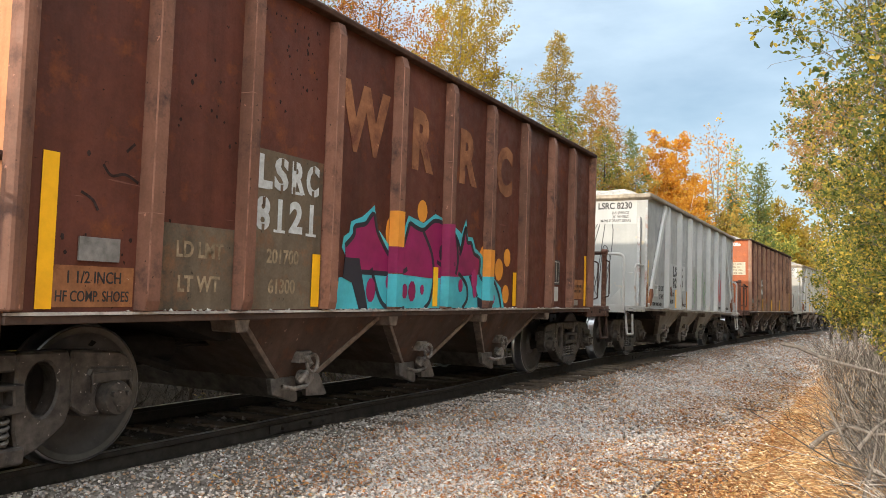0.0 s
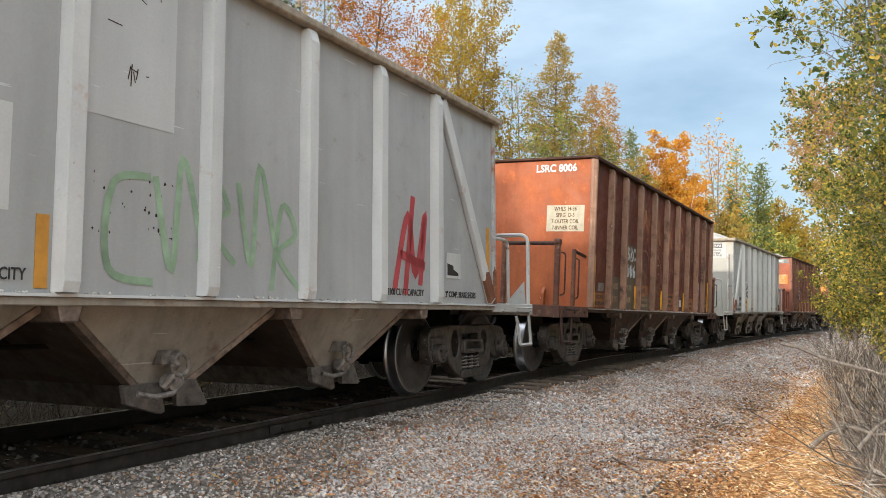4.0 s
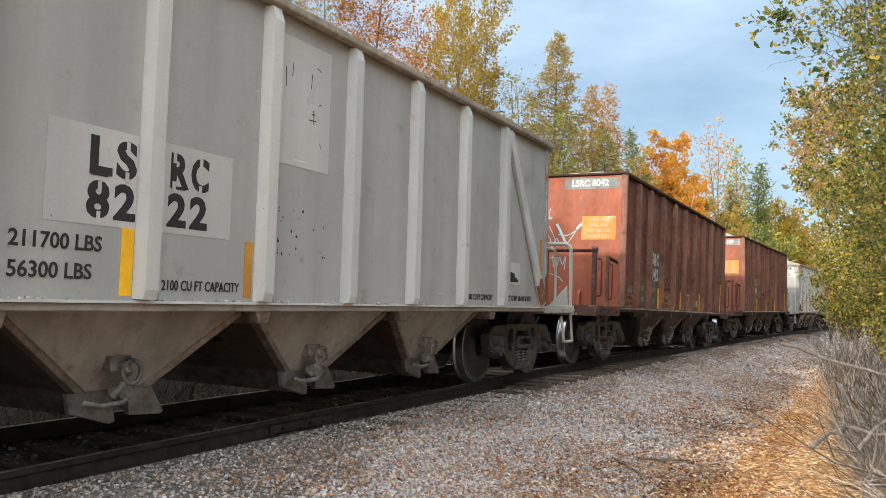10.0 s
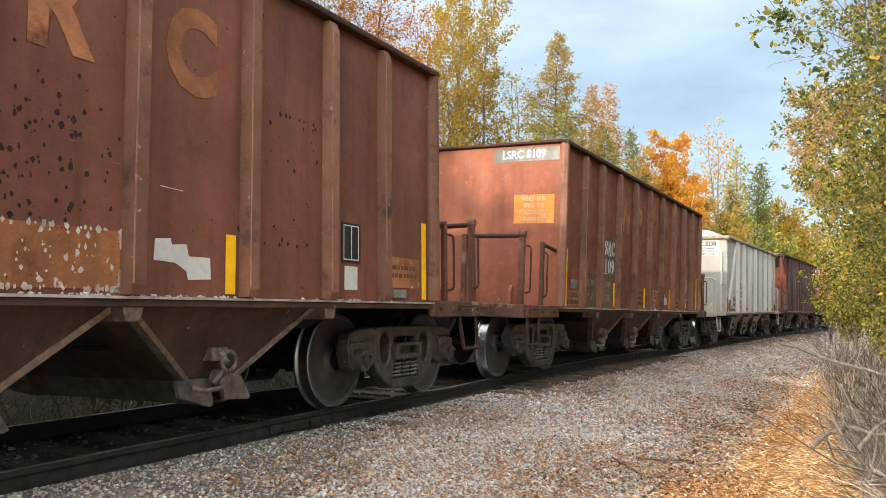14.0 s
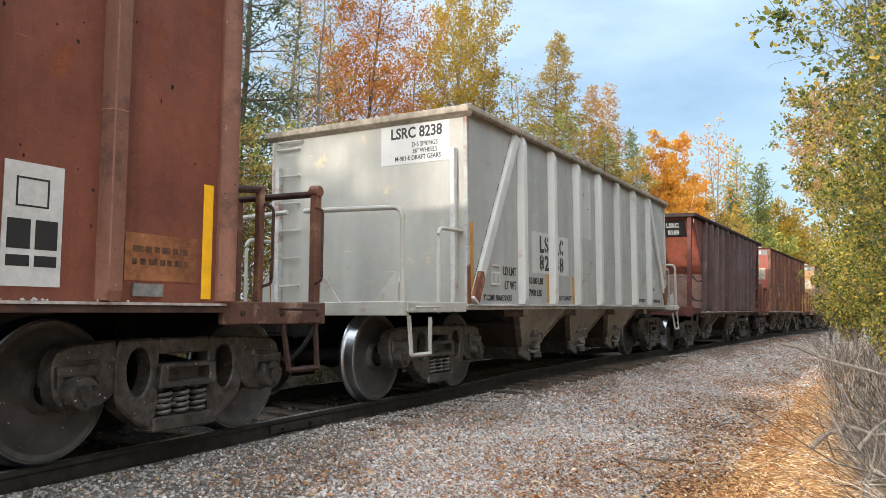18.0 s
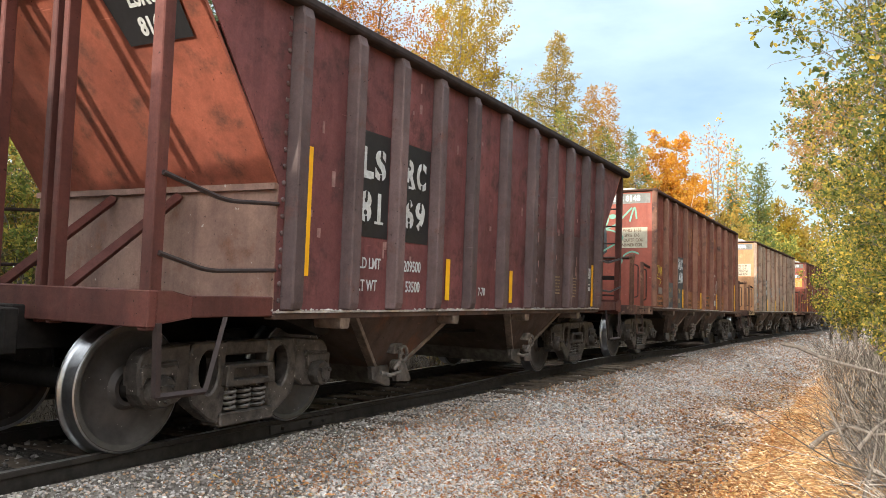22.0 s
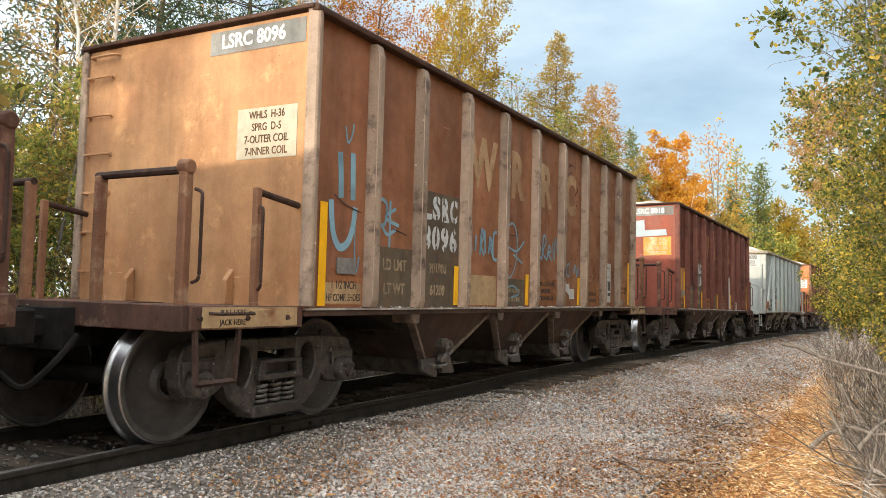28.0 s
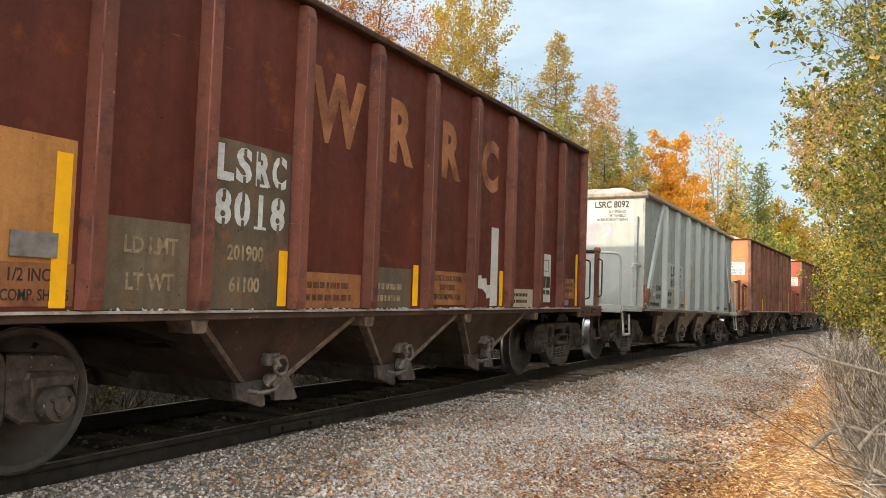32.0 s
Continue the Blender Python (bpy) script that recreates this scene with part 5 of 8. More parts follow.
def train():
    # dark brown, graffiti on its side
    p = brown_swatch("a", *BR, (0.42, 0.20, 0.10), (0.33, 0.14, 0.07), RIB, "orange-brown faded end sheet")
    c, L, W, zt = brown_car(p, "dark brown ribbed hopper with magenta and cyan graffiti", doors=False, dark_board=True)
    brown_marks(c, W, "8121", ("201700", "61300"))
    end_plate(c, "end_label", 0.55, 1.2, 2.35, 2.75, -L - 0.0125, WHITE_LABEL, "white stencilled label")
    graffiti(c, W)
    chips(c, W + 0.001, 150, (-4.6, 4.7), (1.1, 3.3), 8, DARK_PIT, 0.7)
    strokes(c, [[(-4.36, 1.9), (-4.3, 1.84), (-4.2, 1.86), (-4.1, 1.82)], [(-4.5, 1.72), (-4.42, 1.68), (-4.38, 1.62)], [(-4.2, 2.0), (-4.14, 2.06)]], 0.018, W + 0.001, DARK_PIT, "crack in the sheet")
    CARS.append(c)
    # light grey, tagged
    p = grey_swatch("b", (0.325, 0.337, 0.342), (0.294, 0.305, 0.310), (0.34, 0.35, 0.345), (0.38, 0.38, 0.37), YELLOW, YELLOW, 0.12)
    c, L, W, zt = grey_car(p, "light grey ribbed hopper with scrawled black tags", "8230", ("211200", "56800", "D-5 SPRINGS"))
    grey_tags(c, L, W)
    CARS.append(c)
    p = brown_swatch("c", (0.125, 0.038, 0.026), (0.082, 0.026, 0.018), (0.31, 0.092, 0.034), (0.22, 0.060, 0.026), (0.31, 0.18, 0.125), "orange-red faded end sheet")
    c, L, W, zt = brown_car(p, "dark brown ribbed hopper with orange-red end")
    brown_marks(c, W, "8006", ("201700", "64300"))
    y = W + 0.001
    plate(c, "rust_patch", -1.92, -1.35, 1.30, 1.52, y, PRIMER, "bare rusty patch with stencilled letters")
    lettering(c, "HTS", -1.62, 1.41, y + 0.005, 0.13, BLACK_STENCIL, 0.006, 0.9)
    strokes(c, [[(-1.95, 1.85), (-1.85, 2.12), (-1.6, 2.22), (-1.35, 2.1), (-1.25, 1.85)], [(-0.98, 1.95), (-0.9, 2.2), (-0.55, 2.15), (-0.3, 1.9), (-0.22, 1.6)], [(0.05, 2.1), (0.3, 2.05), (0.45, 1.85), (0.35, 1.55)], [(0.45, 1.8), (0.62, 1.98), (0.85, 1.85)]], 0.03, y, DUST_LINE, "pale rubbed arc")
    chips(c, y, 190, (-2.05, -0.2), (1.1, 2.3), 6, None, 0.55)
    chips(c, y, 160, (-4.6, 4.7), (1.1, 2.6), 9, DARK_PIT, 0.7)
    end_label(c, L, CREAM_LABEL)
    end_number(c, L, "LSRC 8006", (0.36, 0.105, 0.040), False)
    lower_patches(c, W, 3)
    CARS.append(c)
    p = grey_swatch("d", (0.335, 0.339, 0.329), (0.304, 0.308, 0.298), (0.33, 0.325, 0.30), (0.38, 0.37, 0.335), OCHRE, YELLOW, 0.16)
    c, L, W, zt = grey_car(p, "light grey ribbed hopper with cream end and rusty corner", "8222", ("211700", "56300", "D-3 SPRINGS"))
    CARS.append(c)
    p = brown_swatch("e", (0.165, 0.066, 0.046), (0.108, 0.044, 0.033), (0.28, 0.085, 0.045), (0.21, 0.062, 0.035), RIB, "red-brown end sheet with white tag", RUST, 0.5)
    c, L, W, zt = brown_car(p, "dark brown scabby hopper with rusty lower panels", words_at=0, dark_board=True)
    brown_marks(c, W, "8042", ("203500", "61500"))
    end_label(c, L, ORANGE_LABEL)
    end_number(c, L, "LSRC 8042", None, True)
    white_tag(c, L)
    lower_patches(c, W, 5)
    chips(c, W + 0.001, 260, (-2.05, 3.9), (1.45, 2.5), 16, DARK_PIT, 0.9)
    chips(c, W + 0.005, 160, (-2.05, 0.9), (1.06, 1.42), 15)
    strokes(c, [[(-3.85, 2.02), (-3.7, 1.96), (-3.5, 1.97), (-3.3, 1.9)], [(-0.95, 1.8), (-0.85, 1.6)], [(1.2, 1.75), (1.4, 1.74)]], 0.007, W + 0.001, PALE_CHIP, "pale scratch in the paint")
    strokes(c, [[(-3.78, 2.75), (-3.66, 2.70), (-3.55, 2.68)], [(-3.50, 2.62), (-3.48, 2.5)], [(-3.36, 1.85), (-3.33, 1.7)], [(-1.9, 1.55), (-1.6, 1.48), (-1.3, 1.52)], [(-1.6, 1.72), (-1.45, 1.66)]], 0.016, W + 0.001, DARK_PIT, "dark scab of old tar")
    chips(c, W + 0.001, 26, (-3.75, -3.45), (2.5, 2.74), 31, DARK_PIT, 1.6)
    chips(c, W + 0.001, 40, (-2.0, -1.25), (1.46, 1.74), 32, DARK_PIT, 1.5)
    CARS.append(c)
    p = brown_swatch("f", (0.19, 0.068, 0.042), (0.12, 0.042, 0.030), (0.27, 0.095, 0.055), (0.20, 0.065, 0.040), RIB, "red-brown end sheet with orange label")
    c, L, W, zt = brown_car(p, "brown ribbed hopper with rusty lower panels", words_at=-0.62)
    brown_marks(c, W, "8109", ("201700", "61300"))
    end_label(c, L, ORANGE_LABEL)
    end_number(c, L, "LSRC 8109", None, True)
    lower_patches(c, W, 6)
    chips(c, W + 0.001, 150, (-1.0, 4.8), (1.4, 2.8), 18, DARK_PIT, 0.8)
    chips(c, W + 0.005, 90, (0.06, 0.9), (1.07, 1.42), 19)
    CARS.append(c)
    p = grey_swatch("g", (0.335, 0.339, 0.329), (0.304, 0.308, 0.298), (0.33, 0.325, 0.30), (0.38, 0.37, 0.335), OCHRE, OCHRE, 0.14)
    c, L, W, zt = grey_car(p, "light grey ribbed hopper with cream end", "8238", ("210100", "57900", "D-5 SPRINGS"))
    CARS.append(c)
    # maroon, slope-ended
    s = paint("maroon side paint", (0.155, 0.055, 0.056), (0.098, 0.038, 0.040), (0.05, 0.030, 0.029), 0.5, 0.65, 0.5, 0.3, (0.15, 0.10, 0.095))
    e = paint("red-brown slope paint", (0.27, 0.085, 0.055), (0.19, 0.060, 0.042), (0.085, 0.04, 0.03), 0.45, 0.65, 0.3)
    r = paint("sooty post paint", (0.115, 0.080, 0.082), (0.070, 0.050, 0.052), (0.11, 0.055, 0.048), 0.3, 0.6, 0.3)
    po = paint("maroon post paint", (0.11, 0.036, 0.030), (0.065, 0.025, 0.022), (0.09, 0.04, 0.03), 0.4, 0.7)
    p = swatch(s, e, r, plain("sooty top chord", (0.035, 0.027, 0.027), 0.8, 0.1, 0.3, 8), HOPPER_BROWN, DECK_RUST, plain("dark bar", (0.03, 0.02, 0.02), 0.6, 0.2, 0.3), po, "red-brown inward-sloping end sheet", lower_end=paint("dark brown lower end", (0.25, 0.16, 0.13), (0.17, 0.105, 0.088), (0.16, 0.08, 0.055), 0.4, 0.7, 0.4, 0.5, (0.34, 0.30, 0.27)))
    c, L, W, zt = slope_car(p, "maroon slope-ended hopper with black number panels")
    slope_marks(c, W, zt)
    CARS.append(c)
    p = brown_swatch("h", (0.175, 0.053, 0.037), (0.115, 0.036, 0.027), (0.25, 0.072, 0.050), (0.19, 0.054, 0.040), RIB, "red end sheet with green graffiti")
    c, L, W, zt = brown_car(p, "red-brown ribbed hopper with graffiti on its end")
    brown_marks(c, W, "8148", ("201700", "61200"), panel=SLATE)
    end_label(c, L, CREAM_LABEL)
    end_number(c, L, "LSRC 8148", None, True)
    green_tags(c, L, W)
    lower_patches(c, W, 8)
    chips(c, W + 0.001, 120, (-4.8, 4.8), (1.1, 2.9), 20, DARK_PIT, 0.7)
    chips(c, W + 0.0012, 70, (-4.8, 4.8), (1.1, 2.6), 21, None, 0.5)
    CARS.append(c)
    p = brown_swatch("i", (0.27, 0.12, 0.062), (0.17, 0.072, 0.042), (0.43, 0.245, 0.125), (0.32, 0.155, 0.075), (0.36, 0.27, 0.21), "tan-orange faded end sheet")
    p["post"] = paint("tan rusted post", (0.24, 0.125, 0.07), (0.13, 0.06, 0.04), (0.34, 0.24, 0.16), 0.45, 0.75, 0.5, 0.3, (0.06, 0.04, 0.03))
    c, L, W, zt = brown_car(p, "faded tan-orange hopper with blue-grey scrawls")
    brown_marks(c, W, "8096", ("201800", "61200"), word_mat=FADED_CREAM)
    end_label(c, L, CREAM_LABEL)
    end_number(c, L, "LSRC 8096", None, True)
    blue_scrawl(c, W)
    chips(c, W + 0.0005, 260, (-0.95, 4.8), (1.3, 3.2), 17, DARK_PIT, 0.8)
    lower_patches(c, W, 9, True)
    CARS.append(c)
    p = brown_swatch("j", (0.108, 0.027, 0.019), (0.070, 0.019, 0.014), (0.21, 0.058, 0.036), (0.18, 0.052, 0.036), (0.165, 0.062, 0.047), "red end sheet with silver-grey paint blocks")
    c, L, W, zt = brown_car(p, "dark red-brown hopper with silver blocks on its end", lead=-4.20)
    brown_marks(c, W, "8018", ("201900", "61100"))
    end_label(c, L, ORANGE_LABEL)
    end_number(c, L, "LSRC 8018", None, True)
    silver_blocks(c, L, W)
    lower_patches(c, W, 10, True)
    CARS.append(c)
    p = grey_swatch("k", (0.245, 0.275, 0.275), (0.205, 0.232, 0.234), (0.33, 0.35, 0.335), (0.34, 0.36, 0.35), OCHRE, OCHRE, 0.05)
    c, L, W, zt = grey_car(p, "blue-grey ribbed hopper with pale end", "8092", ("211200", "56800", "D-5 SPRINGS"))
    strokes(c, [[(-0.25, 2.55), (0.0, 2.72), (0.35, 2.68), (0.42, 2.52), (0.1, 2.38), (0.45, 2.30), (0.55, 2.12), (0.2, 2.0), (-0.05, 2.1)], [(0.5, 2.75), (0.75, 2.6), (0.6, 2.4)]], 0.07, -L - 0.0125, PINK_SPRAY, "faint pink scrawl", True)
    strokes(c, [[(1.30, 1.12), (1.36, 1.5), (1.45, 1.2), (1.55, 1.62)], [(0.45, 1.2), (0.55, 1.45), (0.62, 1.15)], [(2.40, 1.2), (2.5, 1.5), (2.62, 1.25)]], 0.05, W + 0.001, PLUM_SPRAY, "faded purple scrawl")
    CARS.append(c)
    for n, (end, lab) in enumerate((((0.42, 0.16, 0.07), "orange-brown ribbed hopper loaded with stone"), ((0.30, 0.075, 0.045), "red-brown ribbed hopper loaded with stone"), ((0.36, 0.12, 0.06), "brown ribbed hopper loaded with stone"))):
        p = brown_swatch(f"far{n}", (0.19, 0.068, 0.042), (0.13, 0.046, 0.032), end, tuple(0.75 * v for v in end), RIB, "faded end sheet")
        c, L, W, zt = brown_car(p, lab)
        end_label(c, L, WHITE_LABEL)
        CARS.append(c)


ORANGE_LABEL = paint("orange label paint", (0.55, 0.22, 0.05), (0.45, 0.17, 0.04), (0.55, 0.4, 0.25), 0.5, 0.7, 0.1)
CREAM_LABEL = plain("cream label paint", (0.36, 0.33, 0.26), 0.7, 0, 0.15, 10, 0.1)
SLATE = paint("slate blue panel", (0.10, 0.112, 0.118), (0.055, 0.06, 0.065), (0.12, 0.07, 0.05), 0.4, 0.7)
FADED_SLATE = paint("faded slate panel", (0.21, 0.215, 0.21), (0.13, 0.135, 0.135), (0.22, 0.10, 0.06), 0.4, 0.7)
MAGENTA = plain("magenta spray paint", (0.24, 0.012, 0.085), 0.5, 0, 0.25, 3, 0.1)
CYAN = plain("cyan spray paint", (0.05, 0.36, 0.43), 0.5, 0, 0.25, 3, 0.1)
ORANGE_SPRAY = plain("orange spray paint", (0.62, 0.24, 0.03), 0.5, 0, 0.2, 3, 0.1)
BLACK_SPRAY = plain("black spray paint", (0.02, 0.02, 0.03), 0.5, 0, 0.2, 3, 0.1)
GREEN_SPRAY = plain("pale green spray paint", (0.11, 0.26, 0.195), 0.5, 0, 0.2, 3, 0.1)
BLUE_SPRAY = plain("dull blue spray paint", (0.15, 0.27, 0.34), 0.6, 0, 0.3, 3, 0.1)
SILVER_SPRAY = plain("silver-grey spray paint", (0.215, 0.265, 0.30), 0.5, 0.1, 0.15, 2, 0.1)
GREY_SPRAY = plain("thin black spray line", (0.07, 0.07, 0.075), 0.6, 0, 0.3, 3, 0.1)
PINK_SPRAY = plain("faint pink spray paint", (0.42, 0.31, 0.37), 0.6, 0, 0.2, 3, 0.1)
PLUM_SPRAY = plain("faded purple spray paint", (0.17, 0.10, 0.18), 0.6, 0, 0.3, 3, 0.1)
RED_SPRAY = plain("red spray paint", (0.34, 0.05, 0.06), 0.5, 0, 0.2, 3, 0.1)
MOSS_SPRAY = plain("faint green spray paint", (0.22, 0.32, 0.22), 0.6, 0, 0.3, 3, 0.1)


DUST_LINE = plain("rubbed pale line", (0.27, 0.15, 0.11), 0.85, 0, 0.45, 30, 0.1)
FADED_CREAM = paint("faded cream lettering", (0.36, 0.24, 0.14), (0.28, 0.17, 0.095), (0.20, 0.085, 0.045), 0.5, 0.85, 0.3, 0.2, (0.4, 0.3, 0.2), 0.4)
SOOTY = paint("sooty lower paint", (0.082, 0.046, 0.044), (0.055, 0.034, 0.033), (0.045, 0.028, 0.027), 0.4, 0.65, 0.4, 0.2, (0.15, 0.1, 0.09), 0.4)
DARK_PIT = plain("dark rust pit", (0.032, 0.022, 0.021), 0.9, 0, 0.4, 30, 0.1)
PALE_CHIP = plain("pale chip", (0.42, 0.36, 0.33), 0.85, 0, 0.3, 30, 0.1)


def chips(car, y, n, us, zs, seed, material=None, big=1.0):
    """Small flakes where the paint has come off."""
    rng = random.Random(seed)
    s = Shape()
    spots = [(rng.uniform(*us), zs[0] + (zs[1] - zs[0]) * rng.random() ** 1.5) for i in range(9)]
    for i in range(n):
        a = spots[int(rng.random() ** 1.5 * len(spots))]
        u, z, r = min(max(rng.gauss(a[0], 0.26), us[0]), us[1]), min(max(rng.gauss(a[1], 0.2), zs[0]), zs[1]), rng.uniform(0.006, 0.028) * big
        k = rng.randint(4, 6)
        s.prism([(u + r * rng.uniform(0.4, 1) * math.cos(2 * math.pi * j / k), z + 1.4 * r * rng.uniform(0.4, 1) * math.sin(2 * math.pi * j / k)) for j in range(k)], -y - 0.0015, -y)
    tagged(part("paint_chips", s, material or PALE_CHIP, car), "dark pits in the paint" if material else "pale flakes in the paint", "", "", "stuff")


def scribble(u0, u1, z0, z1, n, seed):
    """Quick jagged handwriting: uneven uprights, hooks and loops."""
    rng = random.Random(seed)
    out = []
    for i in range(n):
        x, w, h = u0 + (u1 - u0) * (i + 0.2) / n, (u1 - u0) / n, z1 - z0
        lo, hi = z0 + rng.uniform(-0.1, 0.2) * h, z1 - rng.uniform(-0.1, 0.35) * h
        kind = rng.randint(0, 3)
        if kind == 0:
            out.append([(x, hi), (x + rng.uniform(-0.2, 0.3) * w, lo)])
        elif kind == 1:
            out.append([(x, lo), (x + 0.3 * w, hi), (x + 0.75 * w, hi - 0.25 * h), (x + 0.2 * w, lo + 0.35 * h), (x + 0.95 * w, lo)])
        elif kind == 2:
            out.append([(x + 0.9 * w, hi), (x + 0.15 * w, hi - 0.1 * h), (x + 0.1 * w, lo + 0.1 * h), (x + 1.0 * w, lo)])
        else:
            out.append([(x, hi - 0.2 * h), (x + 0.4 * w, lo), (x + 0.6 * w, hi), (x + 1.1 * w, lo + 0.2 * h)])
    return out


def flat(car, pts, y, material, name="graffiti", label="", lift=0.0):
    """A flat painted shape on the bank side; points are along the car and up."""
    return part(name, Shape().prism([(a, b) for a, b in pts], -y - 0.003 - lift, -y - lift), material, car, label)


def end_flat(car, pts, u, material, name="graffiti", label="", lift=0.0):
    return part(name, Shape().prism([(-a, b) for a, b in pts], u - 0.003 - lift, u - lift, "x"), material, car, label)


def ribbon(pts, width, steps=6):
    """Outline of a brush stroke through points in a plane."""
    p = [Vector((*q, 0)) for q in pts]
    fine = []
    for i in range(len(p) - 1):
        a, b, c, d = p[max(i - 1, 0)], p[i], p[i + 1], p[min(i + 2, len(p) - 1)]
        for k in range(steps):
            t = k / steps
            fine.append(0.5 * (2 * b + (c - a) * t + (2 * a - 5 * b + 4 * c - d) * t * t + (3 * b - a - 3 * c + d) * t ** 3))
    fine.append(p[-1])
    left, right = [], []
    for i, q in enumerate(fine):
        d = fine[min(i + 1, len(fine) - 1)] - fine[max(i - 1, 0)]
        d = d.normalized() if d.length > 1e-6 else Vector((1, 0, 0))
        n = Vector((-d.y, d.x, 0)) * width / 2
        left.append(q + n)
        right.append(q - n)
    return left, right


def strokes(car, lines, width, at, material, label="", end=False, name="graffiti"):
    """Sprayed lines, laid as thin ribbons on the side or on the leading end."""
    for line in lines:
        s = Shape()
        left, right = ribbon(line, width)
        n = len(left)
        def put(q, d):
            return (at - d, -q.x, q.y) if end else (q.x, -at - d, q.y)
        vs = [put(q, 0.003) for q in left] + [put(q, 0.003) for q in right]
        s.add(vs, [(i, i + 1, n + i + 1, n + i) for i in range(n - 1)])
        part(name, s, material, car, label)


def star(cx, cz, r, n=9, squash=1.0):
    return [(cx + r * math.cos(2 * math.pi * i / n), cz + squash * r * math.sin(2 * math.pi * i / n)) for i in range(n)]


def graffiti(c, W):
    """A sprayed word: dark-edged magenta forms with a cyan halo over cyan feet, orange blots; it runs on over the posts."""
    y = W + 0.001
    halo = [(-1.92, 1.56), (-1.90, 1.66), (-1.82, 1.70), (-1.80, 1.80), (-1.62, 1.86), (-1.44, 1.98), (-1.38, 1.78), (-1.09, 1.58), (-0.98, 1.66), (-0.82, 1.95), (-0.52, 1.90), (-0.28, 2.02), (0.06, 1.96), (0.24, 1.90), (0.34, 1.86), (0.44, 2.03), (0.50, 1.84), (0.62, 1.84), (0.70, 1.72), (0.86, 1.66), (1.18, 1.42), (1.44, 1.28), (1.56, 1.03), (-1.98, 1.03), (-1.95, 1.30), (-1.72, 1.32)]
    flat(c, halo, y, CYAN, "graffiti", "cyan and magenta graffiti lettering")
    body = [(-1.86, 1.40), (-1.88, 1.58), (-1.76, 1.68), (-1.74, 1.76), (-1.58, 1.80), (-1.45, 1.90), (-1.36, 1.72), (-1.10, 1.50), (-0.94, 1.60), (-0.80, 1.88), (-0.54, 1.83), (-0.28, 1.95), (0.04, 1.90), (0.22, 1.80), (0.32, 1.66), (0.43, 1.94), (0.48, 1.78), (0.58, 1.77), (0.66, 1.66), (0.82, 1.60), (0.80, 1.42)]
    flat(c, body + [(0.3, 1.38), (-0.3, 1.34), (-0.9, 1.36), (-1.4, 1.36)], y, MAGENTA, lift=0.003)
    for cx, cz, r in ((-1.06, 1.76, 0.17), (-0.55, 2.02, 0.10), (0.96, 1.60, 0.15), (1.62, 1.66, 0.10), (1.38, 1.50, 0.12), (2.05, 1.36, 0.07), (1.6, 1.2, 0.10), (-1.93, 1.16, 0.10)):
        flat(c, star(cx, cz, r, 12, 1.15), y, ORANGE_SPRAY, lift=-0.001)
    flat(c, [(-1.90, 1.30), (-1.88, 1.48), (-1.66, 1.48), (-1.60, 1.30), (-1.50, 1.03), (-1.64, 1.03), (-1.76, 1.26)], y, BLACK_SPRAY, lift=0.0065)
    flat(c, [(0.80, 1.03), (0.78, 1.16), (1.02, 1.10), (1.2, 1.03)], y, BLACK_SPRAY, lift=0.0065)
    edges = [body[1:10], body[9:15], body[14:21], [(-1.62, 1.36), (-1.30, 1.36), (-1.0, 1.36), (-0.82, 1.42)], [(-1.46, 1.40), (-1.30, 1.12), (-1.12, 1.03), (-0.85, 1.03)], [(-0.54, 1.83), (-0.34, 1.6), (-0.28, 1.35), (-0.34, 1.12), (-0.46, 1.03)], [(-0.22, 1.52), (-0.05, 1.48), (0.2, 1.52)], [(0.22, 1.8), (0.26, 1.55), (0.22, 1.4)], [(0.28, 1.42), (0.48, 1.30), (0.52, 1.14), (0.40, 1.03)], [(0.82, 1.42), (0.95, 1.34), (1.2, 1.36), (1.38, 1.2), (1.46, 1.03)], [(0.56, 1.4), (0.78, 1.16)], [(0.43, 1.94), (0.36, 1.72), (0.30, 1.62)]]
    strokes(c, edges, 0.045, y + 0.0035, BLACK_SPRAY)
    for cx, cz, r in ((-1.46, 1.20, 0.075), (-1.16, 1.28, 0.05), (-0.72, 1.20, 0.07), (-0.52, 1.22, 0.035), (-0.86, 1.2, 0.05), (0.34, 1.28, 0.05), (0.70, 1.22, 0.05), (1.22, 1.14, 0.04), (0.68, 1.36, 0.08)):
        flat(c, star(cx, cz, r, 10, 1.5), y, MAGENTA, lift=0.0075)
    flat(c, star(-0.13, 1.62, 0.05, 10, 1.7), y, BLACK_SPRAY, lift=0.0075)
    for u, rows in ((-1.11, ((1.05, 1.36, CYAN), (1.37, 1.62, MAGENTA), (1.62, 1.96, ORANGE_SPRAY))), (-0.06, ((1.05, 1.37, CYAN), (1.37, 1.93, MAGENTA))), (0.97, ((1.12, 1.40, CYAN), (1.40, 1.72, ORANGE_SPRAY)))):
        for z0, z1, mt in rows:
            part("graffiti", Shape().prism([(u - 0.070, -W - 0.010), (u - 0.057, -W - 0.1045), (u + 0.055, -W - 0.1045), (u + 0.068, -W - 0.010), (u + 0.060, -W - 0.010), (u + 0.045, -W - 0.09), (u - 0.047, -W - 0.09), (u - 0.062, -W - 0.010)], z0, z1, "z"), mt, c, "sprayed paint over the post")


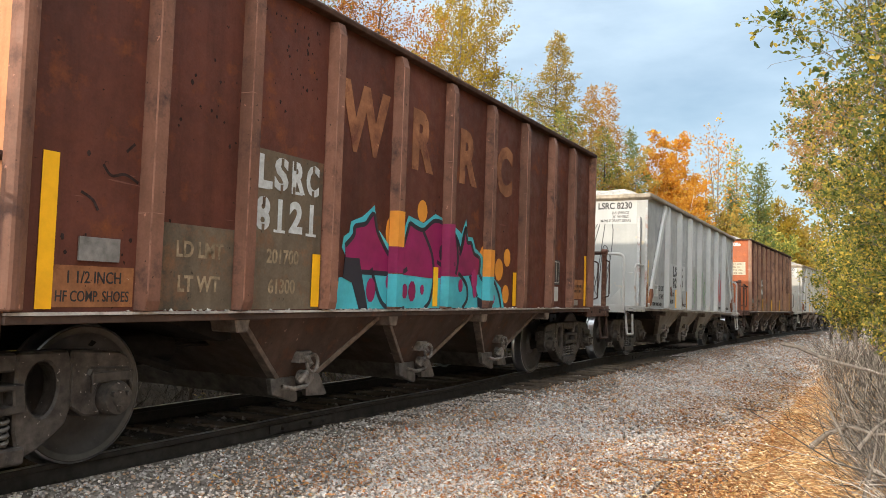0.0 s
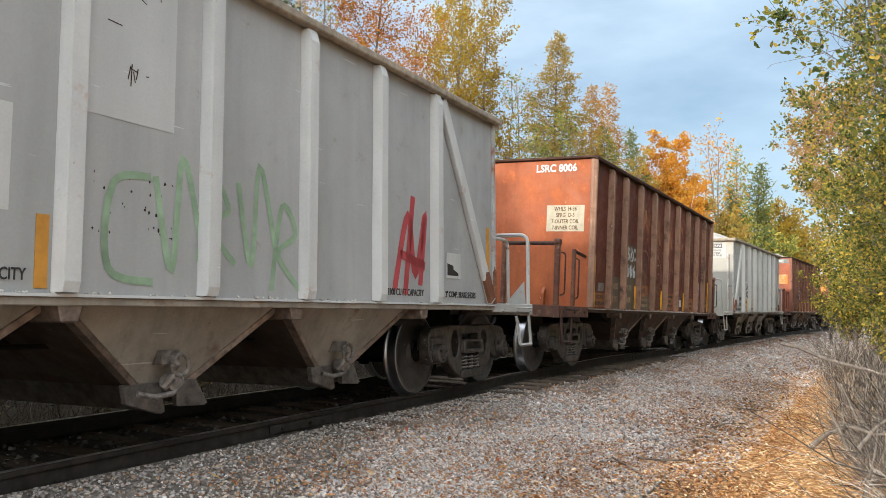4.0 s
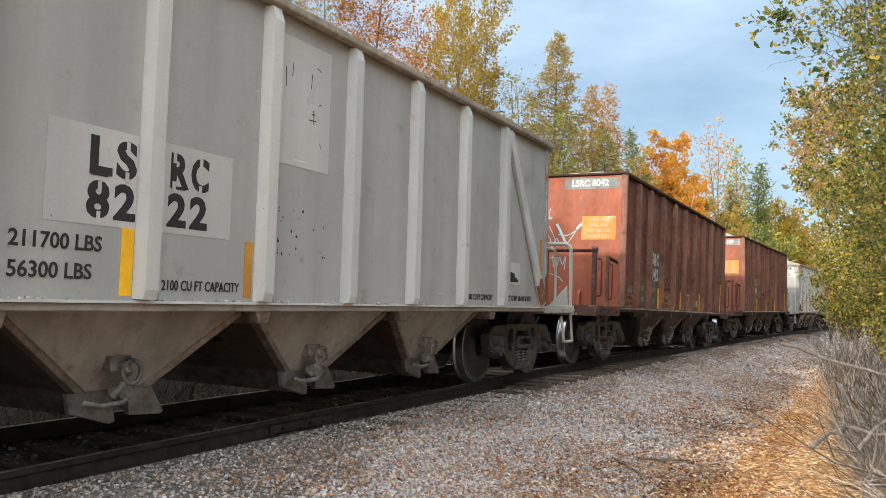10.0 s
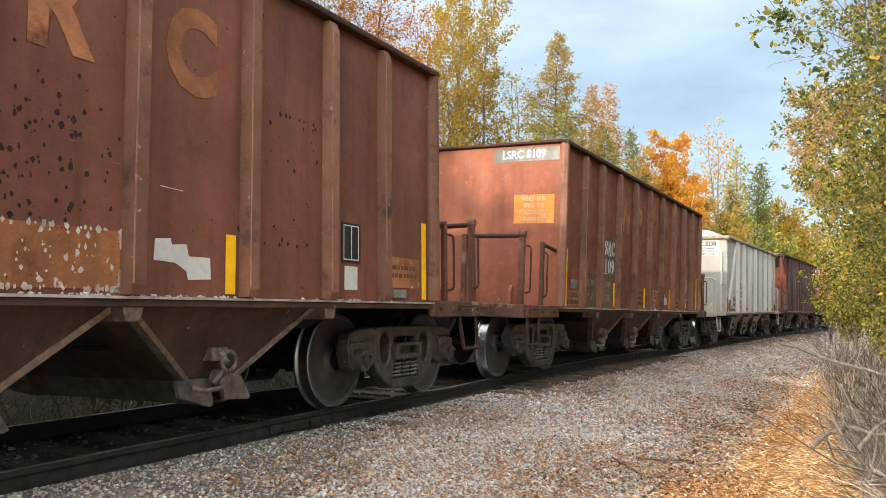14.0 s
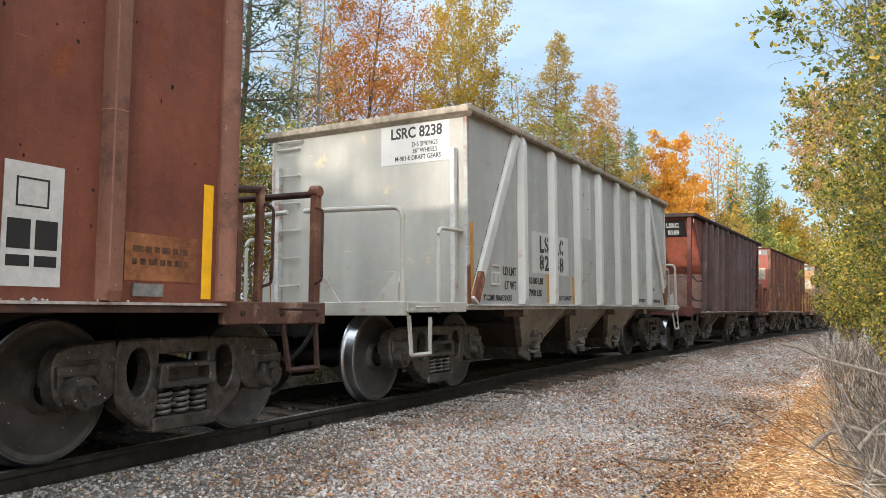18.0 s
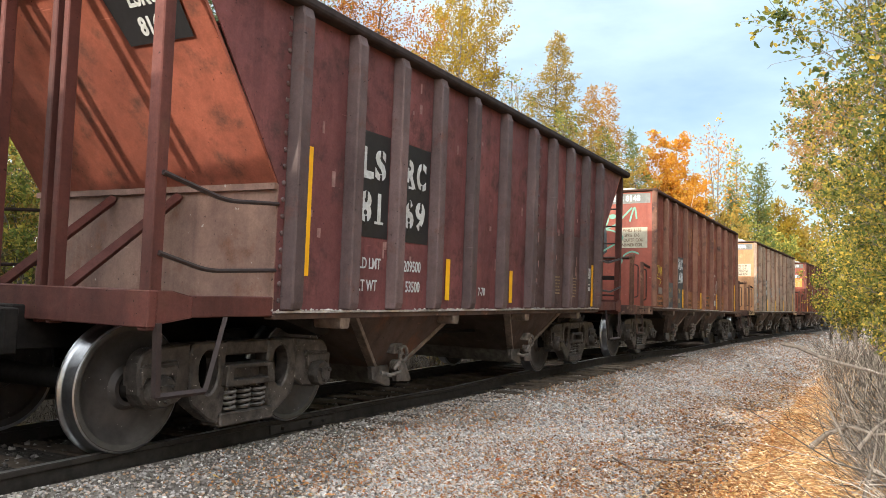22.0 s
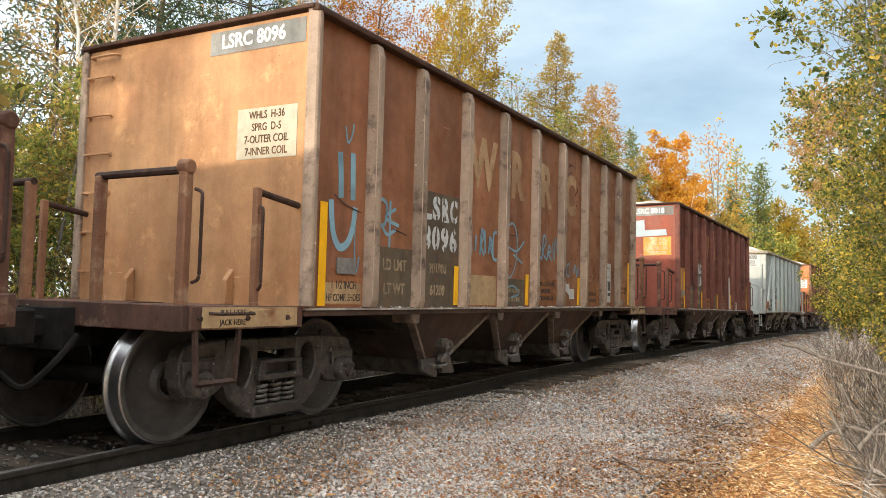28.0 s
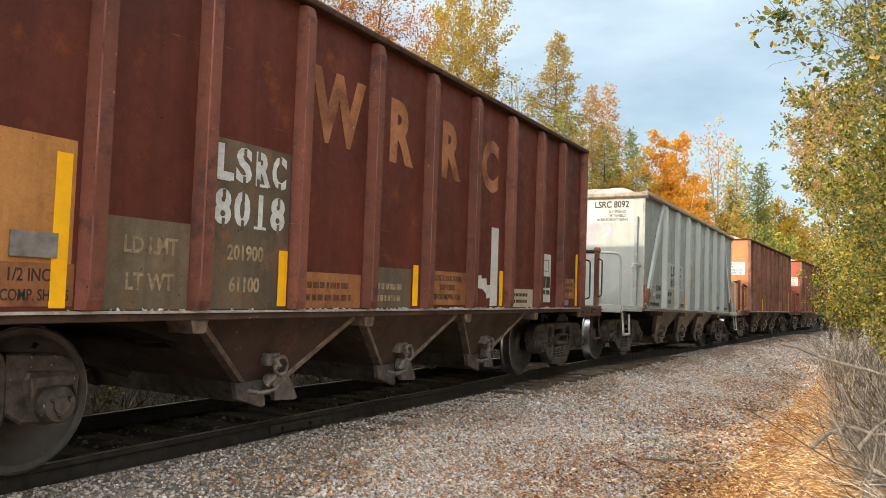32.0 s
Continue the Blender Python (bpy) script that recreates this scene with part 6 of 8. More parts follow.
def lower_patches(c, W, seed, rich=False):
    """Bare, stencilled patches along the foot of the side."""
    rng = random.Random(seed)
    y = W + 0.0005
    for u0, u1 in ((-2.07, -1.20), (-1.03, -0.32), (2.1, 2.94)):
        if rng.random() < (0.9 if rich else 0.65):
            h = rng.uniform(0.2, 0.42)
            mt = rng.choice([PRIMER, PRIMER, OLIVE, CREAM_LABEL if rich else PRIMER])
            plate(c, "stencil_patch", u0, u1, 1.035, 1.035 + h, y, mt, "worn stencilled patch", 0.002)
            bars(c, u0 + 0.1, u1 - 0.15, 1.07, 1.07 + min(0.22, h * 0.7), y + 0.003, 2, FADED_STENCIL if mt != OLIVE else CREAM_STENCIL, seed * 7 + int(u0 * 10))


def end_label(c, L, material):
    e = -L - 0.0125
    b = end_plate(c, "end_label", 0.62, 1.28, 2.28, 2.72, e, material, "stencilled spring and wheel label")
    for i, line in enumerate(("WHLS  H-36", "SPRG  D-5", "7-OUTER COIL", "7-INNER COIL")):
        t = end_lettering(c, line, 0.95, 2.655 - 0.105 * i, e - 0.006, 0.095, FADED_STENCIL if material != ORANGE_LABEL else CREAM_LABEL, 0.004, 0.78)


def end_number(c, L, words, colour, panel):
    e = -L - 0.0125
    if panel:
        end_plate(c, "end_panel", 0.26, 1.34, 3.24, 3.45, e, FADED_SLATE, "faded slate panel with white numbers")
    end_lettering(c, words, 0.76, 3.345, e - 0.006, 0.175, WHITE_STENCIL, 0.013, 0.92)


def grey_tags(c, L, W):
    e = -L - 0.0125
    lines = [[(-0.55, 2.7), (-0.35, 3.15), (-0.2, 2.5), (0.0, 3.05), (0.12, 2.5)], [(-0.5, 2.6), (-0.1, 1.2), (0.1, 2.4)], [(0.15, 2.95), (0.3, 2.55), (0.5, 2.9), (0.35, 2.3)], [(0.5, 3.1), (0.75, 2.6), (0.6, 1.3)], [(0.0, 1.2), (0.2, 2.2), (0.42, 1.25), (0.55, 2.25), (0.7, 2.0), (0.56, 1.6)], [(-0.3, 1.9), (-0.2, 2.25), (0.02, 2.2), (-0.04, 1.8)], [(0.1, 1.5), (0.26, 1.9), (0.4, 1.5)]]
    strokes(c, lines + [[(-0.62, 2.9), (-0.2, 1.35), (0.06, 1.9), (0.3, 3.0)], [(0.62, 3.05), (0.42, 1.6), (0.3, 1.2)], [(-0.42, 2.3), (-0.05, 1.9), (0.2, 2.3), (0.1, 2.75)], [(-0.7, 2.2), (-0.6, 1.6)]], 0.019, e, GREY_SPRAY, "thin black scrawled tag", True)
    y = W + 0.001
    strokes(c, scribble(-0.9, 1.0, 1.15, 1.95, 5, 21), 0.05, y, MOSS_SPRAY, "faint green scrawl")
    strokes(c, [[(2.5, 1.15), (2.75, 1.9), (2.9, 1.3), (3.1, 1.95), (3.0, 1.2)], [(2.6, 1.5), (3.1, 1.4)], [(2.7, 1.1), (2.85, 2.1)]], 0.09, y, RED_SPRAY, "red scrawl")
    strokes(c, [[(-3.15, 1.5), (-3.05, 1.3)], [(-2.2, 1.6), (-2.05, 1.1)]], 0.12, y + 0.09, POST_RUST, "rusted dent")


def loop(cx, cz, rx, rz, a0=0, a1=360, n=10):
    return [(cx + rx * math.cos(radians(a0 + (a1 - a0) * i / n)), cz + rz * math.sin(radians(a0 + (a1 - a0) * i / n))) for i in range(n + 1)]


def white_tag(c, L):
    """A thin cyan-white signature: a topknot, a ringed word between two wings, and a smaller word on an arc."""
    e = -L - 0.0125
    thick = [[(-0.29, 2.94), (-0.27, 2.84), (-0.24, 2.74)], [(0.12, 2.58), (0.22, 2.40), (0.34, 2.16)], [(0.72, 2.66), (0.62, 2.58), (0.52, 2.48)]]
    thin = [[(-0.46, 2.62), (-0.36, 2.72), (-0.24, 2.74), (-0.10, 2.69), (0.02, 2.70)], [(-0.24, 2.74), (-0.30, 2.60), (-0.38, 2.52)], [(-0.02, 2.88), (-0.05, 2.76), (0.0, 2.66)], loop(-0.60, 2.26, 0.20, 0.19), loop(-0.24, 2.28, 0.15, 0.17), loop(-0.24, 2.28, 0.08, 0.09, 40, 400),
            [(-0.72, 2.40), (-0.56, 2.34), (-0.42, 2.14), (-0.36, 2.04)], [(-0.42, 2.20), (-0.30, 2.08), (-0.10, 2.10), (0.06, 2.12)], [(-0.10, 2.40), (0.0, 2.28), (0.04, 2.12), (0.12, 2.30), (0.20, 2.16)], [(-0.04, 2.54), (0.06, 2.36), (0.14, 2.14)], [(0.16, 2.38), (0.34, 2.36), (0.52, 2.46)], [(0.28, 2.14), (0.40, 2.28), (0.52, 2.46)],
            [(-0.44, 1.92), (-0.36, 1.80), (-0.34, 1.70), (-0.28, 1.78)], [(-0.20, 1.94), (-0.20, 1.82), (-0.10, 1.84), (-0.06, 1.96)], [(-0.06, 1.96), (-0.04, 1.76)], [(0.0, 1.92), (0.16, 1.94)], [(0.06, 1.96), (0.08, 1.74)], [(0.16, 1.78), (0.20, 1.94), (0.26, 1.80), (0.32, 1.96), (0.30, 1.70)], [(-0.36, 1.52), (-0.22, 1.60), (-0.02, 1.62), (0.16, 1.58), (0.28, 1.48)], [(-0.50, 1.62), (-0.44, 1.58)]]
    strokes(c, thick, 0.05, e, TAG_CYAN, "pale cyan scrawled tag", True)
    strokes(c, thin, 0.016, e - 0.001, TAG_CYAN, "pale cyan scrawled tag", True)


TAG_CYAN = plain("pale cyan spray line", (0.24, 0.38, 0.38), 0.6, 0, 0.2, 5, 0.1)


def green_tags(c, L, W):
    e = -L - 0.0125
    end_flat(c, [(-0.86, 2.02), (-0.84, 2.86), (-0.2, 2.90), (0.38, 2.84), (0.40, 2.20), (0.1, 1.98), (-0.4, 1.96)], e, DARK_BLOCK, "graffiti", "dark painted block under a green tag")
    strokes(c, [[(-0.80, 3.0), (-0.70, 2.75), (-0.63, 2.45), (-0.58, 2.2)], [(-0.62, 2.5), (-0.5, 2.85), (-0.3, 2.95), (-0.2, 2.75), (-0.35, 2.5), (-0.5, 2.4), (-0.45, 2.62)],
                [(-0.15, 3.1), (-0.12, 2.8), (-0.2, 2.55), (0.0, 2.62), (0.05, 2.9), (0.15, 2.98), (0.25, 2.9)], [(0.05, 2.55), (0.15, 2.9), (0.35, 3.0), (0.42, 2.88), (0.3, 2.7), (0.12, 2.62), (0.3, 2.45), (0.2, 2.25)],
                [(-0.55, 2.15), (-0.3, 2.3), (0.1, 2.15), (0.45, 2.3), (0.75, 2.5), (0.55, 2.65), (0.38, 2.7), (0.6, 2.8), (0.8, 3.0), (0.95, 3.15)], [(0.9, 2.85), (1.0, 3.15), (1.05, 2.9)],
                [(-0.95, 2.4), (-0.85, 2.3), (-0.75, 2.42), (-0.7, 2.3), (-0.6, 2.38)], [(-1.25, 2.35), (-1.1, 2.3), (-0.9, 2.15)], [(0.72, 1.95), (0.78, 2.12), (0.95, 2.2), (1.1, 2.15)]], 0.036, e - 0.004, GREEN_SPRAY, "pale green scrawled tag", True)
    end_flat(c, star(0.52, 2.97, 0.09, 10, 0.6), e, GREEN_SPRAY, "graffiti")
    y = W + 0.001
    strokes(c, scribble(-4.62, -4.24, 1.72, 1.96, 4, 3) + [[(-4.6, 1.66), (-4.3, 1.62), (-4.4, 1.5)]], 0.022, y, YELLOW_SPRAY, "small yellow scrawl")
    strokes(c, scribble(1.15, 1.9, 1.5, 1.95, 3, 12) + scribble(2.12, 2.7, 1.2, 1.9, 2, 5) + scribble(1.3, 1.9, 1.1, 1.4, 2, 7), 0.045, y + 0.003, PALE_CHIP, "rubbed white scrawl")


def blue_scrawl(c, W):
    y = W + 0.001
    strokes(c, [[(-4.49, 2.38), (-4.47, 2.2), (-4.46, 1.98)], [(-4.30, 2.40), (-4.29, 2.2), (-4.28, 1.98)]], 0.075, y, BLUE_SPRAY, "dull blue scrawled face")
    strokes(c, [[(-4.60, 1.95), (-4.56, 1.68), (-4.46, 1.55), (-4.34, 1.60), (-4.27, 1.74), (-4.24, 1.92)]], 0.07, y, BLUE_SPRAY, "dull blue scrawled face")
    strokes(c, [[(-4.42, 2.62), (-4.38, 2.48), (-4.32, 2.56), (-4.30, 2.66)], [(-4.24, 1.75), (-4.23, 1.5), (-4.20, 1.34)], [(-4.26, 1.46), (-4.20, 1.34), (-4.16, 1.48)]], 0.022, y, BLUE_SPRAY, "thin blue scrawl")
    strokes(c, [[(-3.86, 1.66), (-3.85, 2.02), (-3.72, 2.0), (-3.75, 1.82), (-3.86, 1.80)], [(-3.80, 1.80), (-3.70, 1.72), (-3.55, 1.78)], [(-3.66, 2.05), (-3.66, 1.55)], [(-3.56, 1.98), (-3.74, 1.88), (-3.5, 1.82)]], 0.035, y, BLUE_SPRAY, "dull blue scrawl")
    strokes(c, scribble(-2.06, -1.24, 1.62, 1.95, 7, 4), 0.04, y + 0.003, BLUE_SPRAY, "dull blue scrawl")
    strokes(c, [[(-1.0, 1.5), (-0.95, 1.95), (-0.75, 2.1), (-0.6, 1.95), (-0.62, 1.6), (-0.8, 1.4), (-0.95, 1.5)], [(-0.9, 1.8), (-0.6, 1.75), (-0.35, 1.9)], [(-0.7, 1.7), (-0.4, 1.6)], [(-0.95, 1.25), (-0.7, 1.3), (-0.5, 1.2), (-0.75, 1.15)]], 0.028, y + 0.003, BLUE_SPRAY, "thin blue scrawl")
    strokes(c, scribble(0.05, 0.85, 1.7, 2.0, 4, 8), 0.035, y + 0.003, BLUE_SPRAY, "dull blue scrawl")
    strokes(c, scribble(1.15, 1.85, 1.5, 1.72, 5, 9), 0.03, y + 0.003, BLUE_SPRAY, "dull blue scrawl")
    for u0, u1, z0, z1 in ((-2.06, -1.22, 1.05, 1.40), (-4.66, -4.12, 1.06, 1.24)):
        plate(c, "rust_patch", u0, u1, z0, z1, y + 0.001, CREAM_PATCH, "cream repainted patch")
    plate(c, "sill_patch", -6.02, -5.0, 0.885, 1.03, y, CREAM_PATCH, "cream patch on the end sill")
    plate(c, "sill_patch", 5.44, 6.02, 0.885, 1.03, y, CREAM_PATCH, "cream patch on the end sill")
    plate(c, "sill_patch", 4.96, 5.36, 0.885, 1.03, y, CREAM_PATCH, "cream patch on the end sill")
    lettering(c, "PULL HERE", 5.16, 0.97, y + 0.005, 0.06, BLACK_STENCIL, 0.003, 0.9)
    lettering(c, "PULL HERE", -5.72, 0.99, y + 0.005, 0.06, BLACK_STENCIL, 0.003, 0.9)
    lettering(c, "JACK HERE", -5.72, 0.92, y + 0.005, 0.06, BLACK_STENCIL, 0.003, 0.9)
    strokes(c, [[(-4.56, 2.0), (-4.4, 1.93), (-4.15, 1.88)], [(-3.6, 1.78), (-3.35, 1.74)], [(-0.95, 2.0), (-0.8, 1.94), (-0.62, 1.96)]], 0.010, y + 0.004, BLACK_STENCIL, "crack in the sheet")


DARK_BLOCK = plain("thin dark spray block", (0.026, 0.030, 0.034), 0.6, 0, 0.3, 2.5, 0.1)
YELLOW_SPRAY = plain("yellow spray line", (0.55, 0.42, 0.05), 0.6, 0, 0.2, 3, 0.1)
CREAM_PATCH = paint("cream patch paint", (0.40, 0.29, 0.17), (0.30, 0.20, 0.11), (0.2, 0.09, 0.05), 0.5, 0.75, 0.2, 0.3, (0.55, 0.5, 0.42))


def silver_blocks(c, L, W):
    e = -L - 0.0125
    for x0, x1, z0, z1 in ((-1.36, -0.95, 3.05, 3.28), (-0.84, -0.16, 2.98, 3.42), (-1.34, 0.22, 2.68, 2.94), (-0.88, 0.20, 2.20, 2.70), (-1.34, -0.96, 2.1, 2.5), (0.34, 0.66, 2.76, 3.14), (0.36, 1.18, 2.735, 2.90), (-0.85, -0.3, 1.92, 2.22), (-1.3, -1.1, 1.25, 1.95)):
        end_flat(c, [(x0, z0), (x1, z0 + 0.02), (x1 - 0.02, z1), (x0 + 0.02, z1 - 0.02)], e, SILVER_SPRAY, "graffiti", "silver-grey painted block", 0.0005 * (x0 + 2))
    y = W + 0.001
    plate(c, "rust_patch", -4.84, -4.12, 1.05, 2.0, y - 0.003, OCHRE_PAINT, "ochre repainted patch")
    plate(c, "white_panel", 1.55, 1.75, 1.05, 2.0, y + 0.004, WHITE_LABEL, "upright white panel with rusty streaks")


OCHRE_PAINT = paint("ochre primer paint", (0.40, 0.20, 0.07), (0.32, 0.15, 0.05), (0.2, 0.09, 0.04), 0.3, 0.7)


def slope_marks(c, W, zt):
    y = W + 0.001
    for u0, u1, a, n in ((-3.03, -2.50, "LS", "81"), (-2.30, -1.73, "RC", "69")):
        plate(c, "number_panel", u0, u1, 1.68, 2.64, y, BLACK_LABEL, "black number panel")
        stencil(c, a, (u0 + u1) / 2, 2.34, y + 0.006, 0.36, 0.22, WHITE_STENCIL, BLACK_LABEL)
        stencil(c, n, (u0 + u1) / 2, 1.94, y + 0.006, 0.36, 0.22, WHITE_STENCIL, BLACK_LABEL)
    lettering(c, "LD LMT", -2.77, 1.44, y + 0.004, 0.14, WHITE_STENCIL, 0.006, 0.75)
    lettering(c, "LT WT", -2.80, 1.24, y + 0.004, 0.14, WHITE_STENCIL, 0.006, 0.75)
    lettering(c, "209500", -2.02, 1.44, y + 0.004, 0.15, WHITE_STENCIL, 0.006, 0.75)
    lettering(c, "53500", -2.0, 1.24, y + 0.004, 0.15, WHITE_STENCIL, 0.006, 0.75)
    plate(c, "soot_patch", 1.02, 4.04, 1.03, 2.12, y - 0.0015, SOOTY, "sooty repainted lower panel", 0.002)
    lettering(c, "7-70", -0.42, 1.22, y + 0.004, 0.13, WHITE_STENCIL, 0.004, 0.8)
    for u, z0, z1 in ((-3.70, 1.3, 2.35), (-1.27, 1.12, 1.56), (0.42, 1.10, 1.50), (1.81, 1.08, 1.48), (3.72, 1.05, 1.72)):
        marker(c, u, z0, z1, y + 0.003, w=0.09)
    bars(c, 1.95, 2.22, 1.22, 1.50, y, 6, CREAM_STENCIL, 3)
    bars(c, 2.58, 2.95, 1.18, 1.50, y, 7, CREAM_STENCIL, 4)
    reporting_board(c, y, 3.50, 1.30, 0.36, 0.26)
    rng = random.Random(4)
    s = Shape()
    for i in range(60):
        u, z = rng.uniform(-3.9, 3.85), rng.uniform(1.3, 3.2)
        s.box(u, u + rng.uniform(0.02, 0.05), -y - 0.001, -y, z, z + rng.uniform(0.03, 0.16))
    tagged(part("paint_chips", s, plain("bare chip", (0.26, 0.16, 0.15), 0.8), c), "pale chips in the paint", "", "", "stuff")
    ob = end_flat(c, [(0.58, 0.12), (1.22, 0.12), (1.22, 0.60), (0.48, 0.60)], 0, BLACK_LABEL, "end_panel", "black number panel")
    a = math.atan2(1.46, 1.06)
    m = Matrix.Translation((-5.05, 0, 3.42)) @ Matrix.Rotation(-(math.pi / 2 - a), 4, "Y") @ Matrix.Translation((-0.045, 0, -0.66))
    ob.matrix_local = m
    for line, z in (("LSRC", 0.45), ("8169", 0.24)):
        t = part("lettering", text_mesh(line, 0.18, 0.014, 0.8), WHITE_STENCIL, c)
        t.matrix_local = m @ pose(-0.008, -0.90, z, 90, 0, -90)


def motions():
    """The whole train rolls by at one speed, rocking a little on the worn joints; the wheel sets turn."""
    for car, s0 in zip(CARS, START):
        rows = []
        for i in range(129):
            t = i * 0.25
            s = s0 - SPEED * t
            half = 3.93 if car is CARS[7] else TRUCK_U
            a, b = on_track(s - half), on_track(s + half)
            a.z, b.z = uneven(SAG, s - half), uneven(SAG, s + half)
            lean = (uneven(CANT, s - half) + uneven(CANT, s + half)) / 2
            x = (b - a).normalized()
            yv = Vector((0, 0, 1)).cross(x).normalized()
            zv = x.cross(yv)
            m = Matrix((x, yv, zv)).transposed().to_4x4()
            m.translation = (a + b) / 2
            rows.append((t, m @ Matrix.Rotation(lean, 4, "X")))
        walk(car, rows)
    for ax, car, u in KEYED_WHEELS:
        rows = []
        for i in range(241):
            t = i * 4 / 30
            rows.append((t, Matrix.Translation((u, 0, WHEEL_R)) @ Matrix.Rotation(-SPEED * t / WHEEL_R, 4, "Y")))
        walk(ax, rows)


# ---- ground, track ----
def bank_height(p):
    """Height of the ground p metres from the middle of the track, towards the bank (negative: the far side)."""
    q = np.abs(p)
    z = np.interp(q, [0, 1.35, 1.9, 3.6, 4.6, 7, 14, 40, 4000], [-0.20, -0.20, -0.27, -0.60, -0.66, -0.62, -0.5, -0.5, -0.5])
    return z


def uneven_ground(x, y):
    return 0.030 * np.sin(x * 0.9 + 1.3 * np.sin(y * 0.7)) * np.cos(y * 1.1 + 0.4) + 0.014 * np.sin(x * 2.7 + y * 1.9)


GROUND_SOIL = plain("leaf-strewn soil", (0.34, 0.19, 0.09), 0.95, 0, 0.45, 6, 0.6, 0.05)
BALLAST_BED = plain("crushed stone bed", (0.17, 0.148, 0.132), 0.95, 0, 0.5, 28, 0.9, 0.04)


# gravel bed coloured near black, to stand for the shadow under the cars
SHADED_BED = plain("bed with shade in its colour", (0.045, 0.039, 0.035), 0.9, 0, 0.5, 20, 0.9, 0.03)
# near-black soil: the shade of woods and brush is put into its colour
SHADED_SOIL = plain("soil with shade in its colour", (0.024, 0.018, 0.013), 0.95, 0, 0.45, 6, 0.6, 0.05)


def ground():
    s = np.concatenate([np.arange(-160, -20, 8), np.arange(-20, 3, 1.0), np.arange(3, 30, 0.4), np.arange(30, 80, 1.5), np.arange(80, 230, 8)])
    p = np.concatenate([[-1600, -400, -120, -60, -40, -28, -20, -15, -12, -9], np.arange(-7, -1.4, 0.8), [-1.35, -0.6, 0, 0.6, 1.35], np.arange(1.5, 9.4, 0.2), [10, 13, 18, 26, 40, 70, 150, 450, 1600]])
    S, P = np.meshgrid(s, p, indexing="ij")
    X, Y = arr_track(S, np.clip(P, -200, 60))
    a = CURVE * S
    far = P - np.clip(P, -200, 60)
    X, Y = X + np.sin(a) * far, Y - np.cos(a) * far
    Z = bank_height(P) + np.where(np.abs(P) > 1.4, uneven_ground(X, Y) * np.clip((np.abs(P) - 1.4) / 1.5, 0, 1), 0)
    q = np.abs(P)
    bed = np.interp(q, [0, 1.40, 1.9, 3.7], [-0.185, -0.185, -0.25, -0.60])
    Z = np.where((q < 3.65) & (P > -3.65), np.minimum(Z, bed - 0.03), Z)
    n, m = S.shape
    v = np.stack([X, Y, Z], -1).reshape(-1, 3)
    idx = np.arange(n * m).reshape(n, m)
    f = np.stack([idx[:-1, :-1], idx[1:, :-1], idx[1:, 1:], idx[:-1, 1:]], -1).reshape(-1)
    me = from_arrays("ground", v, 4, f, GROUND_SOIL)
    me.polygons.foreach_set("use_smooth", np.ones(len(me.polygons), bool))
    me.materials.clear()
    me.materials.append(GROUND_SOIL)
    me.materials.append(SHADED_SOIL)
    # the darkened soil covers the far side and the shaded floor of the brush
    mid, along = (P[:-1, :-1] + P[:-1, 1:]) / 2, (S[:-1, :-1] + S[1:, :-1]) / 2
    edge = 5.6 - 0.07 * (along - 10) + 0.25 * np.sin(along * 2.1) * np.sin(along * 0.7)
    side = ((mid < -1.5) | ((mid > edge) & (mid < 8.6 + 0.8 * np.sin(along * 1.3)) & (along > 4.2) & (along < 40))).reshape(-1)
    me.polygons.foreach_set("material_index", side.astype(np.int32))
    ob = tagged(new("ground", me), "leaf-strewn sandy ground beside the track", "ground", "", "structure")
    return ob


def far_ground():
    me = Shape().add([(-3000, -3000, -0.9), (3000, -3000, -0.9), (3000, 3000, -0.9), (-3000, 3000, -0.9)], [(0, 1, 2, 3)]).mesh("ground")
    ob = part("distant_ground", me, GROUND_SOIL)
    tagged(ob, "flat distant ground under the woods", "ground", "", "structure")


def strip(s0, s1, step, profile, material, name, follow=True):
    """A rail or bed drawn along the curve; profile of (towards the bank, up)."""
    ss = np.arange(s0, s1 + 0.01, step)
    k = len(profile)
    v = []
    for s in ss:
        dz = uneven(SAG, s) if follow else 0.0
        for w, z in profile:
            v.append(on_track(s, w, z + dz))
    f = [(i * k + j, i * k + (j + 1) % k, (i + 1) * k + (j + 1) % k, (i + 1) * k + j) for i in range(len(ss) - 1) for j in range(k)]
    return Shape().add(v, f)


RAIL_SIDE = plain("brown rail steel", (0.036, 0.031, 0.028), 0.75, 0.3, 0.35, 9)
RAIL_TOP = plain("worn rail head", (0.30, 0.29, 0.28), 0.35, 0.9, 0.2, 9, 0.1)
TIE_WOOD = plain("creosoted weathered timber", (0.085, 0.066, 0.052), 0.9, 0, 0.4, 9, 0.7, 0.02)


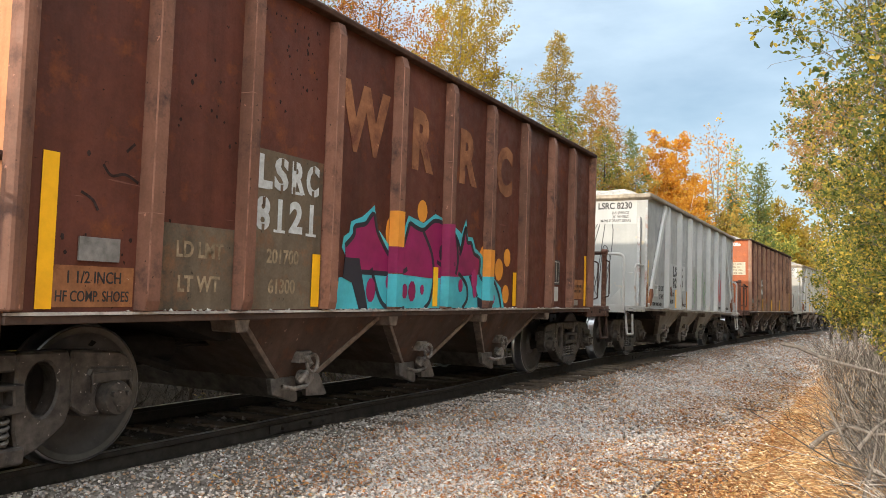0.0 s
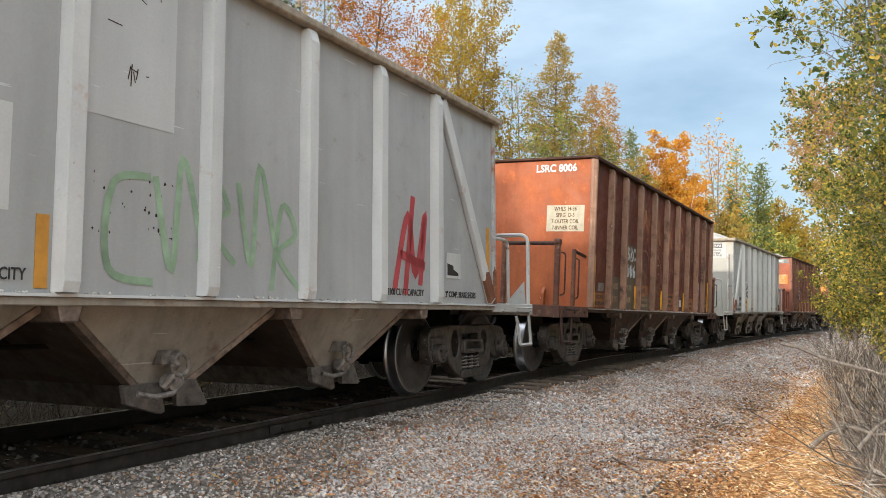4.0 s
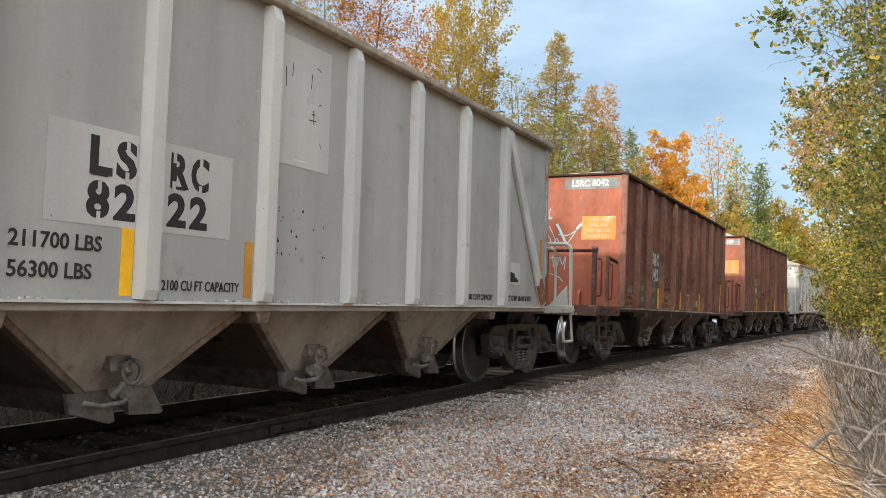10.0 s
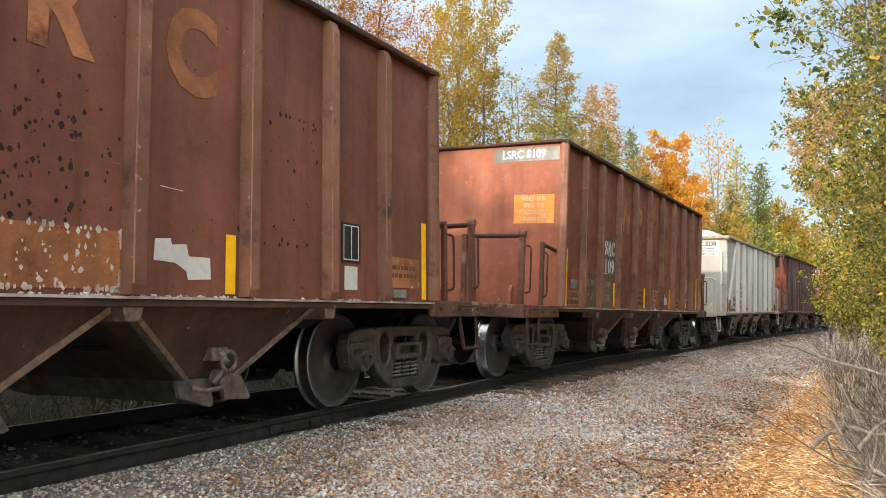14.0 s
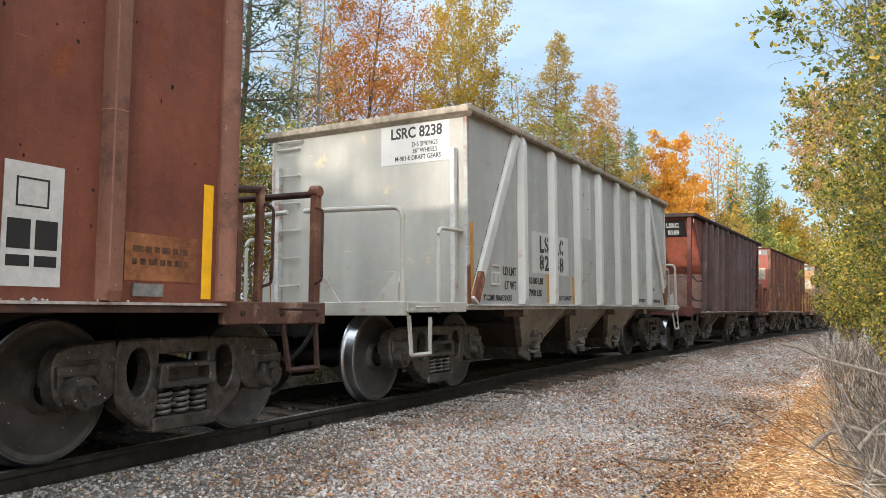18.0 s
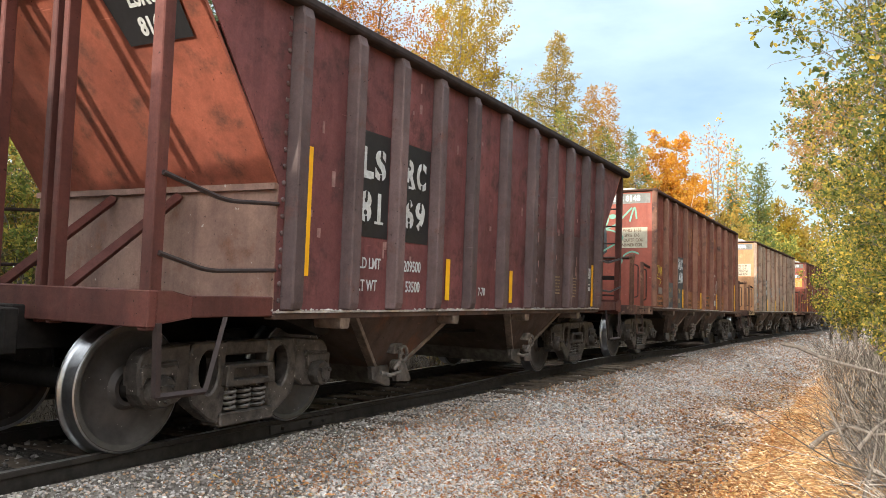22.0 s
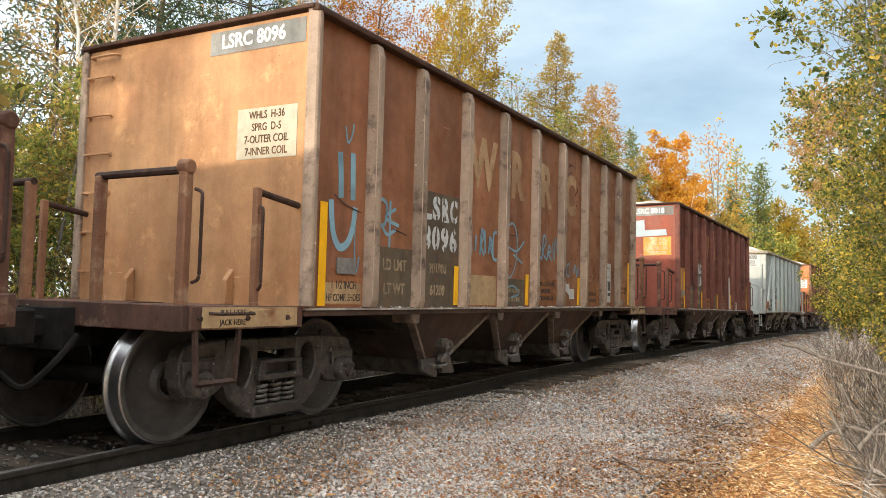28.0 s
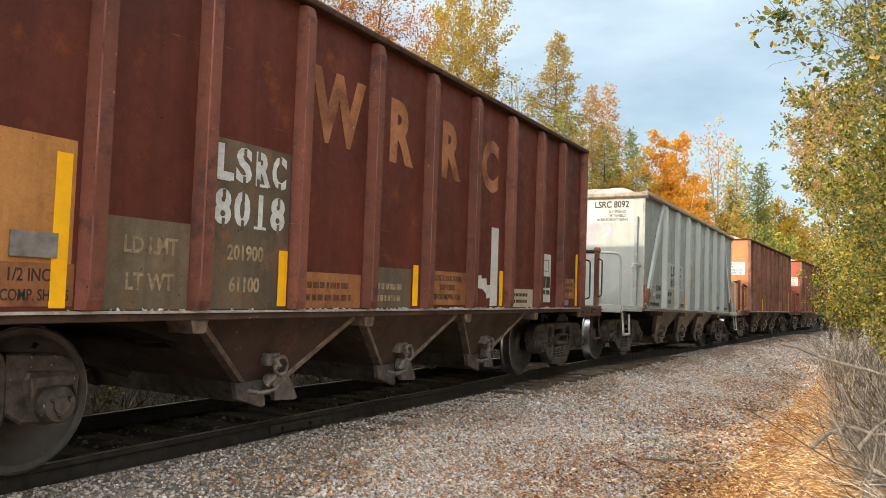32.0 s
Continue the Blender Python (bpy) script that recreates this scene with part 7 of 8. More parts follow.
def track():
    tr = new("railway_track")
    tagged(tr, "railway track of worn rails on timber sleepers", "railway track", "", "structure")
    for sd in (-1, 1):
        c = sd * 0.753
        prof = [(-0.07, -0.165), (0.07, -0.165), (0.07, -0.155), (0.012, -0.135), (0.010, -0.045), (0.035, -0.035), (0.036, -0.006), (0.028, -0.001), (-0.028, -0.001), (-0.036, -0.006), (-0.035, -0.035), (-0.010, -0.045), (-0.012, -0.135), (-0.07, -0.155)]
        part("rail", strip(-160, 230, 1.0, [(c + a, b) for a, b in prof], None, "rail"), RAIL_SIDE, tr, "brown steel rail")
        part("rail_head", strip(-160, 230, 1.0, [(c - 0.03, -0.004), (c + 0.03, -0.004), (c + 0.026, 0.0), (c - 0.026, 0.0)], None, "rail_head"), RAIL_TOP, tr, "polished running surface")
    tie = stored("sleeper", lambda: Shape().box(-0.115, 0.115, -1.32, 1.32, -0.30, -0.142), 0.012)
    plate_m = stored("tie_plate", lambda: Shape().box(-0.09, 0.09, -0.11, 0.11, -0.168, -0.156).lathe([(0, 0.0), (0.016, 0.0), (0.016, -0.03)], 6, "z", (0.06, 0.085, -0.135)).lathe([(0, 0.0), (0.016, 0.0), (0.016, -0.03)], 6, "z", (-0.06, -0.085, -0.135)))
    rng = random.Random(3)
    n = 0
    far = Shape()
    for i in range(-290, 440):
        s = i * 0.53 + rng.uniform(-0.04, 0.04)
        m = Matrix.Translation(on_track(s, rng.uniform(-0.04, 0.04), uneven(SAG, s))) @ Matrix.Rotation(CURVE * s + rng.uniform(-0.02, 0.02), 4, "Z")
        if 2.0 < s < 48:
            t = part("sleeper", tie, TIE_WOOD, tr)
            t.matrix_local = m
            if s < 22:
                for sd in (-1, 1):
                    q = part("tie_plate", plate_m, RAIL_SIDE, t, "", (0, sd * 0.753, 0))
        else:
            far.box(-0.115, 0.115, -1.32, 1.32, -0.30, -0.168, m)
    fo = part("far_sleepers", far, TIE_WOOD, tr)
    tagged(fo, "timber sleepers further along", "", "", "stuff")
    for s in (6.0, 17.9, 29.8):
        j = part("joint_bar", stored("joint_bar", lambda: Shape().box(-0.45, 0.45, -0.035, -0.015, -0.13, -0.05).lathe([(0, -0.07), (0.02, -0.07), (0.02, -0.035)], 6, at=(-0.3, 0, -0.09)).lathe([(0, -0.07), (0.02, -0.07), (0.02, -0.035)], 6, at=(0.3, 0, -0.09)).lathe([(0, -0.07), (0.02, -0.07), (0.02, -0.035)], 6, at=(0.1, 0, -0.09)), 0.004), RAIL_SIDE, tr)
        j.matrix_local = Matrix.Translation(on_track(s, 0.753, uneven(SAG, s))) @ Matrix.Rotation(CURVE * s, 4, "Z")
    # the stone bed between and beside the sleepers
    # the bed under the cars, with their shadow in its colour
    shaded_bed = part("track_bed", strip(-160, 230, 1.0, [(-1.75, -0.235), (-1.40, -0.178), (0.68, -0.178), (0.82, -0.185), (0.82, -0.3), (-1.75, -0.3)], None, "bed", False), SHADED_BED)
    tagged(shaded_bed, "bed between the rails, darkened for the shade under the cars", "ballast", "", "structure")
    bed = part("ballast_bed", strip(-160, 230, 1.0, [(0.80, -0.185), (0.84, -0.152), (1.35, -0.160), (1.9, -0.25), (3.7, -0.60), (3.7, -0.9), (0.80, -0.9)], None, "bed", False), BALLAST_BED)
    tagged(bed, "shoulder of crushed grey stone beside the track", "ballast", "", "structure")
    # far shoulder in the same soil, its shade painted in
    back = part("far_shoulder", strip(-160, 230, 1.0, [(-3.7, -0.66), (-1.9, -0.25), (-1.40, -0.185), (0.80, -0.185), (0.80, -0.9), (-3.7, -0.9)], None, "bed", False), SHADED_SOIL)
    tagged(back, "far shoulder of the track, darkened for the shade there", "ballast", "", "structure")


STONES = islands("ballast stones", [(0.0, (0.198, 0.178, 0.167)), (0.25, (0.343, 0.322, 0.310)), (0.5, (0.468, 0.446, 0.432)), (0.60, (0.468, 0.386, 0.334)), (0.70, (0.395, 0.247, 0.160)), (0.78, (0.510, 0.485, 0.475)), (0.92, (0.520, 0.436, 0.385)), (1.0, (0.686, 0.658, 0.639))], 0.9, 0, 40)
STONES_DIRT = islands("dirty trackside stones", [(0.0, (0.13, 0.11, 0.10)), (0.4, (0.28, 0.25, 0.23)), (0.75, (0.44, 0.41, 0.39)), (0.88, (0.42, 0.27, 0.17)), (1.0, (0.64, 0.63, 0.62))], 0.9)
# stones between the rails, darkened for the same shadow
STONES_SHADED = islands("ballast stones with shade in their colour", [(0.0, (0.03, 0.027, 0.025)), (0.6, (0.125, 0.114, 0.105)), (1.0, (0.30, 0.28, 0.26))], 0.85)
# weed colours lowered to near black, for the shade behind the train
TWIGS_SHADED = islands("weeds with shade in their colour", [(0.0, (0.012, 0.009, 0.007)), (0.7, (0.025, 0.019, 0.014)), (0.96, (0.04, 0.032, 0.024)), (1.0, (0.12, 0.10, 0.075))], 0.85)
LITTER = islands("fallen leaves", [(0.0, (0.15, 0.07, 0.035)), (0.3, (0.28, 0.12, 0.05)), (0.6, (0.40, 0.18, 0.07)), (0.82, (0.50, 0.27, 0.11)), (0.92, (0.36, 0.10, 0.045)), (1.0, (0.58, 0.40, 0.13))], 0.8, 0.25)
# a paler copy of LITTER: sunlight on the path is put into the colour
PATH_LITTER = islands("path leaves with sunlight in their colour", [(0.0, (0.24, 0.12, 0.06)), (0.3, (0.50, 0.25, 0.11)), (0.6, (0.66, 0.40, 0.19)), (0.85, (0.76, 0.56, 0.32)), (1.0, (0.84, 0.72, 0.50))], 0.8, 0.2)
LITTER_DARK = islands("damp dark leaves", [(0.0, (0.05, 0.03, 0.02)), (0.4, (0.13, 0.07, 0.04)), (0.75, (0.26, 0.13, 0.06)), (1.0, (0.50, 0.24, 0.08))], 0.7, 0.1)
# straw colours are raised as well, for the sun on the path
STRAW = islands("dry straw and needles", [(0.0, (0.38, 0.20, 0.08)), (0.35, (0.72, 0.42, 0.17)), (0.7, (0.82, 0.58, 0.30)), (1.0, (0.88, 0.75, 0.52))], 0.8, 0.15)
TWIGS = islands("dry grey twigs", [(0.0, (0.02, 0.016, 0.014)), (0.4, (0.075, 0.064, 0.056)), (0.75, (0.21, 0.185, 0.165)), (1.0, (0.55, 0.50, 0.45))], 0.85)


def surface(s, p):
    x, y = arr_track(s, p)
    bed = np.interp(p, [-3.7, -1.9, -1.40, 0.84, 0.86, 1.35, 1.9, 3.7], [-0.60, -0.25, -0.185, -0.185, -0.152, -0.160, -0.25, -0.60])
    g = bank_height(p) + uneven_ground(x, y) * np.clip((np.abs(p) - 1.4) / 1.5, 0, 1)
    z = np.where(np.abs(p) < 3.7, bed, g)
    return x, y, z


def leaf_cards(rng, centres, size, droop=0.0, flatness=0.0, n_up=None):
    """Small folded leaves: a rhombus bent along its middle, each of its own turn."""
    n = len(centres)
    R = turns(rng, n)
    if flatness:
        yaw = rng.uniform(0, 2 * np.pi, n)
        tx, ty = rng.normal(0, flatness, n), rng.normal(0, flatness, n)
        c, s_ = np.cos(yaw), np.sin(yaw)
        ax = np.stack([c, s_, tx], 1)
        ay = np.stack([-s_, c, ty], 1)
        az = np.cross(ax, ay)
        R = np.stack([ax, ay, az], 2)
    base = np.array([(-0.5, 0, 0.0), (0.1, -0.22, 0.10), (0.62, 0.06, 0.02), (-0.08, 0.27, 0.12)])
    v = np.einsum("nij,kj->nki", R, base) * size[:, None, None] + centres[:, None, :]
    f = (np.array([0, 1, 2, 3])[None] + 4 * np.arange(n)[:, None]).ravel()
    return v.reshape(-1, 3), f


def sticks(rng, a, b, width, bow=0.0):
    """Thin three-sided straws and twigs from a to b, bowed at the middle."""
    n = len(a)
    mid = (a + b) / 2 + rng.normal(0, 1, (n, 3)) * (bow * np.linalg.norm(b - a, axis=1))[:, None]
    d = b - a
    d /= np.linalg.norm(d, axis=1)[:, None] + 1e-9
    side = np.cross(d, np.array([0.31, 0.2, 0.93]))
    side /= np.linalg.norm(side, axis=1)[:, None] + 1e-9
    up = np.cross(d, side)
    ring = []
    for q, w in ((a, width), (mid, width * 0.8), (b, width * 0.35)):
        for k in range(3):
            an = 2 * math.pi * k / 3
            ring.append(q + (math.cos(an) * side + math.sin(an) * up) * w[:, None])
    v = np.stack(ring, 1).reshape(-1, 3)
    f = []
    for r in range(2):
        for k in range(3):
            f.append((r * 3 + k, r * 3 + (k + 1) % 3, r * 3 + 3 + (k + 1) % 3, r * 3 + 3 + k))
    f = (np.array(f)[None] + 9 * np.arange(n)[:, None, None]).ravel()
    return v, f


def ballast():
    rng = np.random.RandomState(11)
    def lay(n, s0, s1, p0, p1, z0, z1, fine, power=1.0):
        s = s0 + (s1 - s0) * rng.rand(n) ** power
        p = rng.uniform(p0, p1, n)
        if fine is not None and p0 > 1.2:
            p = np.where(p < 1.9 + 0.25 * np.sin(s * 1.7) + rng.normal(0, 0.22, n), rng.uniform(p0 + 0.5, p1, n), p)
        x, y, z = surface(s, p)
        size = rng.uniform(z0, z1, n) * rng.choice([0.6, 1.0, 1.0, 1.3], n)
        return np.column_stack([x, y, z + size * rng.uniform(0.0, 0.7, n)]), size
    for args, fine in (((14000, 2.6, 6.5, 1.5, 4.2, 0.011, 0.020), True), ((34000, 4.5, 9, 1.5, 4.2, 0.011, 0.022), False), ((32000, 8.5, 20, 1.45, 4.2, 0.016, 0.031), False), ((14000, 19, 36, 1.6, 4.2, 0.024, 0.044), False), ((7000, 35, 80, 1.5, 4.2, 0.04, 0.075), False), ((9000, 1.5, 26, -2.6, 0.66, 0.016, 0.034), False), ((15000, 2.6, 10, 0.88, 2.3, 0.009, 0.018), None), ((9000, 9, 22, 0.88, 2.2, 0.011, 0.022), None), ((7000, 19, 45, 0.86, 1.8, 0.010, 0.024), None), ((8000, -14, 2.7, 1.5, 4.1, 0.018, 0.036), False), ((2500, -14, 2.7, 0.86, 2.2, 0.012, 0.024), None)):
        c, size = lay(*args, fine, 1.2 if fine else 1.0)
        ob = new("ballast_stones", stones_mesh("ballast_stones", c, size, STONES_DIRT if fine is None else STONES if args[3] > 0 else STONES_SHADED, rng, fine))
        tagged(ob, "loose grey and pinkish crushed stone", "ballast", "", "stuff")


def litter():
    rng = np.random.RandomState(21)
    n = 185000
    s = 2.8 + 50 * rng.rand(n) ** 1.7
    p = 4.6 - 3.3 * rng.rand(n) ** 1.2
    x, y, z = surface(s, p)
    keep = rng.rand(n) < np.clip(0.80 + 0.9 * (np.sin(x * 1.7 + 2 * np.sin(y * 2.1)) * np.sin(y * 2.3 + x * 0.6) + 0.15), 0.12, 1) * np.clip(0.35 + (p - 1.6) / 3, 0.3, 1)
    c = np.column_stack([x, y, z + 0.020 + 0.018 * rng.rand(n)])[keep]
    v, f = leaf_cards(rng, c, rng.uniform(0.015, 0.038, len(c)) * rng.choice([0.75, 1, 2.0], len(c), p=[0.62, 0.35, 0.03]), flatness=0.4)
    tagged(new("fallen_leaves", from_arrays("fallen_leaves", v, 4, f, LITTER)), "brown and orange fallen leaves on the stones", "leaves", "", "stuff")
    n = 7000
    s = 4 + 42 * rng.rand(n) ** 1.1
    p = 1.3 + 3.0 * rng.rand(n)
    x, y, z = surface(s, p)
    v, f = leaf_cards(rng, np.column_stack([x, y, z + 0.022 + 0.02 * rng.rand(n)]), rng.uniform(0.02, 0.045, n) * (0.7 + s / 40), flatness=0.35)
    tagged(new("fallen_leaves", from_arrays("fallen_leaves", v, 4, f, LITTER)), "brown leaves and needles strewn over the stones", "leaves", "", "stuff")
    n = 9000
    s, p = rng.uniform(-14, 4.5, n), rng.normal(4.6, 0.7, n)
    x, y, z = surface(s, p)
    v, f = leaf_cards(rng, np.column_stack([x, y, z + 0.02 * rng.rand(n)]), rng.uniform(0.03, 0.08, n), flatness=0.3)
    tagged(new("path_leaves", from_arrays("path_leaves", v, 4, f, PATH_LITTER)), "orange leaves trodden into the path", "leaves", "", "stuff")
    # damp dark leaves gather between the stones and the path
    n = 11000
    s = 5.0 + 30 * rng.rand(n) ** 1.3
    p = 3.80 - 0.012 * (s - 8) + 0.22 * np.sin(0.9 * s) + rng.normal(0, 0.34, n)
    x, y, z = surface(s, p)
    keep = rng.rand(n) < np.clip(0.5 + 0.9 * np.sin(1.9 * x + 1.3 * np.sin(3.1 * y)), 0.1, 1)
    v, f = leaf_cards(rng, np.column_stack([x, y, z + 0.018 + 0.02 * rng.rand(n)])[keep], rng.uniform(0.02, 0.06, keep.sum()), flatness=0.4)
    tagged(new("fallen_leaves", from_arrays("fallen_leaves", v, 4, f, LITTER_DARK)), "damp dark brown leaves beside the path", "leaves", "", "stuff")
    # the path: leaves and straw, their colours brightened to stand for sunlight
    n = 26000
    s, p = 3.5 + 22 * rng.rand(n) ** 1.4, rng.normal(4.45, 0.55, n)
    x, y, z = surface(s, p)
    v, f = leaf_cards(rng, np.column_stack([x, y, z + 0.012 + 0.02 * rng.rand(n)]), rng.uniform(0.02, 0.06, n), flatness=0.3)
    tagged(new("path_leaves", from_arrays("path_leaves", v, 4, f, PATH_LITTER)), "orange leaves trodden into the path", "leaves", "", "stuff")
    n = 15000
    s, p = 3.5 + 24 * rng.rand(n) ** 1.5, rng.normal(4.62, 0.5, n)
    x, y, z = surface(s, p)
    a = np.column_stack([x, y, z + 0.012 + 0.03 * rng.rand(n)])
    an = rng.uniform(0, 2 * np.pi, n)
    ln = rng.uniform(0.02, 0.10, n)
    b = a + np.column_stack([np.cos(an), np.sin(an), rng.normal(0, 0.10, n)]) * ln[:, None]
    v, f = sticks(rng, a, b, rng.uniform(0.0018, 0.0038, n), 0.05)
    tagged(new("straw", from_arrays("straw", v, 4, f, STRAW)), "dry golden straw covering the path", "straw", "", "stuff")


def brush():
    """Tangle of dry grey stems along the edge of the path, and weeds beyond the far rail."""
    rng = np.random.RandomState(31)
    def tangle(n, s0, s1, p0, p1, h0, h1, name, label, lean=0.5, w=(0.0015, 0.004), power=1.0, mat=None):
        s = s0 + (s1 - s0) * rng.rand(n) ** power
        p = p0 + (p1 - p0) * rng.rand(n) + (5.25 - 0.085 * (s - 10) if p0 >= 0 else 0)
        x, y, z = surface(s, p)
        a = np.column_stack([x, y, z])
        ln = h0 + (h1 - h0) * rng.rand(n) ** 1.6
        d = np.column_stack([rng.normal(0.0, lean, n), rng.normal(0.1 * lean, lean, n), rng.uniform(0.3, 1.1, n)])
        b = a + d * ln[:, None]
        v, f = sticks(rng, a, b, rng.uniform(*w, n), 0.11)
        # side shoots
        k = rng.randint(0, n, n)
        a2 = a[k] + (b - a)[k] * rng.uniform(0.35, 0.85, (n, 1))
        b2 = a2 + (d[k] * 0.5 + rng.normal(0, 0.4, (n, 3))) * (ln[k] * 0.45)[:, None]
        v2, f2 = sticks(rng, a2, b2, rng.uniform(w[0] * 0.6, w[1] * 0.6, n), 0.08)
        me = from_arrays(name, np.concatenate([v, v2]), 4, np.concatenate([f, f2 + len(v)]), mat or TWIGS)
        return tagged(new(name, me), label, "brush", "", "stuff")
    lab, fine = "tangle of dry grey stems beside the path", "tangle of fine dry stems beside the path"
    tangle(1500, 5.2, 13, 0.05, 2.8, 0.4, 1.6, "dry_brush", lab, 0.30, (0.002, 0.0055))
    tangle(1300, 5.2, 13, 0.05, 2.6, 0.3, 0.9, "dry_brush", lab, 0.9, (0.002, 0.006))
    tangle(110, 5.2, 12, 0.3, 2.6, 0.5, 1.1, "dry_brush", "broken dead branches caught in the brush", 1.0, (0.006, 0.011))
    tangle(1000, 5.2, 15, 0.0, 2.4, 0.25, 0.9, "dry_brush", fine, 0.5, (0.0012, 0.0025))
    tangle(1400, 12, 32, 0.1, 3.0, 0.6, 1.7, "dry_brush", lab, 0.28, (0.003, 0.007))
    tangle(1300, 11, 34, 0.0, 3.0, 0.4, 1.4, "dry_brush", fine, 0.45, (0.002, 0.004))
    tangle(900, 8, 22, 0.0, 0.4, 0.12, 0.45, "dry_grass", "pale dry grass at the edge of the path", 0.45, (0.001, 0.0022))
    # weeds beyond the far rail, coloured as if in shade
    tangle(4000, 1.5, 40, -6.5, -2.3, 0.2, 0.8, "dry_weeds", "dry weeds beyond the track, their shade in the colour", 0.4, (0.002, 0.007), 1.0, TWIGS_SHADED)
    tangle(260, -10, 5.2, 0.3, 3.0, 0.3, 1.1, "dry_brush", lab, 0.5, (0.003, 0.007))
    # fallen branches
    def branch(pts, r, label="bare fallen branch in the brush"):
        s = Shape().tube(pts, [r * (1 - 0.75 * i / (len(pts) - 1)) for i in range(len(pts))], 7)
        ob = part("fallen_branch", s, BARK_GREY, None, "", (0, 0, 0), 0, True)
        tagged(ob, label, "branch", "fallen branches")
    def gp(s, p, h):
        x, y, z = surface(np.array([s]), np.array([p]))
        return (float(x[0]), float(y[0]), float(z[0]) + h)
    branch([(13.04, 0.96, 0.55), (12.4, 0.70, 0.53), (11.6, 0.32, 0.42), (10.3, -0.33, 0.34), (8.9, -1.1, 0.02), (8.3, -1.45, -0.35)], 0.034)
    branch([(9.42, 0.42, -0.40), (9.38, 0.26, -0.24), (9.34, 0.05, -0.14), (9.22, -0.18, -0.19), (9.10, -0.60, -0.12), (9.2, -1.2, -0.4)], 0.032)
    branch([(11.2, 0.16, 0.14), (11.0, 0.05, -0.08), (10.85, -0.03, -0.25), (10.75, -0.10, -0.6)], 0.020)
    branch([(8.9, 0.22, 0.05), (8.7, 0.05, -0.3), (8.4, -0.2, -0.62)], 0.016)
    branch([(8.1, 0.02, -0.25), (8.25, -0.15, -0.02), (8.6, -0.35, 0.12), (9.1, -0.6, -0.1)], 0.022)
    branch([(7.6, -0.05, -0.55), (7.9, -0.15, -0.2), (8.3, -0.2, 0.10)], 0.017)
    lie = [gp(*q) for q in ((8.0, 3.16, 0.03), (7.75, 3.45, 0.04), (7.55, 3.75, 0.03), (7.2, 4.22, 0.02))]
    branch(lie, 0.011, "thin pale stick lying on the stones")
    branch([gp(8.3, 3.35, 0.03), gp(8.55, 3.6, 0.05), gp(8.9, 3.8, 0.03)], 0.013, "dark stick lying on the stones")
    branch([gp(11.2, 3.55, 0.03), gp(11.4, 3.75, 0.10), gp(11.2, 3.95, 0.16)], 0.010, "thin pale stick lying on stones")
    branch([gp(13.6, 3.45, 0.03), gp(13.8, 3.8, 0.05), gp(13.9, 4.2, 0.03)], 0.013, "thin stick lying on the stones")
    branch([gp(6.6, 4.35, 0.03), gp(6.9, 4.7, 0.04), gp(7.1, 5.1, 0.03)], 0.009, "thin pale stick lying on the path")


BARK_GREY = plain("grey bark", (0.155, 0.132, 0.115), 0.9, 0, 0.4, 12, 0.8, 0.02)
BARK_DARK = plain("dark bark", (0.085, 0.066, 0.052), 0.95, 0, 0.4, 10, 0.8, 0.03)
BARK_BIRCH = plain("pale birch bark", (0.52, 0.48, 0.43), 0.8, 0, 0.3, 7, 0.4, 0.01)


def leaf_mat(name, a, b, c, d):
    return islands(name, [(0.0, a), (0.35, b), (0.7, c), (1.0, d)], 0.6, 0.45)


LEAF_ORANGE = leaf_mat("orange leaves", (0.38, 0.15, 0.02), (0.54, 0.23, 0.025), (0.60, 0.29, 0.035), (0.56, 0.35, 0.06))
LEAF_RUST = leaf_mat("rust-orange leaves", (0.21, 0.075, 0.015), (0.34, 0.125, 0.018), (0.42, 0.165, 0.024), (0.40, 0.21, 0.04))
LEAF_YELLOW = leaf_mat("yellow leaves", (0.17, 0.12, 0.02), (0.34, 0.225, 0.028), (0.45, 0.295, 0.036), (0.30, 0.26, 0.045))
LEAF_LARCH = leaf_mat("golden larch needles", (0.26, 0.185, 0.045), (0.38, 0.26, 0.06), (0.46, 0.31, 0.075), (0.25, 0.255, 0.07))
LEAF_LARCH_ORANGE = leaf_mat("orange larch needles", (0.30, 0.155, 0.04), (0.43, 0.22, 0.05), (0.48, 0.26, 0.06), (0.34, 0.26, 0.07))
LEAF_BUSH = leaf_mat("green leaves turning yellow", (0.05, 0.075, 0.022), (0.13, 0.155, 0.038), (0.29, 0.26, 0.055), (0.62, 0.43, 0.08))
LEAF_OLIVE = leaf_mat("olive and yellow leaves", (0.10, 0.135, 0.038), (0.19, 0.225, 0.055), (0.32, 0.315, 0.075), (0.58, 0.44, 0.10))
LEAF_GREEN = leaf_mat("green leaves with some yellow", (0.045, 0.07, 0.022), (0.085, 0.115, 0.032), (0.16, 0.165, 0.038), (0.46, 0.31, 0.055))
LEAF_SHRUB = leaf_mat("dull brown-green leaves", (0.09, 0.095, 0.03), (0.19, 0.165, 0.045), (0.31, 0.215, 0.06), (0.42, 0.27, 0.08))
# darker than the other shrubs: shade behind the train is in the leaf colour
LEAF_UNDER = leaf_mat("undergrowth leaves with shade in their colour", (0.04, 0.042, 0.018), (0.08, 0.075, 0.028), (0.14, 0.10, 0.035), (0.22, 0.14, 0.05))
LEAF_PINE = leaf_mat("dark pine needles", (0.035, 0.055, 0.028), (0.06, 0.09, 0.045), (0.085, 0.12, 0.055), (0.13, 0.14, 0.06))
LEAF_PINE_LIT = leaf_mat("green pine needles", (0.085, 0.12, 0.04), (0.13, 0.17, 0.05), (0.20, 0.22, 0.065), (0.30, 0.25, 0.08))
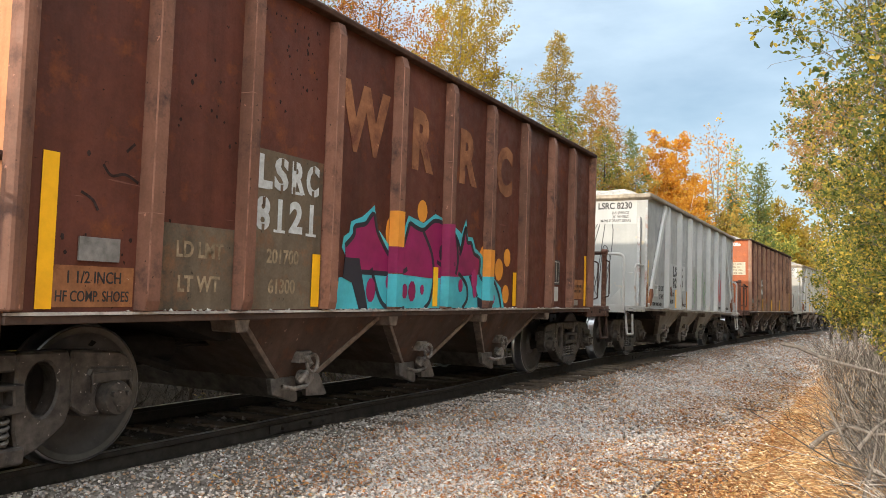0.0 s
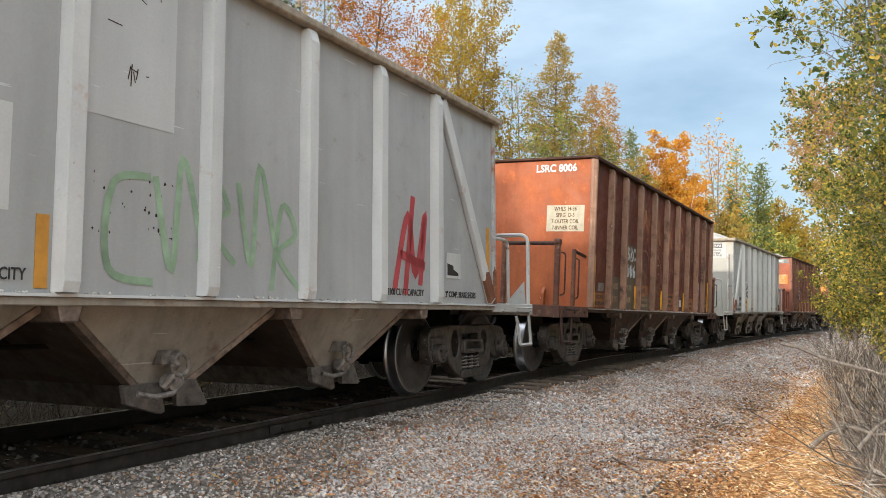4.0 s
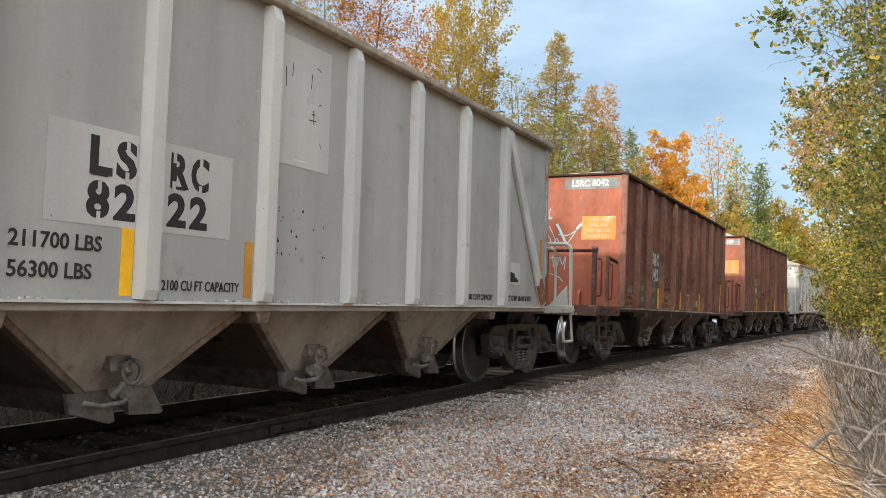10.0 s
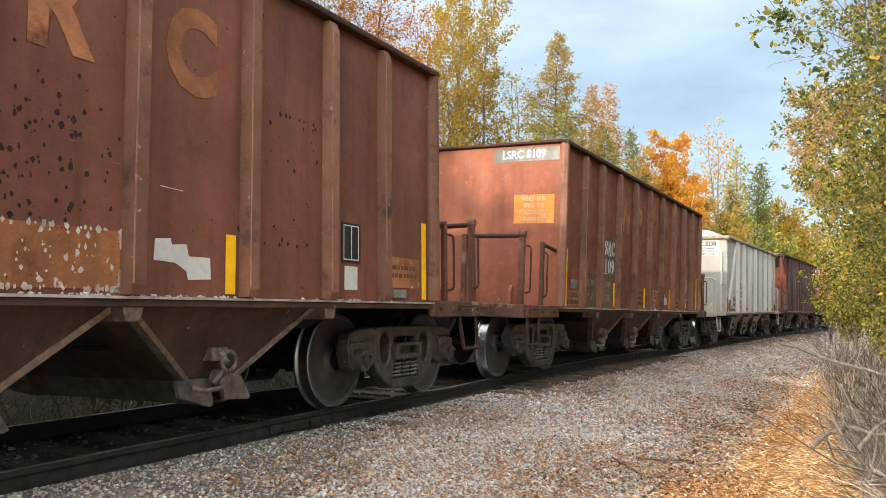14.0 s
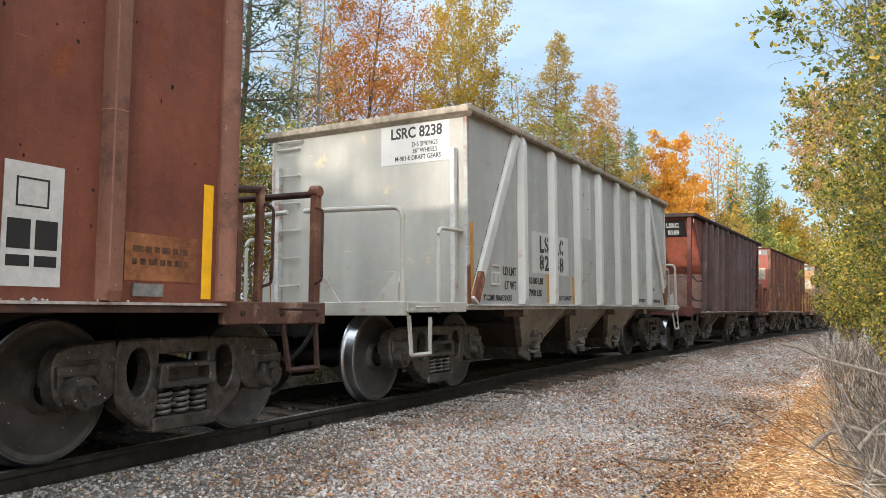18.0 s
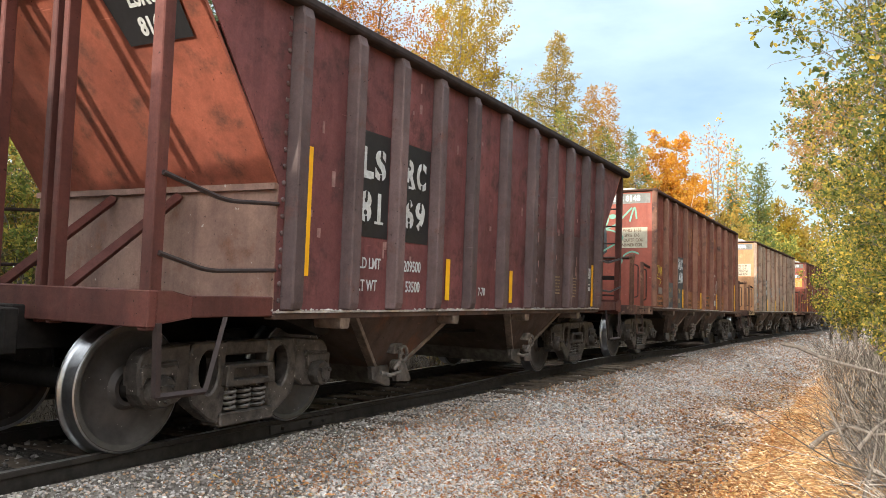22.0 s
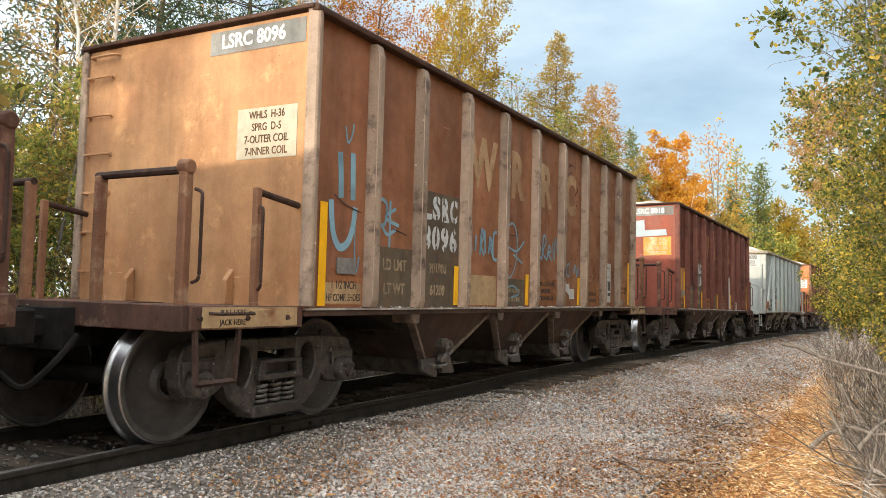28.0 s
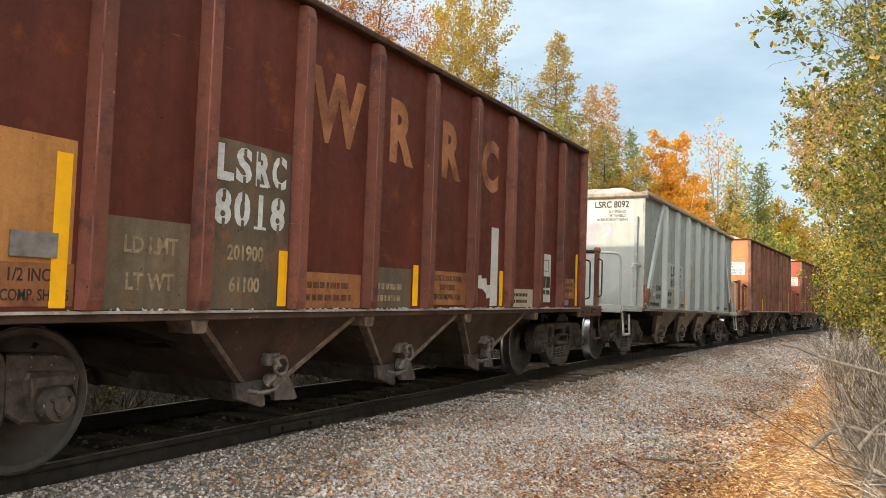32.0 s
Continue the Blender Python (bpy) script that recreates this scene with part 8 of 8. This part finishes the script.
LEAF_FADED = leaf_mat("faded pinkish-orange leaves", (0.28, 0.16, 0.065), (0.38, 0.23, 0.085), (0.45, 0.285, 0.11), (0.43, 0.31, 0.12))


def boughs(rng, a, d, reach, kind, per):
    """Side shoots of limbs from a along d: roots, tips and lengths."""
    n = len(a)
    k = np.repeat(np.arange(n), per)
    q = np.tile((np.arange(per) + 0.5) / per, n) * 0.82 + 0.18 + rng.uniform(-0.06, 0.06, n * per)
    root = a[k] + d[k] * (reach[k] * q)[:, None]
    side = rng.normal(0, 1, (n * per, 3))
    side -= d[k] * np.sum(side * d[k], 1)[:, None]
    if kind in ("cone", "pine"):
        side[:, 2] *= 0.25
    side /= np.linalg.norm(side, axis=1)[:, None] + 1e-9
    way = d[k] * 0.75 + side * 0.85
    way[:, 2] += {"cone": -0.05, "pine": 0.12}.get(kind, 0.22)
    way /= np.linalg.norm(way, axis=1)[:, None]
    ln = reach[k] * (0.52 - 0.32 * q) * rng.uniform(0.6, 1.25, n * per)
    return root, way, ln


def blades(rng, at, way, size, narrow, near):
    """Leaves folded along the midrib."""
    n = len(at)
    x = way + rng.normal(0, 0.75, (n, 3))
    x /= np.linalg.norm(x, axis=1)[:, None] + 1e-9
    y = np.cross(x, rng.normal(0, 1, (n, 3)))
    y /= np.linalg.norm(y, axis=1)[:, None] + 1e-9
    z = np.cross(x, y)
    w = narrow
    base = np.array([(0, 0, 0), (0.32, -w, 0.07), (0.72, -0.72 * w, 0.06), (1.0, 0, -0.05), (0.72, 0.72 * w, 0.06), (0.32, w, 0.07)])
    R = np.stack([x, y, z], 2)
    if not near:
        base = np.array([(0, 0, 0), (0.45, -w, 0.1), (1.0, 0, 0), (0.45, w, 0.1)])
        v = np.einsum("nij,kj->nki", R, base) * size[:, None, None] + at[:, None, :]
        return v.reshape(-1, 3), (np.array([0, 1, 2, 3])[None] + 4 * np.arange(n)[:, None]).ravel()
    v = np.einsum("nij,kj->nki", R, base) * size[:, None, None] + at[:, None, :]
    f = (np.array([0, 1, 2, 3, 0, 3, 4, 5])[None] + 6 * np.arange(n)[:, None]).ravel()
    return v.reshape(-1, 3), f


def tree(x, y, h, spread, leaves, count, kind="round", low=0.25, bark=None, size=0.12, seed=1, label="", category="tree", r0=None, n=None, name="tree", stems=1, z=None, near=False, thin=1.0):
    """Trunk or several stems, limbs, twigs and shoots; the leaves sit on the shoots."""
    rng = np.random.RandomState(seed)
    z0 = -0.62 if z is None else z
    n = n or int((28 + h * 2.6) * (1.7 if kind == "cone" else 1.0))
    r0 = r0 or 0.008 * h + 0.015
    wood = Shape()
    knots = 8
    roots, ways, reaches, thick = [], [], [], []
    for st in range(stems):
        lean = rng.normal(0, 0.022, 2) * h + (rng.normal(0, 0.5, 2) * spread if stems > 1 else 0)
        hs = h * (1.0 if st == 0 else rng.uniform(0.7, 0.95))
        wob = rng.normal(0, 0.005 * h, (knots + 1, 2))
        wob[0] = 0
        trunk = [Vector((lean[0] * (i / knots) ** 1.2 + wob[i, 0], lean[1] * (i / knots) ** 1.2 + wob[i, 1], hs * i / knots)) for i in range(knots + 1)]
        wood.tube(trunk, [r0 * (1 - 0.94 * i / knots) for i in range(knots + 1)], 8)
        m = n // stems
        for i in range(m):
            f = low + (0.985 - low) * ((i + rng.rand()) / m)
            if kind == "pine":
                f = low + (0.985 - low) * (round((i / m) * 9) / 9 + rng.normal(0, 0.012))
                f = min(max(f, 0.02), 0.985)
            k = min(int(f * knots), knots - 1)
            root = trunk[k].lerp(trunk[k + 1], f * knots - k)
            a = 2.4 * i + rng.uniform(-0.6, 0.6)
            g = min(max((f - low) / (1 - low), 0), 1)
            if kind == "cone":
                reach, rise = spread * (1 - g) ** 0.8 * rng.choice([0.55, 0.8, 1.0, 1.15]) + 0.12, rng.uniform(-0.15, 0.30) + 0.5 * g * g
            elif kind == "pine":
                reach, rise = spread * (1 - 0.7 * g ** 1.3) * rng.uniform(0.5, 1.15), rng.uniform(-0.05, 0.35)
            else:
                reach, rise = spread * (0.45 + 0.85 * math.sin(math.pi * min(1, 0.12 + 0.80 * g))) * rng.uniform(0.5, 1.15), rng.uniform(0.4, 1.5)
            d = Vector((math.cos(a), math.sin(a), rise)).normalized()
            rr = max(0.008, r0 * 0.36 * (1 - 0.8 * f))
            wood.tube([root, root + d * reach * 0.5, root + d * reach], [rr, rr * 0.6, rr * 0.2], 5, False)
            roots.append(root)
            ways.append(d)
            reaches.append(reach)
            thick.append(rr)
    a, d, reach = np.array([tuple(v) for v in roots]), np.array([tuple(v) for v in ways]), np.array(reaches)
    t = new(name)
    t.location = (x, y, z0)
    tagged(t, label, category, "woods along the line")
    part("trunk", wood, bark or BARK_GREY, t, "", (0, 0, 0), 0, True)
    per = 9 if near else 7
    ra, wa, la = boughs(rng, a, d, reach, kind, per)
    rb, wb, lb = boughs(rng, ra, wa, la, kind, 7)
    wide = np.maximum(0.25 * np.array(thick)[np.repeat(np.arange(len(a)), per)], 0.003 if near else 0.006)
    pick = slice(None, None, 1 if near else 2)
    v, f = sticks(rng, ra[pick], (ra + wa * la[:, None])[pick], wide[pick], 0.05)
    if near:
        v2, f2 = sticks(rng, rb[::3], (rb + wb * lb[:, None])[::3], np.full(len(rb[::3]), 0.0024), 0.05)
        v, f = np.concatenate([v, v2]), np.concatenate([f, f2 + len(v)])
    tagged(part("branchwork", from_arrays("branchwork", v, 4, f, bark or BARK_GREY), bark or BARK_GREY, t), "fine bare twigs and shoots", "", "", "stuff")
    if count:
        # every shoot carries its share; some stay bare, so that gaps open
        wgt = (rng.rand(len(rb)) ** (0.7 * thin)) * np.clip(lb, 0.05, None)
        k = rng.choice(len(rb), count, p=wgt / wgt.sum())
        q = rng.rand(count) ** 0.8
        at = rb[k] + wb[k] * (lb[k] * q * 1.05)[:, None] + rng.normal(0, 1, (count, 3)) * ((0.05 if near else 0.16 if kind != "round" else 0.40) * lb[k] + (0.12 if near else 0.35) * size)[:, None]
        v, f = blades(rng, at, wb[k], rng.uniform(0.6, 1.3, count) * size, 0.13 if kind in ("cone", "pine") else 0.30, near and x < 9)
        part("crown", from_arrays("crown", v, 4, f, leaves), leaves, t)
    return t




def woods():
    tree(10.8, 16.3, 11.7, 2.29, LEAF_SHRUB, 3909, "round", 0.2, None, 0.115, 10, "half-bare tree with brown leaves", "tree", stems=2)
    tree(12.1, 15.3, 12.7, 1.37, LEAF_FADED, 2070, "round", 0.35, BARK_BIRCH, 0.115, 17, "slender bare birch beyond the track", "tree", stems=2)
    tree(15.9, 18.2, 17.8, 4.60, LEAF_PINE, 24000, "pine", 0.22, BARK_DARK, 0.180, 24, "tall dark pine with drooping boughs", "tree")
    tree(15.9, 22.3, 16.7, 4.35, LEAF_PINE, 13000, "pine", 0.2, BARK_DARK, 0.216, 31, "tall dark pine beyond the track", "tree")
    tree(19.6, 18.1, 18.3, 3.59, LEAF_PINE, 7000, "pine", 0.2, BARK_DARK, 0.216, 38, "tall thin pine beyond the track", "tree")
    tree(21.6, 21.0, 15.2, 2.45, LEAF_LARCH, 2340, "cone", 0.15, BARK_GREY, 0.173, 45, "golden larch among pines", "tree")
    tree(26.6, 21.8, 18.7, 2.79, LEAF_LARCH, 4680, "cone", 0.2, BARK_GREY, 0.186, 52, "thin golden larch beyond the track", "tree")
    tree(22.3, 17.1, 13.4, 1.09, LEAF_OLIVE, 1150, "round", 0.3, BARK_GREY, 0.115, 59, "thin leaning bare tree", "tree", stems=2)
    tree(30.5, 20.7, 17.8, 3.01, LEAF_RUST, 25299, "round", 0.12, BARK_DARK, 0.133, 66, "rust-orange maple beyond the track", "tree", stems=2)
    tree(35.8, 21.3, 18.1, 2.59, LEAF_RUST, 14949, "round", 0.12, BARK_DARK, 0.150, 73, "rust-orange maple beyond the track", "tree", stems=2)
    tree(46.8, 25.5, 22.4, 3.11, LEAF_FADED, 2989, "round", 0.2, BARK_GREY, 0.192, 80, "nearly bare grey tree", "tree", stems=2)
    tree(38.7, 20.0, 20.3, 2.35, LEAF_YELLOW, 15000, "round", 0.1, BARK_GREY, 0.157, 87, "yellow aspen beyond the track", "tree", stems=2)
    tree(43.1, 19.7, 21.9, 2.45, LEAF_YELLOW, 20000, "round", 0.08, BARK_GREY, 0.171, 94, "yellow aspen beyond the track", "tree", stems=2)
    tree(44.3, 18.6, 16.4, 1.80, LEAF_OLIVE, 3200, "round", 0.1, BARK_GREY, 0.173, 101, "small yellow aspen beyond the track", "tree", stems=2)
    tree(56.9, 22.5, 20.2, 1.81, LEAF_FADED, 1150, "round", 0.2, BARK_GREY, 0.220, 108, "bare grey tree beyond the track", "tree", stems=2)
    tree(49.9, 18.1, 20.5, 4.55, LEAF_LARCH, 26000, "cone", 0.15, BARK_DARK, 0.25, 115, "golden larch with open boughs", "tree")
    tree(46.2, 17.5, 13.4, 2.00, LEAF_OLIVE, 6000, "round", 0.1, None, 0.178, 122, "olive and yellow young tree", "tree", stems=2)
    tree(51.2, 17.0, 14.6, 1.89, LEAF_LARCH, 8049, "round", 0.1, None, 0.194, 129, "olive and yellow young tree", "tree", stems=2)
    tree(57.2, 17.4, 18.6, 3.13, LEAF_LARCH_ORANGE, 7560, "cone", 0.12, BARK_GREY, 0.323, 136, "narrow orange larch beyond the track", "tree")
    tree(61.9, 16.9, 19.8, 3.82, LEAF_LARCH_ORANGE, 8100, "cone", 0.12, BARK_BIRCH, 0.346, 143, "narrow orange larch beyond the track", "tree")
    tree(57.1, 16.4, 15.2, 3.21, LEAF_OLIVE, 7560, "cone", 0.05, BARK_DARK, 0.321, 150, "young green pine beyond the track", "tree")
    tree(69.3, 17.0, 17.7, 3.34, LEAF_PINE_LIT, 7560, "cone", 0.05, BARK_DARK, 0.385, 157, "young green pine beyond the track", "tree")
    tree(56.5, 14.5, 12.6, 1.63, LEAF_LARCH, 6899, "round", 0.1, None, 0.210, 164, "small golden tree beyond the track", "tree", stems=2)
    tree(69.2, 15.0, 17.0, 2.10, LEAF_ORANGE, 17250, "round", 0.1, BARK_BIRCH, 0.255, 171, "orange birch beyond the track", "tree", stems=2)
    tree(76.3, 14.0, 17.7, 2.17, LEAF_ORANGE, 17250, "round", 0.1, BARK_BIRCH, 0.279, 178, "orange birch with pale stems", "tree", stems=2)
    tree(63.6, 12.7, 11.4, 2.02, LEAF_ORANGE, 9200, "round", 0.1, BARK_BIRCH, 0.234, 185, "orange birch beyond the track", "tree", stems=2)
    tree(90.6, 12.8, 22.0, 2.85, LEAF_ORANGE, 1300, "round", 0.15, BARK_GREY, 0.329, 192, "nearly bare birch beyond the track", "tree", stems=2)
    tree(102.1, 12.8, 21.9, 2.40, LEAF_OLIVE, 1300, "round", 0.15, BARK_GREY, 0.371, 199, "nearly bare tree beyond the track", "tree")
    tree(108.5, 11.5, 20.9, 4.53, LEAF_PINE_LIT, 5760, "cone", 0.08, BARK_DARK, 0.589, 206, "dark green spruce beyond the track", "tree")
    tree(92.0, 11.5, 15.4, 3.34, LEAF_PINE_LIT, 5760, "cone", 0.05, BARK_DARK, 0.501, 213, "young green pine beyond the track", "tree")
    tree(78.7, 11.7, 11.3, 2.23, LEAF_LARCH, 8049, "round", 0.1, None, 0.286, 220, "small golden tree beyond the track", "tree", stems=2)
    tree(99.1, 9.3, 12.3, 2.63, LEAF_OLIVE, 8049, "round", 0.08, None, 0.358, 227, "olive young tree beyond the track", "tree", stems=2)
    tree(117.8, 8.5, 15.8, 3.31, LEAF_YELLOW, 10350, "round", 0.08, None, 0.425, 234, "yellow young tree beyond the track", "tree", stems=2)
    tree(119.4, 6.1, 14.3, 3.35, LEAF_LARCH, 8049, "round", 0.08, None, 0.430, 241, "golden young tree beyond the track", "tree", stems=2)
    tree(6.7, 12.6, 4.9, 1.00, LEAF_OLIVE, 11000, "round", 0.02, None, 0.090, 248, "tangled shrub with sparse autumn leaves", "shrub", name="shrub", stems=3)
    tree(8.2, 13.6, 5.7, 1.11, LEAF_SHRUB, 11000, "round", 0.02, None, 0.090, 255, "tangled shrub with sparse autumn leaves", "shrub", name="shrub", stems=3)
    tree(9.5, 14.5, 5.7, 1.22, LEAF_SHRUB, 11000, "round", 0.02, None, 0.090, 262, "tangled shrub with sparse autumn leaves", "shrub", name="shrub", stems=3)
    tree(9.0, 12.6, 5.6, 1.08, LEAF_OLIVE, 11000, "round", 0.02, None, 0.090, 269, "tangled shrub with sparse autumn leaves", "shrub", name="shrub", stems=3)
    tree(10.5, 13.5, 5.6, 1.20, LEAF_SHRUB, 11000, "round", 0.02, None, 0.090, 276, "tangled shrub with sparse autumn leaves", "shrub", name="shrub", stems=3)
    tree(12.3, 14.4, 6.2, 1.32, LEAF_SHRUB, 11000, "round", 0.02, None, 0.090, 283, "tangled shrub with sparse autumn leaves", "shrub", name="shrub", stems=3)
    tree(11.9, 12.6, 5.5, 1.21, LEAF_OLIVE, 11000, "round", 0.02, None, 0.090, 290, "tangled shrub with sparse autumn leaves", "shrub", name="shrub", stems=3)
    tree(14.0, 13.4, 5.6, 1.36, LEAF_SHRUB, 11000, "round", 0.02, None, 0.090, 297, "tangled shrub with sparse autumn leaves", "shrub", name="shrub", stems=3)
    tree(16.4, 14.1, 6.3, 1.52, LEAF_SHRUB, 11000, "round", 0.02, None, 0.090, 304, "tangled shrub with sparse autumn leaves", "shrub", name="shrub", stems=3)
    tree(16.4, 12.4, 6.2, 1.44, LEAF_OLIVE, 3300, "round", 0.02, None, 0.115, 311, "tangled shrub with sparse autumn leaves", "shrub", name="shrub", stems=3)
    tree(20.0, 13.2, 7.0, 1.68, LEAF_SHRUB, 3300, "round", 0.02, None, 0.115, 318, "tangled shrub with sparse autumn leaves", "shrub", name="shrub", stems=3)
    tree(24.4, 13.9, 7.1, 1.31, LEAF_SHRUB, 3300, "round", 0.02, None, 0.115, 325, "tangled shrub with sparse autumn leaves", "shrub", name="shrub", stems=3)
    tree(25.0, 12.1, 6.5, 1.30, LEAF_OLIVE, 3300, "round", 0.02, None, 0.115, 332, "tangled shrub with sparse autumn leaves", "shrub", name="shrub", stems=3)
    tree(31.2, 12.6, 7.3, 1.57, LEAF_SHRUB, 3300, "round", 0.02, None, 0.121, 339, "tangled shrub with sparse autumn leaves", "shrub", name="shrub", stems=3)
    tree(38.4, 13.1, 7.5, 1.90, LEAF_SHRUB, 3300, "round", 0.02, None, 0.146, 346, "tangled shrub with sparse autumn leaves", "shrub", name="shrub", stems=3)
    tree(39.2, 11.2, 6.7, 1.91, LEAF_OLIVE, 3300, "round", 0.02, None, 0.147, 353, "tangled shrub with sparse autumn leaves", "shrub", name="shrub", stems=3)
    tree(49.4, 11.2, 6.8, 2.37, LEAF_SHRUB, 3300, "round", 0.02, None, 0.182, 360, "tangled shrub with sparse autumn leaves", "shrub", name="shrub", stems=3)
    tree(62.5, 10.7, 6.8, 2.96, LEAF_SHRUB, 3300, "round", 0.02, None, 0.228, 367, "tangled shrub with sparse autumn leaves", "shrub", name="shrub", stems=3)
    tree(67.0, 8.4, 6.2, 3.15, LEAF_OLIVE, 3300, "round", 0.02, None, 0.243, 374, "tangled shrub with sparse autumn leaves", "shrub", name="shrub", stems=3)
    # low undergrowth, also added to stop light passing under the train
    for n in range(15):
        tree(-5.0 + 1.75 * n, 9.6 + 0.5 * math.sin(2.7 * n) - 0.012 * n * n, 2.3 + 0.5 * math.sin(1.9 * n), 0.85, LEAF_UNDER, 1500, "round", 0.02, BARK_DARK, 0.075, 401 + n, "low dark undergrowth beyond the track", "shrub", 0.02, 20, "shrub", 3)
    # the near side, beyond the path: leafy bushes in the sun, one leaning in overhead
    for n, (x, y, h, spread, leaf, count, size) in enumerate((
            (11.5, -1.55, 4.2, 1.25, LEAF_BUSH, 20000, 0.056), (14.0, -1.2, 4.6, 1.35, LEAF_BUSH, 22000, 0.058), (17.5, -1.0, 5.2, 1.5, LEAF_BUSH, 24000, 0.062),
            (22.0, -0.8, 4.8, 1.6, LEAF_BUSH, 20000, 0.085), (28.0, -0.9, 5.0, 1.8, LEAF_BUSH, 18000, 0.10), (35.0, -1.4, 5.0, 2.0, LEAF_YELLOW, 12000, 0.13))):
        tree(x, y, h, spread, leaf, count, "round", 0.10, BARK_GREY, size, 501 + n, "leafy bush turning from green to yellow", "bush", 0.035, 56, "bush", 3, None, n < 4)
    tree(9.8, -1.3, 6.6, 1.6, LEAF_GREEN, 42000, "round", 0.25, BARK_GREY, 0.050, 521, "young tree with green and yellow leaves", "tree", 0.05, 80, "tree", 2, None, True)
    tree(12.6, -1.25, 7.6, 1.7, LEAF_BUSH, 27000, "round", 0.2, BARK_GREY, 0.058, 525, "young tree with green and yellow leaves", "tree", 0.05, 76, "tree", 2, None, True)
    tree(8.5, -2.1, 6.6, 1.6, LEAF_GREEN, 26000, "round", 0.30, BARK_GREY, 0.054, 526, "young tree with dark green leaves", "tree", 0.05, 70, "tree", 2, None, True)
    tree(6.6, -1.75, 5.4, 1.6, LEAF_GREEN, 15000, "round", 0.40, BARK_GREY, 0.055, 522, "young tree leaning over the path", "tree", 0.045, 50, "tree", 2, None, True)
    tree(40.0, 0.9, 11.6, 2.0, LEAF_FADED, 9000, "round", 0.5, BARK_GREY, 0.16, 523, "faded orange tree beyond the bushes", "tree", 0.08, 34, "tree")
    tree(36.0, -0.1, 4.6, 1.6, LEAF_BUSH, 14000, "round", 0.05, BARK_GREY, 0.115, 527, "yellow bush beyond the brush", "bush", 0.05, 44, "bush", 3)
    tree(48.0, -3.0, 7.0, 2.6, LEAF_YELLOW, 14000, "round", 0.1, BARK_GREY, 0.18, 524, "yellow tree beyond the bushes", "tree", 0.08, 34, "tree")
    tree(13.0, -0.95, 8.0, 1.45, LEAF_BUSH, 30000, "round", 0.28, BARK_GREY, 0.056, 531, "young tree with olive and yellow leaves", "tree", 0.05, 80, "tree", 2, None, True)
    # woods added out of view, behind camera and bushes, to hold back sky light
    for n in range(13):
        tree(-33.0 + 6.5 * n, -10.5 - 1.6 * math.sin(2.1 * n), 9.5 + 1.5 * math.sin(1.3 * n), 3.1, (LEAF_OLIVE, LEAF_YELLOW, LEAF_SHRUB)[n % 3], 3200, "round", 0.06, BARK_GREY, 0.42, 561 + n, "leafy tree on the bank beside the path", "tree", None, 40, "tree", 2)
    # thicket carried on out of view ahead of the train, added to block sun
    for n in range(11):
        tree(5.0 - 3.0 * n, 11.2 + 1.6 * math.sin(2.3 * n), 8.6 + 0.8 * math.sin(1.7 * n), 2.0, LEAF_SHRUB, 5000, "round", 0.02, BARK_GREY, 0.20, 541 + n, "tangled shrub with sparse autumn leaves", "shrub", None, 26, "shrub", 3)


ground()
far_ground()
woods()
train()
track()
ballast()
litter()
brush()
motions()
